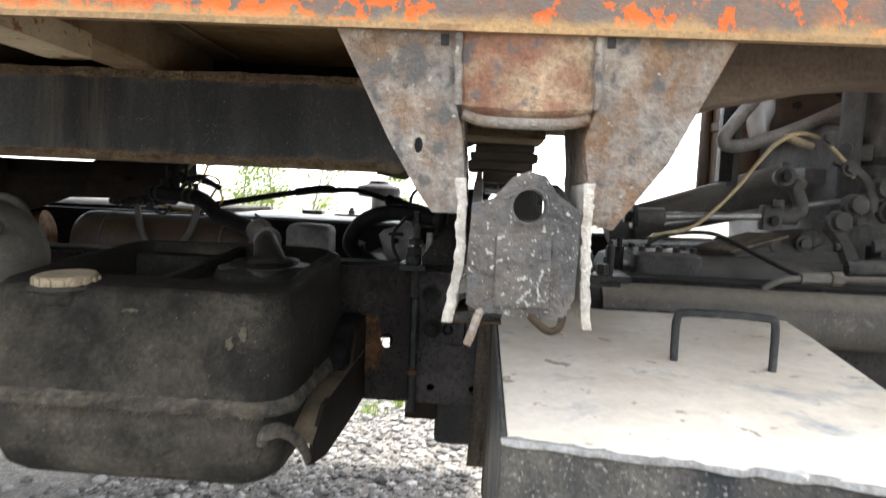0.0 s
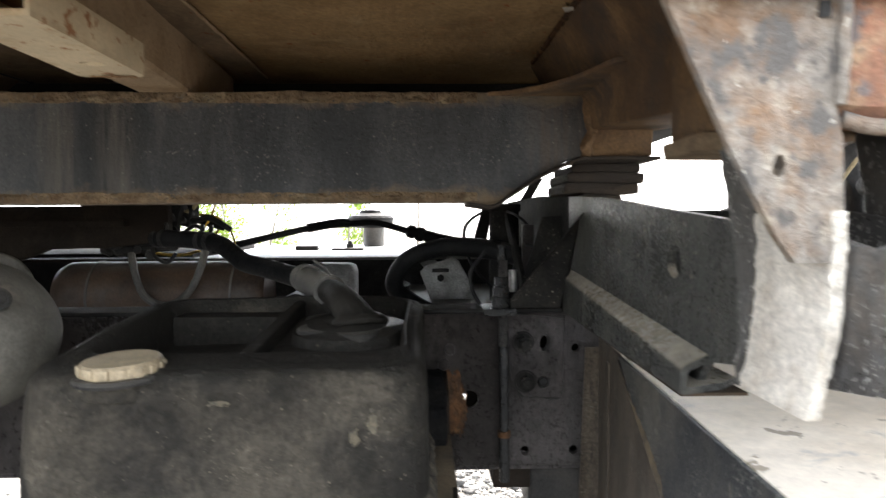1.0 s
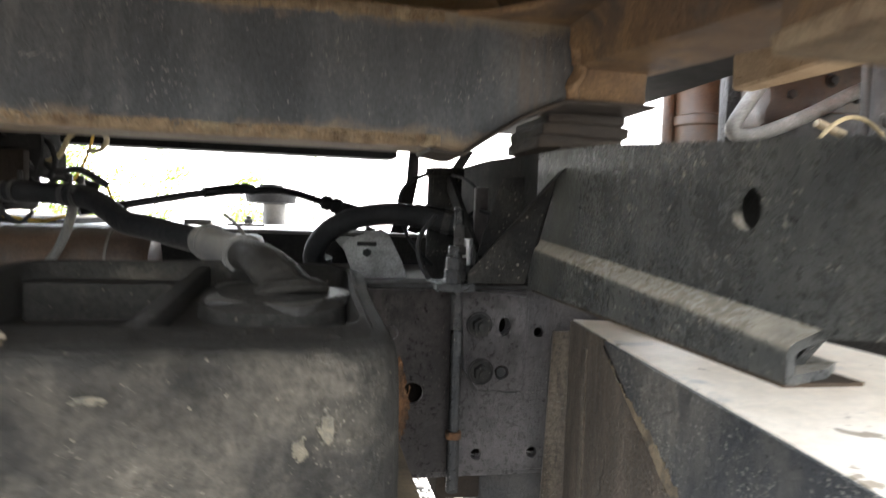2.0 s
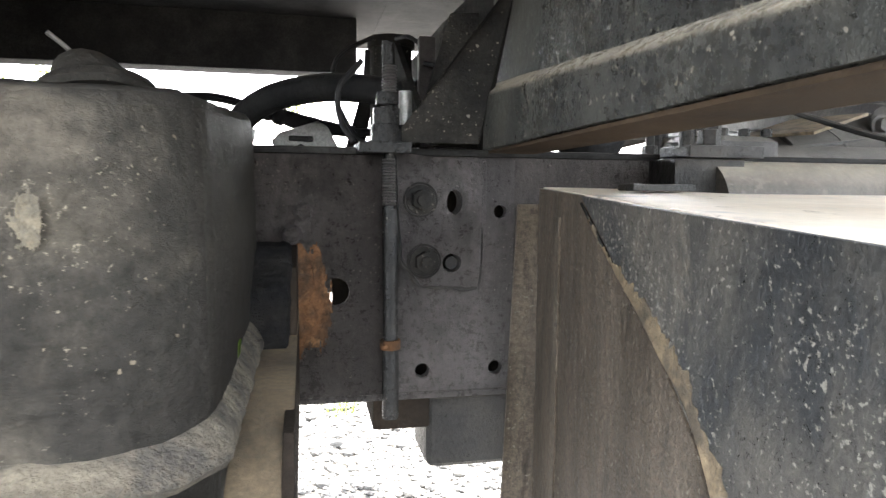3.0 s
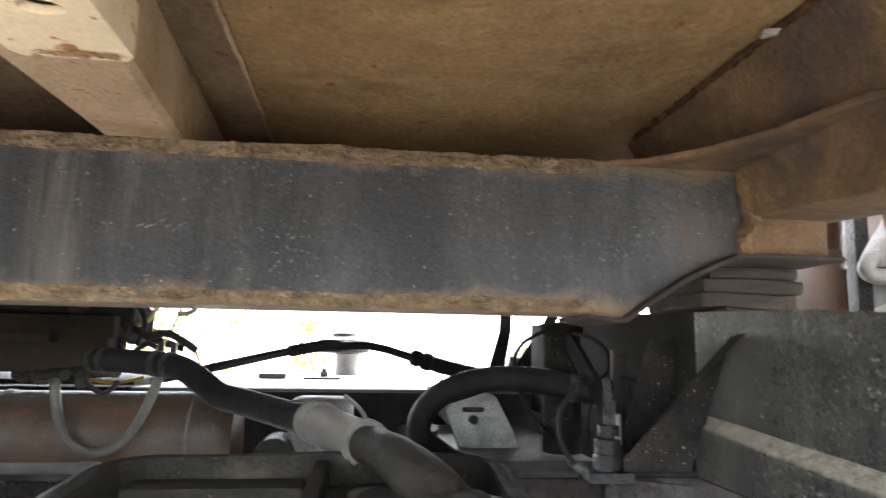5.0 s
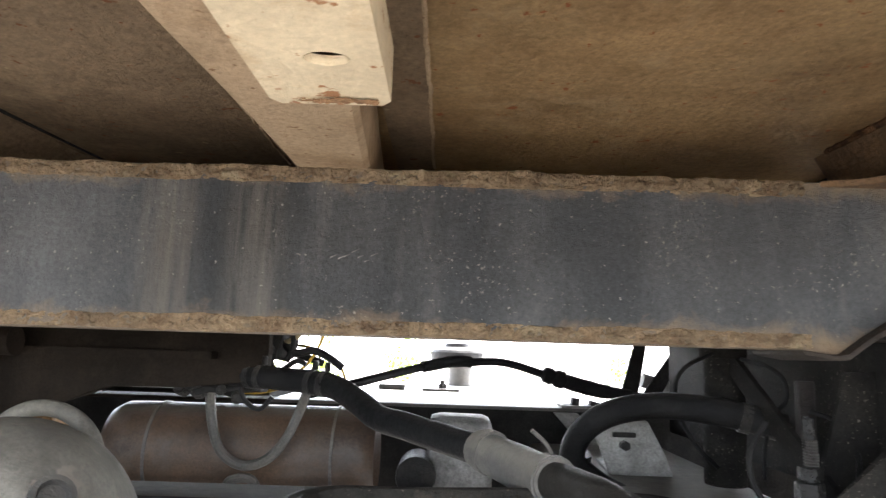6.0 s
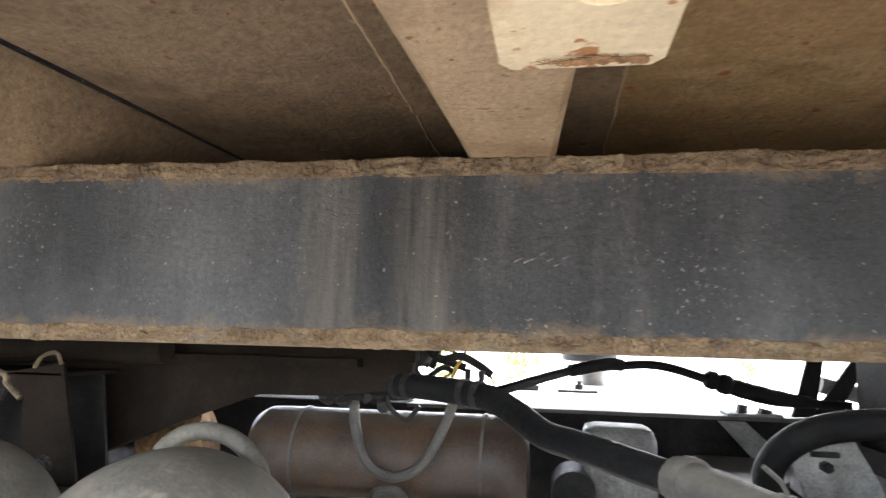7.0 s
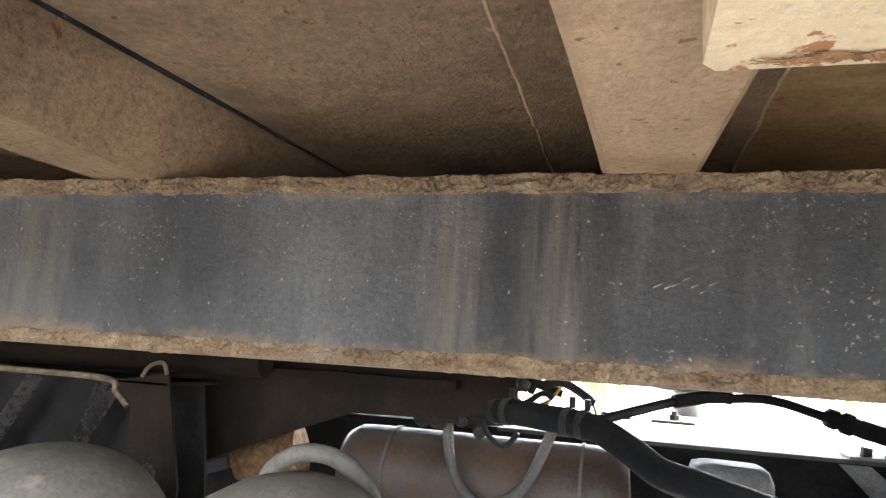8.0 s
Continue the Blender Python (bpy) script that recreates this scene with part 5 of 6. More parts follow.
# ---- white toolbox ----
boxt = thing("tool_box", (0.29, 0.58, 0.50), "steel toolbox with chalky white lid and tarred sides", "toolbox")
lid_top = [(0.0946, 0.356), (0.233, 0.325), (0.384, 0.301), (0.465, 0.292), (0.527, 0.547), (0.553, 0.767), (0.562, 0.879), (0.394, 0.889), (0.255, 0.889), (0.175, 0.955), (0.0962, 0.972)]


def sloped(bm, foot=-1.0):
    """The lid falls towards the front."""
    for v in bm.verts:
        if v.co.z > foot:
            v.co.z += 0.0015 - 0.058 * (0.93 - v.co.y)
    return bm


bm = sloped(plate(lid_top, "z", 0.9125, 0.918, bevel=0.002))
bmesh.ops.triangulate(bm, faces=bm.faces)
lid = part("lid", bm, M_BOXTOP, boxt, "chalky white lid scuffed to grey")
# side wall facing the tank: black front panel and brown board behind, split by a slanting gap
side_black = [(0.352, 0.9175), (0.352, 0.56), (0.575, 0.56), (0.677, 0.764), (0.732, 0.817), (0.787, 0.856), (0.862, 0.9165)]
side_brown = [(0.868, 0.917), (0.793, 0.856), (0.738, 0.817), (0.683, 0.764), (0.581, 0.56), (0.966, 0.56), (0.966, 0.917)]
part("side_panel", sloped(plate(side_black, "x", 0.089, 0.094, bevel=0.0015), 0.90), M_BOXSIDE, boxt, "tarry black panel spattered with pale flecks")
part("side_board", sloped(plate(side_brown, "x", 0.0905, 0.0955, bevel=0.0012), 0.90), M_BOXBROWN, boxt, "mud-streaked brown board")
# solid dark bead; its black stands in for shade inside the gap
part("panel_gap", hose([(0.0900, 0.862, 0.908), (0.0900, 0.787, 0.853), (0.0900, 0.732, 0.814), (0.0900, 0.677, 0.761), (0.0900, 0.578, 0.565)], 0.0014, 8), M_PITCH, boxt, "thin dark gap between panel and board")
# tan wear that fades into the black panel beside the gap
bm = bmesh.new()
line = smooth_line([(0.0886, 0.846, 0.893), (0.0886, 0.787, 0.853), (0.0886, 0.732, 0.814), (0.0886, 0.677, 0.761), (0.0886, 0.578, 0.565)], 40)
rows = []
for i, c in enumerate(line):
    d = (line[min(i + 1, len(line) - 1)] - line[max(i - 1, 0)]).normalized()
    side = Vector((0, d.z, -d.y)) if d.z < 0 else Vector((0, -d.z, d.y))
    w = 0.004 + 0.018 * max(0, 0.40 + noise.noise(c * 14)) + 0.007 * noise.noise(c * 220)
    rows.append([bm.verts.new(c + side * (w * j / 3)) for j in range(4)])
for p, q in zip(rows, rows[1:]):
    for j in range(3):
        bm.faces.new((p[j], p[j + 1], q[j + 1], q[j]))
part("wear_band", bm, M_WEAR, boxt, "paint rubbed away to tan")
bm = plate([(0.0, 0.56), (0.0, 0.878), (0.378, 0.876), (0.378, 0.56)], "y", 0.0, 0.006, bevel=0.0015)
bmesh.ops.transform(bm, matrix=pose(0.0895, 0.3505, 0, 0, 0, -9.1), verts=bm.verts)
part("front_panel", bm, M_BOXSIDE, boxt)
bm = plate([(0.0, 0.8785), (0.0, 0.885), (0.378, 0.8825), (0.378, 0.876)], "y", -0.0035, 0.0045, bevel=0.0015)
bmesh.ops.subdivide_edges(bm, edges=[e for e in bm.edges if e.calc_length() > 0.2], cuts=30)
bmesh.ops.transform(bm, matrix=pose(0.0895, 0.3505, 0, 0, 0, -9.1), verts=bm.verts)
part("front_lip", roughened(bm, 60, 0.003), M_PALE, boxt)
bm = box(0.0965, 0.44, 0.36, 0.86, 0.56, 0.872, 0.0)
part("box_body", bm, M_BOXSIDE, boxt)
part("back_strip", box(0.093, 0.108, 0.940, 0.972, 0.60, 0.905, 0.002), M_BOXBROWN, boxt)
part("back_strip", box(0.0880, 0.0902, 0.905, 0.921, 0.58, 0.895, 0.0008), M_BOXBROWN, boxt)
bm = hose([(0.310, 0.614, 0.899), (0.309, 0.612, 0.93), (0.310, 0.611, 0.955), (0.318, 0.609, 0.962), (0.365, 0.60, 0.964), (0.411, 0.592, 0.963), (0.419, 0.591, 0.956), (0.420, 0.591, 0.93), (0.420, 0.591, 0.898)], 0.005, 10, 6)
part("handle", roughened(bm, 90, 0.0007), M_HANDLE, boxt, "bent reinforcing-bar handle")
part("hasp", box(0.145, 0.21, 0.885, 0.91, 0.919, 0.925, 0.001, turn=Matrix.Rotation(radians(6), 4, "Z")), M_GREASE, boxt)
bm = box(0.125, 0.560, 0.892, 0.936, 0.9005, 0.9125, 0.003)
bmesh.ops.subdivide_edges(bm, edges=bm.edges, cuts=5, use_grid_fill=True)
part("back_ledge", roughened(bm, 14, 0.004), M_RAIL, boxt, "dark dented ledge behind the lid")
part("back_flange", roughened(plate([(0.072, 0.905), (0.060, 0.60), (0.104, 0.60), (0.104, 0.905)], "y", 0.9745, 0.9790, bevel=0.001), 20, 0.0008), M_BOXBROWN, boxt)

# ---- tube beside the toolbox, gearbox and engine ----
tube = thing("cross_tube", (0.6, 1.0, 0.85), "large dusty grey tube lying along the frame", "pipe")
part("tube_body", rod((0.282, 0.990, 0.902), (2.3, 0.990, 0.902), 0.050, 32), M_TUBELIT, tube)
part("end_block", box(0.235, 0.315, 0.965, 1.019, 0.90, 0.953, 0.003), M_GREASE, tube)
part("end_block", box(0.245, 0.33, 0.955, 1.015, 0.9535, 0.966, 0.002), M_GREASE, tube)
part("end_bolt", bolt_shape((0.285, 0.985, 0.966), (0, 0, 1), 0.012, 0.016), M_GREASE, tube)
part("end_bolt", bolt_shape((0.262, 0.99, 0.966), (0, 0, 1), 0.008, 0.030, stub=0.01), M_GREASE, tube)
part("end_bolt", bolt_shape((0.300, 1.0, 0.966), (0, 0, 1), 0.008, 0.050, stub=0.01), M_GREASE, tube)

gear = thing("gearbox", (0.65, 1.35, 0.80), "oily grey cast gearbox with ribs and bolts", "gearbox")
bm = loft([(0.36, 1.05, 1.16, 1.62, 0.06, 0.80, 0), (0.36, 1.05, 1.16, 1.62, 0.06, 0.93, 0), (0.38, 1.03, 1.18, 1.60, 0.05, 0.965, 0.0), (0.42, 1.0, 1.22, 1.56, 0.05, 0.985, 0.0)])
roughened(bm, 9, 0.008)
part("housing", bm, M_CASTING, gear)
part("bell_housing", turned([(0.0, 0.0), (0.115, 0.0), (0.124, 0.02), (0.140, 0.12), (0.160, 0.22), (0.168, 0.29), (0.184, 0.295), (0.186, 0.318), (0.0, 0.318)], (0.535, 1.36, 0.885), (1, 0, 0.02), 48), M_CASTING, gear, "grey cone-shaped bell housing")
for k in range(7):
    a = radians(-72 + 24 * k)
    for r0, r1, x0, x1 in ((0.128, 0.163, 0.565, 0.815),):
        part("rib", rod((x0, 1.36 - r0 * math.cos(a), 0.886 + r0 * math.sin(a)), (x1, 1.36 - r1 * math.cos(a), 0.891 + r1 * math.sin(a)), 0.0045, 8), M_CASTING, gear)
    part("flange_bolt", bolt_shape((0.829, 1.36 - 0.176 * math.cos(a), 0.891 + 0.176 * math.sin(a)), (-1, 0, 0), 0.009, 0.010, 0.012), M_ENGINE, gear)
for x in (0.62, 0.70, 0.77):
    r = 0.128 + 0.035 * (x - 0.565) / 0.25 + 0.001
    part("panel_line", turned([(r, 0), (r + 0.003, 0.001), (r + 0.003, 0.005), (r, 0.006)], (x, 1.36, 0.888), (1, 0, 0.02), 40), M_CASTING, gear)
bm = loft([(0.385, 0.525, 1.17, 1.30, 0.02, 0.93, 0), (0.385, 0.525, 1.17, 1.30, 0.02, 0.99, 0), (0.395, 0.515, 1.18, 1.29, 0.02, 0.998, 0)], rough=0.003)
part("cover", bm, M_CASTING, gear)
for x in (0.40, 0.435, 0.47, 0.505):
    for y in (1.185, 1.28):
        part("cover_bolt", bolt_shape((x, y, 0.997), (0, 0, 1), 0.008, 0.009), M_GREASE, gear)
part("cover_bolt", bolt_shape((0.335, 1.20, 0.93), (0, 0, 1), 0.011, 0.05, stub=0.02), M_GREASE, gear)
part("cover_bolt", bolt_shape((0.365, 1.24, 0.95), (0, 0, 1), 0.011, 0.05, stub=0.02), M_GREASE, gear)
bm = box(0.55, 0.70, 1.20, 1.32, 1.020, 1.025, 0.001, turn=Matrix.Rotation(radians(20), 4, "Z") @ Matrix.Rotation(radians(-14), 4, "Y"))
part("loose_cover", bm, M_WEAR, gear, "loose dusty cover plate")

shaft = thing("shift_linkage", (0.5, 1.22, 1.06), "grey rod linkage with clamped ends", "linkage")
part("link_rod", rod((0.40, 1.22, 1.068), (0.66, 1.22, 1.081), 0.0085, 14), M_STEEL, shaft, "dull bright rod")
part("link_end", rod((0.392, 1.22, 1.067), (0.450, 1.22, 1.070), 0.0185, 18, bevel=0.003), M_ENGINE, shaft)
part("link_end", rod((0.366, 1.22, 1.066), (0.394, 1.22, 1.067), 0.013, 18, bevel=0.002), M_GREASE, shaft)
part("link_collar", rod((0.380, 1.22, 1.066), (0.392, 1.22, 1.067), 0.027, 18, bevel=0.004), M_GREASE, shaft)
part("link_clamp", bevelled(box(0.648, 0.688, 1.205, 1.235, 1.052, 1.104, 0.0), 0.006, 2), M_ENGINE, shaft)
part("link_bolt", bolt_shape((0.676, 1.203, 1.100), (0, 0, 1), 0.011, 0.014, 0.014), M_ENGINE, shaft)
part("link_bolt", bolt_shape((0.668, 1.204, 1.072), (0, -1, 0), 0.009, 0.009, 0.012), M_GREASE, shaft)
part("link_lever", hose([(0.682, 1.22, 1.080), (0.714, 1.225, 1.083), (0.733, 1.23, 1.098), (0.728, 1.235, 1.128), (0.708, 1.24, 1.158)], 0.0145, 14), M_ENGINE, shaft)
part("lever_knuckle", rod((0.690, 1.215, 1.165), (0.705, 1.262, 1.165), 0.021, 16, bevel=0.004), M_ENGINE, shaft)
part("link_bolt", bolt_shape((0.697, 1.235, 1.184), (0, 0, 1), 0.010, 0.010), M_ENGINE, shaft)
part("link_bolt", bolt_shape((0.691, 1.215, 1.165), (0, -1, 0), 0.010, 0.008, 0.014), M_GREASE, shaft)

duct = thing("exhaust_duct", (0.38, 1.55, 1.03), "dark grey diagonal duct beside the engine", "pipe")
part("duct_tube", rod((0.40, 1.60, 1.025), (0.98, 1.60, 1.190), 0.040, 36, r2=0.070), M_PIPE, duct)
part("duct_band", rod((0.452, 1.60, 1.0398), (0.464, 1.60, 1.0432), 0.0485, 32), M_GREASE, duct)
engine = thing("engine_block", (1.1, 1.4, 0.9), "dark grimy engine block hung with pipes", "engine")
bm = box(0.86, 1.9, 1.36, 2.0, 0.86, 1.30, 0.02)
bmesh.ops.subdivide_edges(bm, edges=bm.edges, cuts=6, use_grid_fill=True)
part("block", roughened(bm, 8, 0.03), M_ENGINE, engine)
for k, (x, r) in enumerate(((0.848, 0.023), (0.925, 0.038), (1.03, 0.035))):
    part("riser", rod((x, 1.28 + 0.02 * k, 1.14), (x, 1.28 + 0.02 * k, 1.46), r, 20), M_ENGINE, engine)
part("upright", box(0.650, 0.682, 1.49, 1.52, 1.16, 1.46, 0.003), M_GREASE, engine)
part("riser", rod((0.700, 1.54, 1.15), (0.705, 1.54, 1.46), 0.014, 14), M_PIPE, engine, "pale thin pipe")
random.seed(5)
for k in range(26):
    x, z, y = random.uniform(0.72, 1.25), random.uniform(0.93, 1.25), random.uniform(1.17, 1.30)
    kind = k % 3
    if kind == 0:
        part("fitting", rod((x, y, z), (x + random.uniform(-0.05, 0.05), y + 0.06, z + random.uniform(-0.04, 0.04)), random.uniform(0.010, 0.022), 12, bevel=0.002), M_ENGINE, engine)
    elif kind == 1:
        part("lug", box(x - 0.02, x + 0.025, y, y + 0.06, z - 0.015, z + 0.02, 0.004), M_ENGINE, engine)
    else:
        part("hex_plug", bolt_shape((x, y, z), (0, -1, 0), 0.012, 0.012, 0.017), M_ENGINE, engine)
for pts, r in (([(0.86, 1.18, 1.03), (0.90, 1.17, 1.04), (0.93, 1.17, 1.08), (0.94, 1.18, 1.16), (0.93, 1.20, 1.24)], 0.013), ([(0.80, 1.16, 0.985), (0.88, 1.15, 0.99), (0.97, 1.15, 0.985), (1.05, 1.16, 1.0)], 0.016),
               ([(0.80, 1.24, 1.205), (0.83, 1.22, 1.185), (0.86, 1.21, 1.15), (0.87, 1.21, 1.10)], 0.010), ([(0.99, 1.16, 1.0), (1.0, 1.15, 1.08), (1.02, 1.16, 1.18), (1.02, 1.2, 1.3)], 0.018)):
    part("engine_pipe", hose(pts, r, 12), M_ENGINE, engine, "oily grey pipe")
for x, z in ((0.83, 1.11), (0.90, 1.10), (0.80, 1.075), (0.96, 1.07), (0.88, 1.145)):
    part("boss", turned([(0.024, 0), (0.024, 0.012), (0.019, 0.016), (0.019, 0.03), (0.010, 0.033), (0.0, 0.033)], (x, 1.22, z), (0.15, -1, 0.1), 18), M_ENGINE, engine)
part("clamp_band", turned([(0.0385, 0), (0.041, 0), (0.041, 0.018), (0.0385, 0.018)], (0.925, 1.30, 1.20), (0, 0, 1), 24), M_GREASE, engine)
bm = box(0.79, 1.13, 1.54, 1.70, 1.285, 1.452, 0.012)
bmesh.ops.subdivide_edges(bm, edges=bm.edges, cuts=5, use_grid_fill=True)
part("manifold", roughened(bm, 18, 0.012), M_MUFF, engine, "rusty pink-brown manifold")
for x, z in ((0.845, 1.36), (0.905, 1.33), (0.955, 1.40), (1.02, 1.36), (1.08, 1.415)):
    part("manifold_bolt", bolt_shape((x, 1.545, z), (0, -1, 0), 0.012, 0.012, 0.017), M_GREASE, engine)
# added dark plate that hides the sky behind the engine
part("heat_shield", box(0.98, 1.9, 1.72, 1.726, 1.25, 1.499, 0.001), M_BROWNDARK, engine)
part("stack_pipe", turned([(0.0, 0), (0.078, 0.0), (0.078, 0.20), (0.084, 0.205), (0.084, 0.228), (0.078, 0.233), (0.078, 0.37), (0.0, 0.37)], (0.832, 1.87, 1.12), (0, 0, 1), 36), M_MUFF, engine, "rusty brown stack pipe")
part("side_pipe", rod((0.742, 1.90, 1.10), (0.742, 1.90, 1.49), 0.018, 16), M_MUFF, engine)
part("thin_riser", rod((0.874, 1.35, 1.22), (0.870, 1.35, 1.44), 0.010, 14), M_PIPE, engine, "pale thin pipe")
part("yellow_stub", rod((0.718, 1.30, 1.256), (0.780, 1.30, 1.236), 0.009, 12, bevel=0.001), M_CAP, engine, "yellowed plug end")
single("bent_hose", hose([(1.10, 1.45, 1.44), (1.014, 1.45, 1.391), (0.918, 1.45, 1.346), (0.821, 1.45, 1.297), (0.726, 1.45, 1.258), (0.668, 1.45, 1.244), (0.640, 1.452, 1.256), (0.664, 1.455, 1.299), (0.712, 1.46, 1.362), (0.755, 1.465, 1.43)], 0.0160, 14), M_HOSEPALE, "pale chalky rubber hose bent in a hairpin", "hose")
single("clear_tube", hose([(0.42, 1.19, 1.030), (0.492, 1.19, 1.048), (0.536, 1.19, 1.082), (0.586, 1.195, 1.136), (0.628, 1.20, 1.192), (0.663, 1.20, 1.232), (0.706, 1.20, 1.252), (0.753, 1.20, 1.239), (0.802, 1.20, 1.196), (0.83, 1.22, 1.17)], 0.0042, 10), M_TUBE, "yellowed plastic tube looping over the linkage", "tube")
single("pale_rod", rod((0.46, 1.25, 1.055), (0.86, 1.27, 1.125), 0.006, 10), M_STEEL, "thin pale steel rod", "rod")
single("pale_rod", rod((0.36, 1.30, 1.005), (0.60, 1.32, 1.012), 0.007, 10), M_STEEL, "thin pale steel rod above the gearbox", "rod")
single("control_cable", hose([(0.41, 1.18, 1.015), (0.46, 1.19, 1.035), (0.53, 1.198, 1.041), (0.575, 1.195, 1.03), (0.62, 1.13, 1.00), (0.66, 1.06, 0.975), (0.70, 1.03, 0.965)], 0.0045, 8), M_RUBBER, "black control cable across the gearbox", "cable")
fit_ob = thing("pipe_fitting", (0.66, 0.98, 0.97), "brass and steel pipe fitting on the tube", "pipe fitting")
part("fitting_body", rod((0.62, 0.965, 0.978), (0.67, 0.965, 0.980), 0.010, 6, bevel=0.001), M_PIPE, fit_ob)
part("fitting_nut", rod((0.67, 0.965, 0.980), (0.69, 0.965, 0.980), 0.013, 6, bevel=0.001), M_TUBELIT, fit_ob)
part("fitting_pipe", hose([(0.69, 0.965, 0.980), (0.80, 0.97, 0.982), (1.0, 0.99, 0.98)], 0.0055, 10), M_TUBELIT, fit_ob)
part("fitting_pipe", hose([(0.62, 0.965, 0.978), (0.59, 0.97, 0.972), (0.565, 0.98, 0.955)], 0.0055, 10), M_PIPE, fit_ob)

# ---- far-side lid with a capped post ----
deck = thing("battery_box", (-0.4, 2.3, 0.7), "pale lidded box beyond the far rail", "box")
part("box_lid", box(-0.82, 0.35, 1.90, 2.85, 0.988, 0.998, 0.003), M_DECK, deck)
part("box_case", box(-0.81, 0.30, 1.92, 2.83, 0.72, 0.987, 0.004), M_DARK, deck)
# invented dark mass that fills the dark far left and blocks light
locker = thing("dark_mass", (-1.5, 2.2, 0.5), "dark mass added beyond the far rail to block light", "locker")
part("locker_body", box(-2.1, -0.84, 1.90, 2.60, 0.45, 0.996, 0.01), M_DARK, locker)
part("locker_lid", box(-2.11, -0.83, 1.89, 2.61, 0.996, 1.012, 0.003), M_DARK, locker)
bm = bolt_shape((-0.43, 2.34, 0.998), (0, 0, 1), 0.014, 0.02, 0.03, 0.012)
bm = box(-0.49, -0.38, 2.30, 2.36, 0.9985, 1.006, 0.002, bm=bm)
part("lid_clamp", bm, M_GREASE, deck)
part("lid_clamp", box(-0.62, -0.54, 2.32, 2.38, 0.9985, 1.015, 0.005), M_GREASE, deck)
mount = thing("capped_post", (-0.38, 2.70, 0.998), "grey post with a wide black bolted cap", "post")
part("post_body", rod((-0.37, 2.70, 0.9985), (-0.37, 2.70, 1.085), 0.042, 28), M_PIPE, mount)
part("post_cap", turned([(0.055, 0.0), (0.088, 0.006), (0.094, 0.040), (0.088, 0.048), (0.045, 0.060), (0.040, 0.072), (0.0, 0.074)], (-0.383, 2.70, 1.072), (0, 0, 1)), M_HOSEBLACK, mount)

# plain closing walls, added to block light: one behind, one over the engine
single("wall_rear", box(-1.65, -1.61, 0.32, 1.88, 0.02, 1.26, 0.003), M_DARK, "plain dark wall added to block light from the rear", "wall", kind="structure")
# added overhead panel that keeps sun off the engine
single("ceiling", box(0.605, 2.9, 0.36, 2.0, 1.50, 1.53, 0.004), M_DARK, "plain dark panel added to shade the engine", "ceiling", kind="structure")

# ---- hoses and cables inside the frame ----
fuel = thing("fuel_hose", (-0.5, 1.2, 1.0), "thick dusty black fuel hose with clips", "hose")
part("hose_run", hose([(-0.380, 1.095, 1.004), (-0.425, 1.135, 1.012), (-0.475, 1.185, 1.020), (-0.512, 1.225, 1.025), (-0.545, 1.262, 1.042), (-0.590, 1.305, 1.060), (-0.670, 1.345, 1.066), (-0.745, 1.38, 1.068), (-0.83, 1.43, 1.072), (-0.95, 1.48, 1.090)], 0.0175, 16), M_HOSEBLACK, fuel)
for p, q in (((-0.598, 1.310, 1.0615), (-0.607, 1.314, 1.0625)), ((-0.618, 1.320, 1.0632), (-0.627, 1.324, 1.064)), ((-0.705, 1.361, 1.0670), (-0.714, 1.365, 1.0672)), ((-0.724, 1.370, 1.0674), (-0.733, 1.374, 1.0676))):
    c = part("hose_clip", rod(p, q, 0.0192, 20), M_GREASE, fuel)
    part("clip_screw", bolt_shape(Vector(p) + Vector((0, 0, 0.019)), (0, 0, 1), 0.005, 0.012), M_GREASE, c)
brake = thing("air_line", (-0.4, 1.7, 1.05), "black jointed air line sagging across the frame", "cable")
part("line_run", hose([(-0.66, 1.50, 1.035), (-0.59, 1.553, 1.052), (-0.463, 1.70, 1.084), (-0.386, 1.74, 1.092), (-0.323, 1.75, 1.097), (-0.280, 1.75, 1.092), (-0.237, 1.75, 1.080), (-0.190, 1.75, 1.066), (-0.12, 1.75, 1.048), (-0.04, 1.75, 1.036), (0.03, 1.72, 1.034)], 0.0085, 12), M_HOSEBLACK, brake)
part("line_sleeve", hose([(-0.47, 1.692, 1.083), (-0.40, 1.73, 1.096), (-0.37, 1.742, 1.0945)], 0.0120, 12), M_HOSEBLACK, brake)
part("line_fitting", turned([(0.0, 0.0), (0.010, 0.0), (0.017, 0.006), (0.018, 0.020), (0.0145, 0.026), (0.019, 0.032), (0.019, 0.046), (0.013, 0.054), (0.0, 0.056)], (-0.218, 1.75, 1.0755), (0.045, 0, -0.0135), 18), M_HOSEBLACK, brake, "lumpy black hose joint")
part("line_boot", roughened(hose([(-0.168, 1.75, 1.060), (-0.12, 1.75, 1.048), (-0.08, 1.75, 1.041), (-0.03, 1.747, 1.036)], 0.0155, 14, radii=[0.016, 0.0165, 0.0145, 0.011]), 50, 0.0015), M_HOSEBLACK, brake)
loop = thing("looped_hose", (-0.1, 1.27, 0.93), "thick black hose looped beside the gusset", "hose")
part("hose_run", hose([(0.02, 1.20, 1.03), (-0.05, 1.22, 1.046), (-0.12, 1.26, 1.050), (-0.182, 1.29, 1.036), (-0.222, 1.31, 1.005), (-0.233, 1.32, 0.965), (-0.195, 1.34, 0.93), (-0.16, 1.33, 0.912)], 0.0185, 16), M_HOSEBLACK, loop)
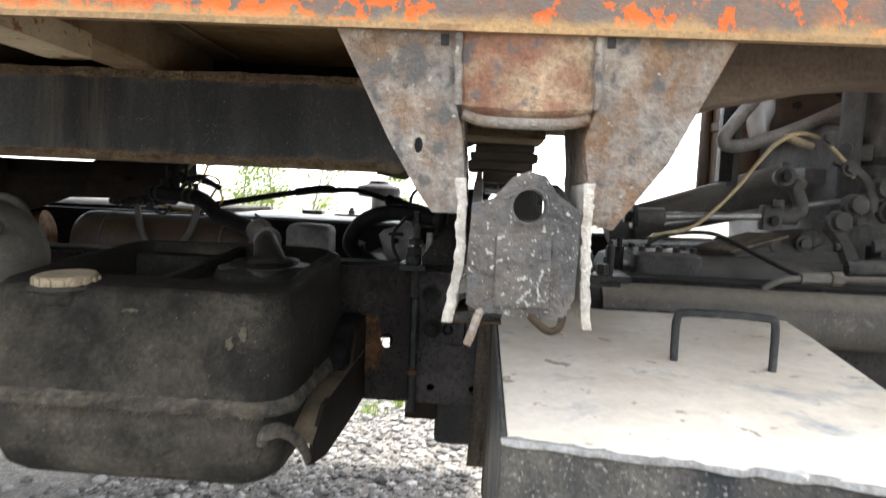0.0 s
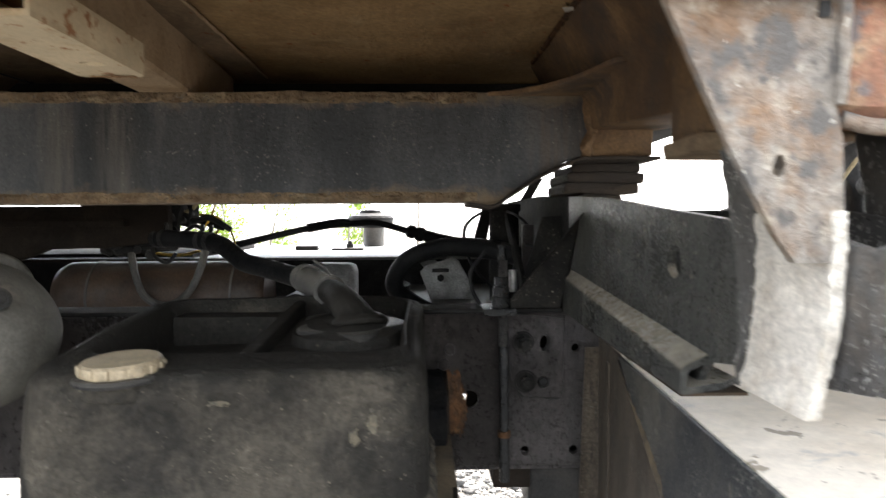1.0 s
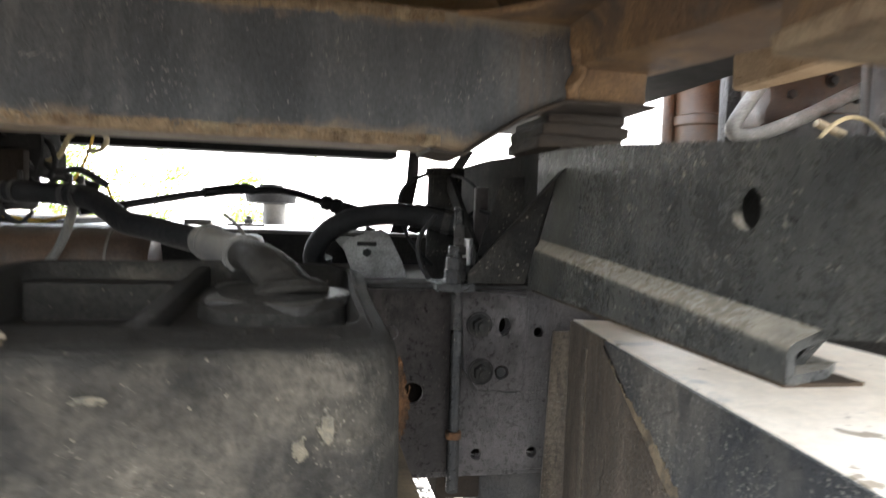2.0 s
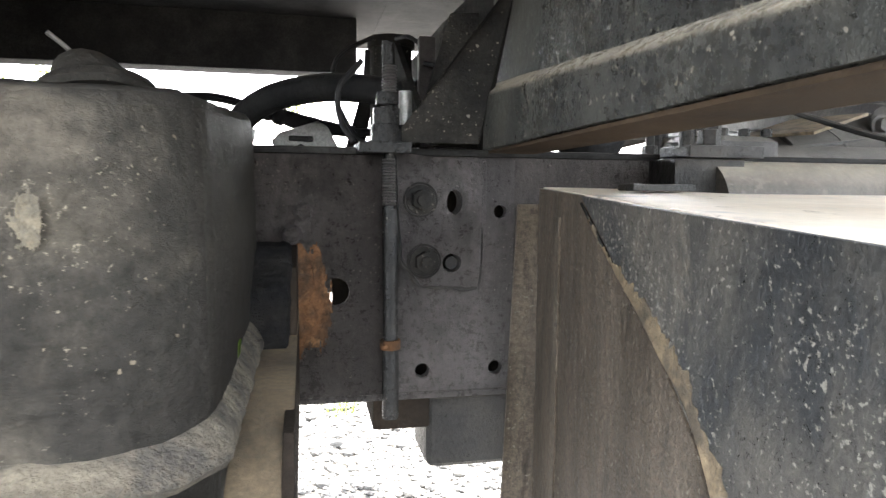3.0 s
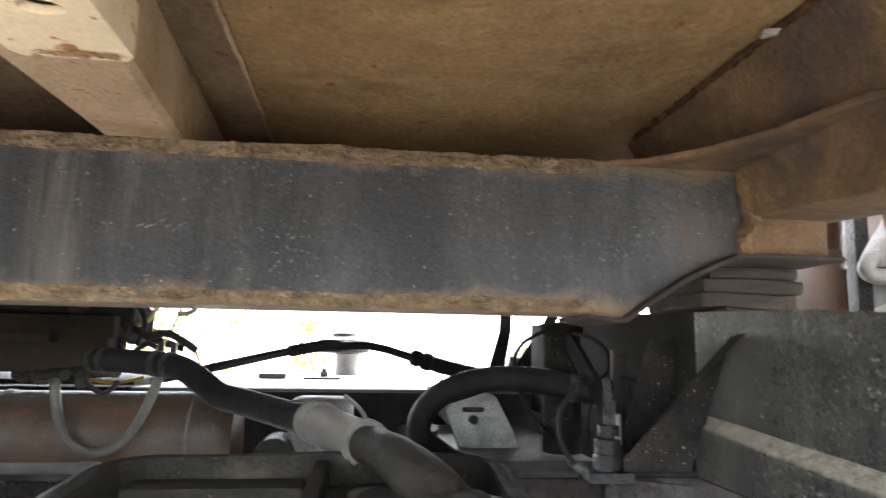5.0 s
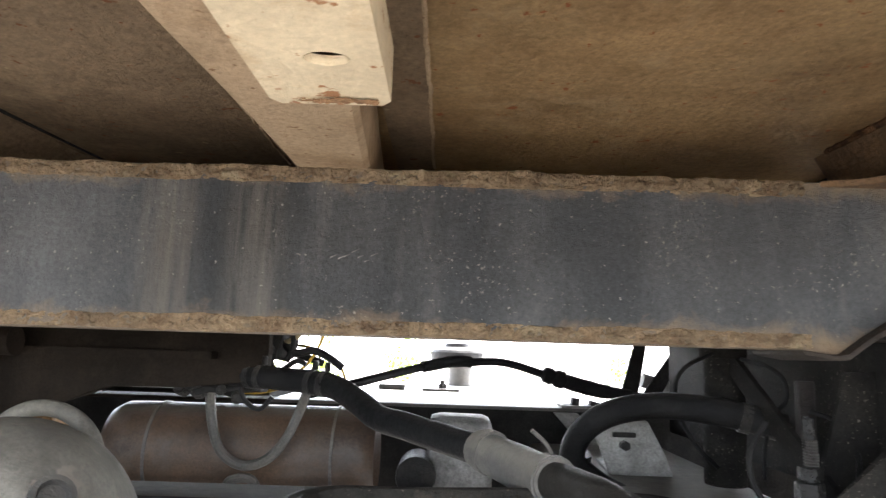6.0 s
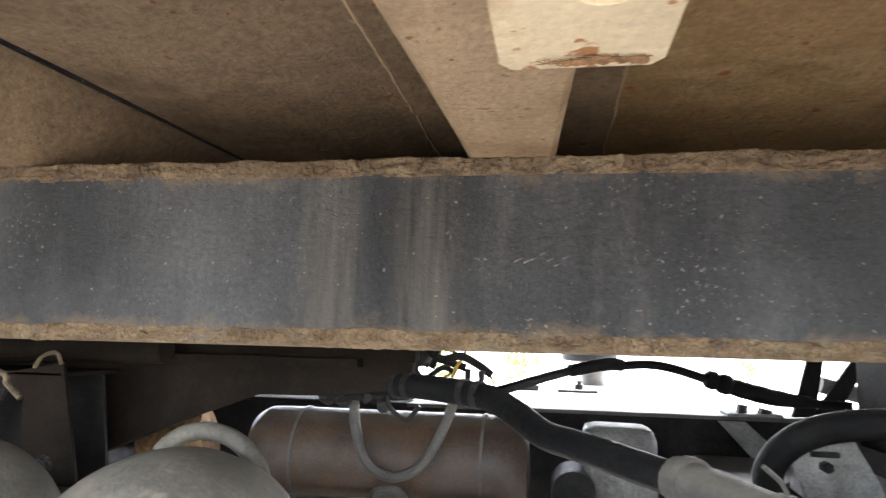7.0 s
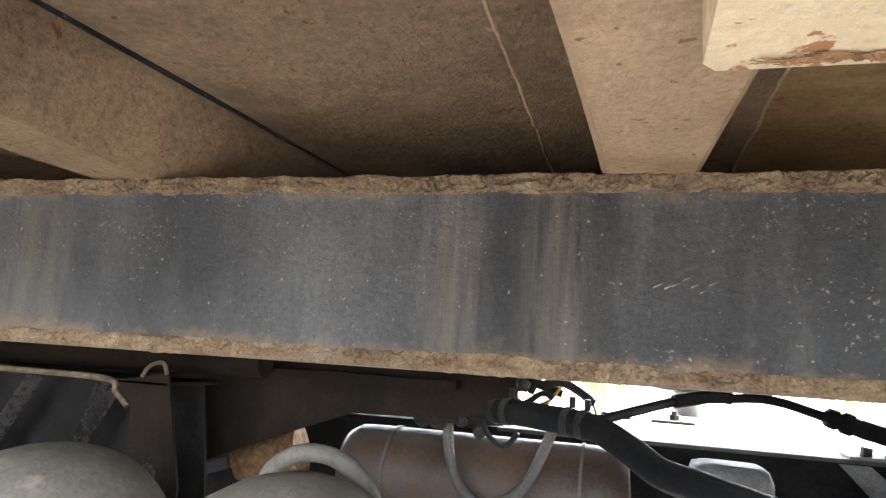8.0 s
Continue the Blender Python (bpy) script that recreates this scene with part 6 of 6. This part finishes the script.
for p, q in (((-0.020, 1.211, 1.039), (-0.032, 1.214, 1.042)), ((-0.222, 1.335, 0.972), (-0.2225, 1.338, 0.960))):
    part("hose_clip", rod(p, q, 0.0198, 18), M_GREASE, loop)
single("thin_cable", hose([(-0.040, 1.28, 1.125), (-0.078, 1.28, 1.105), (-0.094, 1.28, 1.080), (-0.090, 1.28, 1.040), (-0.070, 1.28, 1.000), (-0.035, 1.285, 0.965)], 0.0032, 8), M_HOSEBLACK, "thin black cable looped round the post", "cable")
single("thin_cable", hose([(-0.012, 1.25, 1.118), (-0.002, 1.20, 1.110), (0.016, 1.19, 1.092), (0.017, 1.19, 1.065), (0.002, 1.195, 1.045), (-0.008, 1.20, 1.0), (-0.008, 1.20, 0.965)], 0.0028, 8), M_HOSEBLACK, "thin black cable bowed beside the post", "cable")
single("thin_cable", hose([(-0.075, 1.05, 1.05), (-0.098, 1.04, 1.02), (-0.098, 1.035, 0.99), (-0.085, 1.03, 0.965)], 0.0032, 8), M_HOSEBLACK, "thin black cable curling beside the tie rod", "cable")
single("thin_cable", hose([(0.0, 1.10, 1.06), (0.02, 1.08, 1.05), (0.028, 1.06, 1.02), (0.022, 1.05, 0.99)], 0.003, 8), M_HOSEBLACK, "thin black wire on the beam's root", "cable")
single("yellow_wire", hose([(-0.80, 1.86, 1.02), (-0.86, 1.88, 1.008), (-0.92, 1.88, 1.012), (-0.98, 1.87, 1.03)], 0.004, 8), M_YELLOW, "yellow wire sagging over the far rail", "wire")
single("yellow_wire", hose([(-0.70, 1.62, 1.04), (-0.68, 1.62, 1.075), (-0.67, 1.63, 1.10), (-0.69, 1.63, 1.115), (-0.74, 1.63, 1.12)], 0.003, 8), M_YELLOW, "thin yellow wire looped under the bed", "wire")
single("wiring_tail", hose([(-0.80, 1.60, 1.10), (-0.74, 1.60, 1.108), (-0.70, 1.61, 1.098), (-0.66, 1.62, 1.085)], 0.007, 10), M_RUBBER, "black taped wiring tail", "wire")
single("pale_strap", hose([(-0.815, 1.46, 1.06), (-0.824, 1.472, 1.03), (-0.820, 1.478, 0.985), (-0.806, 1.48, 0.942), (-0.780, 1.48, 0.919), (-0.750, 1.48, 0.914), (-0.718, 1.48, 0.928), (-0.693, 1.48, 0.958), (-0.675, 1.475, 0.995), (-0.660, 1.46, 1.030), (-0.652, 1.44, 1.05)], 0.0085, 10), M_PIPE, "dusty pale hose hanging in a loop", "hose")

# ---- rusty cylinder, pale casting ----
muffler = thing("muffler", (-0.77, 1.585, 0.86), "brown rusty cylinder with straps across the frame", "muffler")
part("shell", turned([(0.0, 0.0), (0.05, 0.002), (0.075, 0.012), (0.085, 0.03), (0.086, 0.06), (0.086, 0.445), (0.083, 0.475), (0.07, 0.495), (0.0, 0.50)], (-1.04, 1.585, 0.921), (1, 0, 0), 40), M_MUFF, muffler)
for x in (-0.945, -0.620):
    part("strap", turned([(0.0865, 0), (0.0885, 0), (0.0885, 0.005), (0.0865, 0.005)], (x, 1.585, 0.921), (1, 0, 0), 40), M_PIPE, muffler)
part("inlet_cone", turned([(0.030, 0.0), (0.034, 0.004), (0.052, 0.10), (0.052, 0.125), (0.0, 0.125)], (-1.235, 1.53, 0.925), (1, 0.2, 0.22), 28), M_STAIN, muffler, "rusty tan inlet cone")
part("lower_pipe", rod((-1.0, 1.49, 0.862), (-0.42, 1.49, 0.868), 0.012, 14), M_PIPE, muffler)
part("hook", hose([(-0.79, 1.48, 0.874), (-0.78, 1.478, 0.89), (-0.75, 1.478, 0.893), (-0.735, 1.48, 0.876)], 0.008, 10), M_PIPE, muffler)
block = thing("pale_casting", (-0.39, 1.58, 0.80), "pale dusty cast housing inside the frame", "casting")
bm = loft([(-0.452, -0.335, 1.53, 1.64, 0.02, 0.80, 0), (-0.452, -0.335, 1.53, 1.64, 0.02, 0.98, 0), (-0.447, -0.340, 1.54, 1.635, 0.018, 0.995, 0), (-0.435, -0.35, 1.55, 1.62, 0.015, 1.0, 0)], rough=0.003)
part("housing", bm, M_PALE, block)
part("cover", rod((-0.47, 1.50, 0.90), (-0.47, 1.60, 0.90), 0.035, 20, bevel=0.005), M_GREASE, block)

# ---- air reservoirs with domed ends ----
def reservoir(cx, cy, cz, r, hoop=False):
    """A short domed vessel on a saddle that reaches back to the rail; its axis leans a little to the rear of the truck."""
    ob = thing("air_reservoir", (cx, cy, cz - r), "pale dusty air reservoir with a domed end", "air tank", "air reservoirs")
    way = Vector((-0.10, 0.99, 0.0)).normalized()
    dome = [(0.0, 0.0), (0.22, 0.0015), (0.42, 0.006), (0.60, 0.014), (0.75, 0.026), (0.87, 0.042), (0.95, 0.060), (0.99, 0.078), (1.0, 0.095), (0.98, 0.118), (0.90, 0.145), (0.74, 0.168), (0.45, 0.185), (0.0, 0.192)]
    nose = Vector((cx, cy, cz)) - way * 0.085
    bm = turned([(a * r, b) for a, b in dome], nose, way, 56)
    part("shell", roughened(bm, 12, 0.0025, cx), M_AIRTANK, ob)
    plug = nose + Vector((0.066, 0.030, 0.056))
    part("port_plug", turned([(0.015, -0.004), (0.015, 0.002), (0.011, 0.003), (0.009, -0.002), (0.0, -0.002)], plug, (0.60, -0.60, 0.52), 20), M_GREASE, ob, "dark port plug")
    part("saddle", box(cx - 0.045, cx - 0.005, cy + 0.02, 1.0200, cz - r * 0.93, cz - r * 0.93 + 0.03, 0.004), M_DARK, ob)
    if hoop:
        c = Vector((cx - 0.034, cy + 0.112, cz + 0.042))
        arch = [c + Vector((-0.060 * math.cos(a), 0.012 * math.cos(a), 0.056 * math.sin(a) ** 0.9)) for a in [math.pi * k / 12 for k in range(13)]]
        part("lifting_hoop", hose([arch[0] + Vector((0, 0, -0.045))] + arch + [arch[-1] + Vector((0.006, 0, -0.045))], 0.0078, 12, 4), M_AIRTANK, ob, "bent lifting hoop")


reservoir(-0.763, 0.832, 0.954, 0.100, True)
reservoir(-1.005, 0.870, 0.946, 0.103)

# ---- tapered arm and hanger behind the bed beam ----
hanger = thing("hoist_arm", (-1.1, 1.36, 0.95), "dark brown tapered hoist arm behind the bed beam", "hoist")
part("arm_plate", plate([(-1.60, 1.135), (-0.70, 1.135), (-0.70, 1.062), (-0.83, 1.048), (-0.945, 1.046), (-1.07, 1.00), (-1.20, 0.945), (-1.26, 0.90), (-1.60, 0.90)], "y", 1.36, 1.385, bevel=0.003), M_BROWNDARK, hanger)
part("arm_flange", sweep([(1.33, 1.092), (1.33, 1.104), (1.359, 1.104), (1.359, 1.092)], "x", -1.6, -0.78, 12, wobble=0.003), M_BROWNDARK, hanger)
part("top_tube", rod((-1.60, 1.30, 1.105), (-1.06, 1.30, 1.112), 0.022, 16), M_BROWNDARK, hanger)
def lumps(x0, x1, y0, y1, z0, z1, seed):
    """A knobbly greasy casting with small bosses and plugs."""
    rnd = random.Random(seed)
    bm = box(x0, x1, y0, y1, z0, z1, 0.008)
    bmesh.ops.subdivide_edges(bm, edges=bm.edges, cuts=4, use_grid_fill=True)
    body = part("valve_body", roughened(bm, 26, 0.011, seed), M_DARK, hanger, "soot-black knobbly valve block")
    for k in range(12):
        c = (rnd.uniform(x0, x1), rnd.uniform(y0, y0 + 0.02), rnd.uniform(z0, z1))
        part("plug", rod(c, (c[0] + rnd.uniform(-0.012, 0.012), c[1] - rnd.uniform(0.012, 0.035), c[2] + rnd.uniform(-0.01, 0.01)), rnd.uniform(0.006, 0.015), 9, bevel=0.002), M_GREASE, body)


lumps(-0.90, -0.695, 1.41, 1.53, 1.095, 1.19, 3)
lumps(-0.86, -0.735, 1.42, 1.52, 1.035, 1.10, 8)
for pts, r in (([(-0.70, 1.45, 1.12), (-0.675, 1.44, 1.105), (-0.645, 1.44, 1.110), (-0.618, 1.44, 1.098), (-0.598, 1.45, 1.083)], 0.0065), ([(-0.72, 1.44, 1.09), (-0.70, 1.43, 1.075), (-0.672, 1.43, 1.092), (-0.655, 1.43, 1.087)], 0.0045),
               ([(-0.76, 1.42, 1.06), (-0.745, 1.40, 1.03), (-0.72, 1.40, 1.015), (-0.70, 1.40, 1.035)], 0.004), ([(-0.71, 1.45, 1.165), (-0.688, 1.44, 1.15), (-0.68, 1.44, 1.12), (-0.69, 1.44, 1.09)], 0.005)):
    single("wiring_tail", hose(pts, r, 9), M_RUBBER, "black taped wiring tail at the valve block", "wire")
single("yellow_wire", hose([(-0.622, 1.45, 1.172), (-0.632, 1.45, 1.135), (-0.648, 1.45, 1.10), (-0.668, 1.45, 1.078), (-0.70, 1.45, 1.07)], 0.0025, 8), M_YELLOW, "thin yellow wire hanging from the bed", "wire")
single("yellow_wire", hose([(-0.605, 1.45, 1.095), (-0.594, 1.45, 1.07), (-0.588, 1.44, 1.05), (-0.60, 1.43, 1.04)], 0.0022, 8), M_YELLOW, "thin yellow wire curling over the hose", "wire")
single("cable_loop", hose([(-0.70, 1.45, 1.12), (-0.672, 1.44, 1.135), (-0.656, 1.44, 1.168), (-0.625, 1.44, 1.184), (-0.598, 1.44, 1.168), (-0.606, 1.44, 1.147), (-0.630, 1.44, 1.142)], 0.0045, 9), M_TUBE, "pale plastic tube curled in a loop", "tube")
step = thing("spring_hanger", (-1.2, 1.25, 0.85), "dark folded steel spring hanger with pale edges", "bracket")
part("hanger_side", plate([(-1.16, 1.092), (-1.125, 0.94), (-1.13, 0.85), (-1.21, 0.85), (-1.215, 1.04), (-1.25, 1.075)], "y", 1.215, 1.221, bevel=0.002), M_BROWNDARK, step)
part("hanger_top", box(-1.60, -1.16, 1.215, 1.34, 1.072, 1.078, 0.0015), M_BROWNDARK, step)
part("hanger_edge", hose([(-1.60, 1.213, 1.079), (-1.42, 1.213, 1.079), (-1.262, 1.213, 1.077), (-1.24, 1.213, 1.06), (-1.218, 1.213, 1.042)], 0.0045, 8), M_WEAR, step, "pale worn edge")
part("hanger_web", plate([(-1.335, 0.96), (-1.30, 1.07), (-1.255, 1.07), (-1.315, 0.96)], "y", 1.24, 1.246, bevel=0.001), M_RAIL, step)
part("hanger_web", plate([(-1.50, 0.96), (-1.43, 1.07), (-1.40, 1.07), (-1.47, 0.96)], "y", 1.24, 1.246, bevel=0.001), M_RAIL, step)
part("hanger_back", plate([(-1.60, 1.071), (-1.16, 1.071), (-1.13, 0.86), (-1.60, 0.86)], "y", 1.30, 1.306, bevel=0.001), M_DARK, step)
part("hanger_bolt", bolt_shape((-1.175, 1.215, 0.955), (0, -1, 0), 0.010, 0.01, 0.014), M_RAIL, step)
part("hook", hose([(-1.19, 1.20, 1.085), (-1.175, 1.195, 1.10), (-1.155, 1.195, 1.105), (-1.15, 1.20, 1.09)], 0.0028, 8), M_ARM, step)

# ---- saplings beyond ----
def sapling(x, y, height, seed, spread, low, twigs):
    """A thin tree: leaning trunk, fine limbs and many small leaves from the height low upwards."""
    rnd = random.Random(seed)
    ob = thing("sapling", (x, y, 0), "thin sapling with fine yellow-green leaves", "tree", "saplings beyond the truck")
    top = (x + rnd.uniform(-0.15, 0.15), y, height)
    part("trunk", hose([(x, y, -0.02), (x + rnd.uniform(-0.06, 0.06), y, height * 0.4), top], 0.02, 8, radii=[0.016, 0.012, 0.005]), M_BARK, ob)
    bm = None
    verts, faces = [], []
    for k in range(twigs):
        f = rnd.uniform(low / height, 0.98)
        base = Vector((x, y, 0)).lerp(Vector(top), f)
        a = rnd.uniform(0, 6.28)
        tip = base + Vector((math.cos(a) * spread * rnd.uniform(0.4, 1), math.sin(a) * spread * rnd.uniform(0.4, 1), rnd.uniform(0.02, 0.25)))
        bm = hose([base, base.lerp(tip, 0.5) + Vector((0, 0, 0.03)), tip], 0.003, 5, 3, bm=bm)
        for j in range(70):
            c = base.lerp(tip, rnd.uniform(0.15, 1.1)) + Vector([rnd.gauss(0, 0.055) for _ in range(3)])
            n = Vector([rnd.gauss(0, 1) for _ in range(3)]).normalized()
            u = n.orthogonal().normalized()
            w = n.cross(u)
            s = rnd.uniform(0.012, 0.028)
            i = len(verts)
            verts += [c - u * s, c + w * s * 0.5, c + u * s, c - w * s * 0.5]
            faces.append((i, i + 1, i + 2, i + 3))
    tagged(part("limbs", bm, M_BARK, ob), kind="stuff")
    me = bpy.data.meshes.new("leaves")
    me.from_pydata([tuple(v) for v in verts], [], faces)
    me.materials.append(M_LEAF)
    lv = tagged(new("leaves", me), kind="stuff")
    lv.parent = ob
    lv.matrix_parent_inverse = Matrix.Translation((-x, -y, 0))
    return ob


for k, (x, y, h, s, low, n) in enumerate(((-2.45, 6.7, 2.0, 0.45, 0.6, 16), (-2.05, 6.5, 1.75, 0.42, 0.6, 18), (-1.70, 6.8, 1.5, 0.3, 0.6, 10), (-0.98, 6.6, 1.32, 0.22, 0.8, 6), (-0.25, 6.9, 1.9, 0.12, 1.6, 2),
                                         (-0.78, 6.8, 1.38, 0.20, 0.8, 5), (1.2, 6.8, 1.30, 0.2, 0.8, 4), (-3.4, 6.9, 2.2, 0.5, 0.6, 12))):
    sapling(x, y, h, 20 + k, s, low, n)

# ---- grass tufts and gravel ----
def tuft(x, y, seed):
    rnd = random.Random(seed)
    bm = bmesh.new()
    for k in range(40):
        a, l, w = rnd.uniform(0, 6.28), rnd.uniform(0.04, 0.13), rnd.uniform(0.0015, 0.003)
        c = Vector((x + rnd.gauss(0, 0.03), y + rnd.gauss(0, 0.03), -0.005))
        d = Vector((math.cos(a) * 0.5, math.sin(a) * 0.5, 1)).normalized() * l
        side = Vector((-math.sin(a), math.cos(a), 0)) * w
        v = [bm.verts.new(p) for p in (c - side, c + side, c + d * 0.6 + side * 0.7, c + d * 0.6 - side * 0.7, c + d + Vector((math.cos(a), math.sin(a), -0.3)) * l * 0.3)]
        bm.faces.new((v[0], v[1], v[2], v[3]))
        bm.faces.new((v[3], v[2], v[4]))
    return bm


bm = bmesh.new()
for k, (x, y) in enumerate(((-0.42, 3.0), (-0.30, 3.15), (-0.15, 3.3), (0.02, 3.05), (-0.5, 3.5), (0.3, 3.4), (-0.7, 3.2), (0.12, 3.9), (-0.2, 4.2), (-0.9, 4.0), (0.5, 4.3))):
    bm = merged(bm, tuft(x, y, k))
single("grass", bm, M_LEAF, "sparse green grass tufts among the gravel", "grass", kind="stuff", smooth=False)


def pebble(seed):
    bm = bmesh.new()
    bmesh.ops.create_icosphere(bm, subdivisions=1, radius=1)
    for v in bm.verts:
        v.co *= 1 + 0.35 * noise.noise(v.co * 1.1 + Vector((seed * 7.0, 0, 0)))
        v.co.z *= 0.55
    me = bpy.data.meshes.new("stone")
    bm.to_mesh(me)
    bm.free()
    me.materials.append(M_STONE)
    me.polygons.foreach_set("use_smooth", [True] * len(me.polygons))
    return me


pebbles = [pebble(k) for k in range(6)]
rnd = random.Random(42)
for k in range(300):
    ob = new("stone", pebbles[k % 6])
    s = min(0.034, 0.006 + rnd.expovariate(170))
    x, y = rnd.uniform(-0.95, 0.75), rnd.uniform(1.8, 3.6)
    ob.parent = ground
    ob.location = (x, y, s * 0.3 + 0.02 * noise.noise(Vector((x, y, 0)) * 0.9))
    ob.rotation_euler = (rnd.uniform(-0.3, 0.3), rnd.uniform(-0.3, 0.3), rnd.uniform(0, 6.28))
    ob.scale = (s, s * rnd.uniform(0.6, 1), s)
# the rest of the gravel, joined
nrng = np.random.RandomState(7)
proto = [np.array([v.co[:] for v in m.vertices]) for m in pebbles]
tri_f = np.array([p.vertices[:] for p in pebbles[0].polygons])
V, Fc, at0 = [], [], 0
for k in range(30000):
    wide = k % 5 == 0
    x, y = (nrng.uniform(-4, 4), nrng.uniform(-1.5, 8)) if wide else (nrng.uniform(-1.3, 1.1), nrng.uniform(1.5, 4.2))
    s = min(0.03, 0.0035 + nrng.exponential(0.0042 if not wide else 0.008))
    a = nrng.uniform(0, 6.28)
    p = proto[k % 6] * s
    c, w = math.cos(a), math.sin(a)
    q = np.stack([p[:, 0] * c - p[:, 1] * w + x, p[:, 0] * w + p[:, 1] * c + y, p[:, 2] + s * 0.25 + 0.02 * noise.noise(Vector((x, y, 0)) * 0.9)], 1)
    V.append(q)
    Fc.append(tri_f + at0)
    at0 += len(q)
me = bpy.data.meshes.new("gravel")
me.from_pydata(np.concatenate(V).tolist(), [], np.concatenate(Fc).tolist())
me.materials.append(M_GRAVEL)
gravel = tagged(new("gravel", me), "loose grey gravel covering the ground", "gravel", kind="stuff")
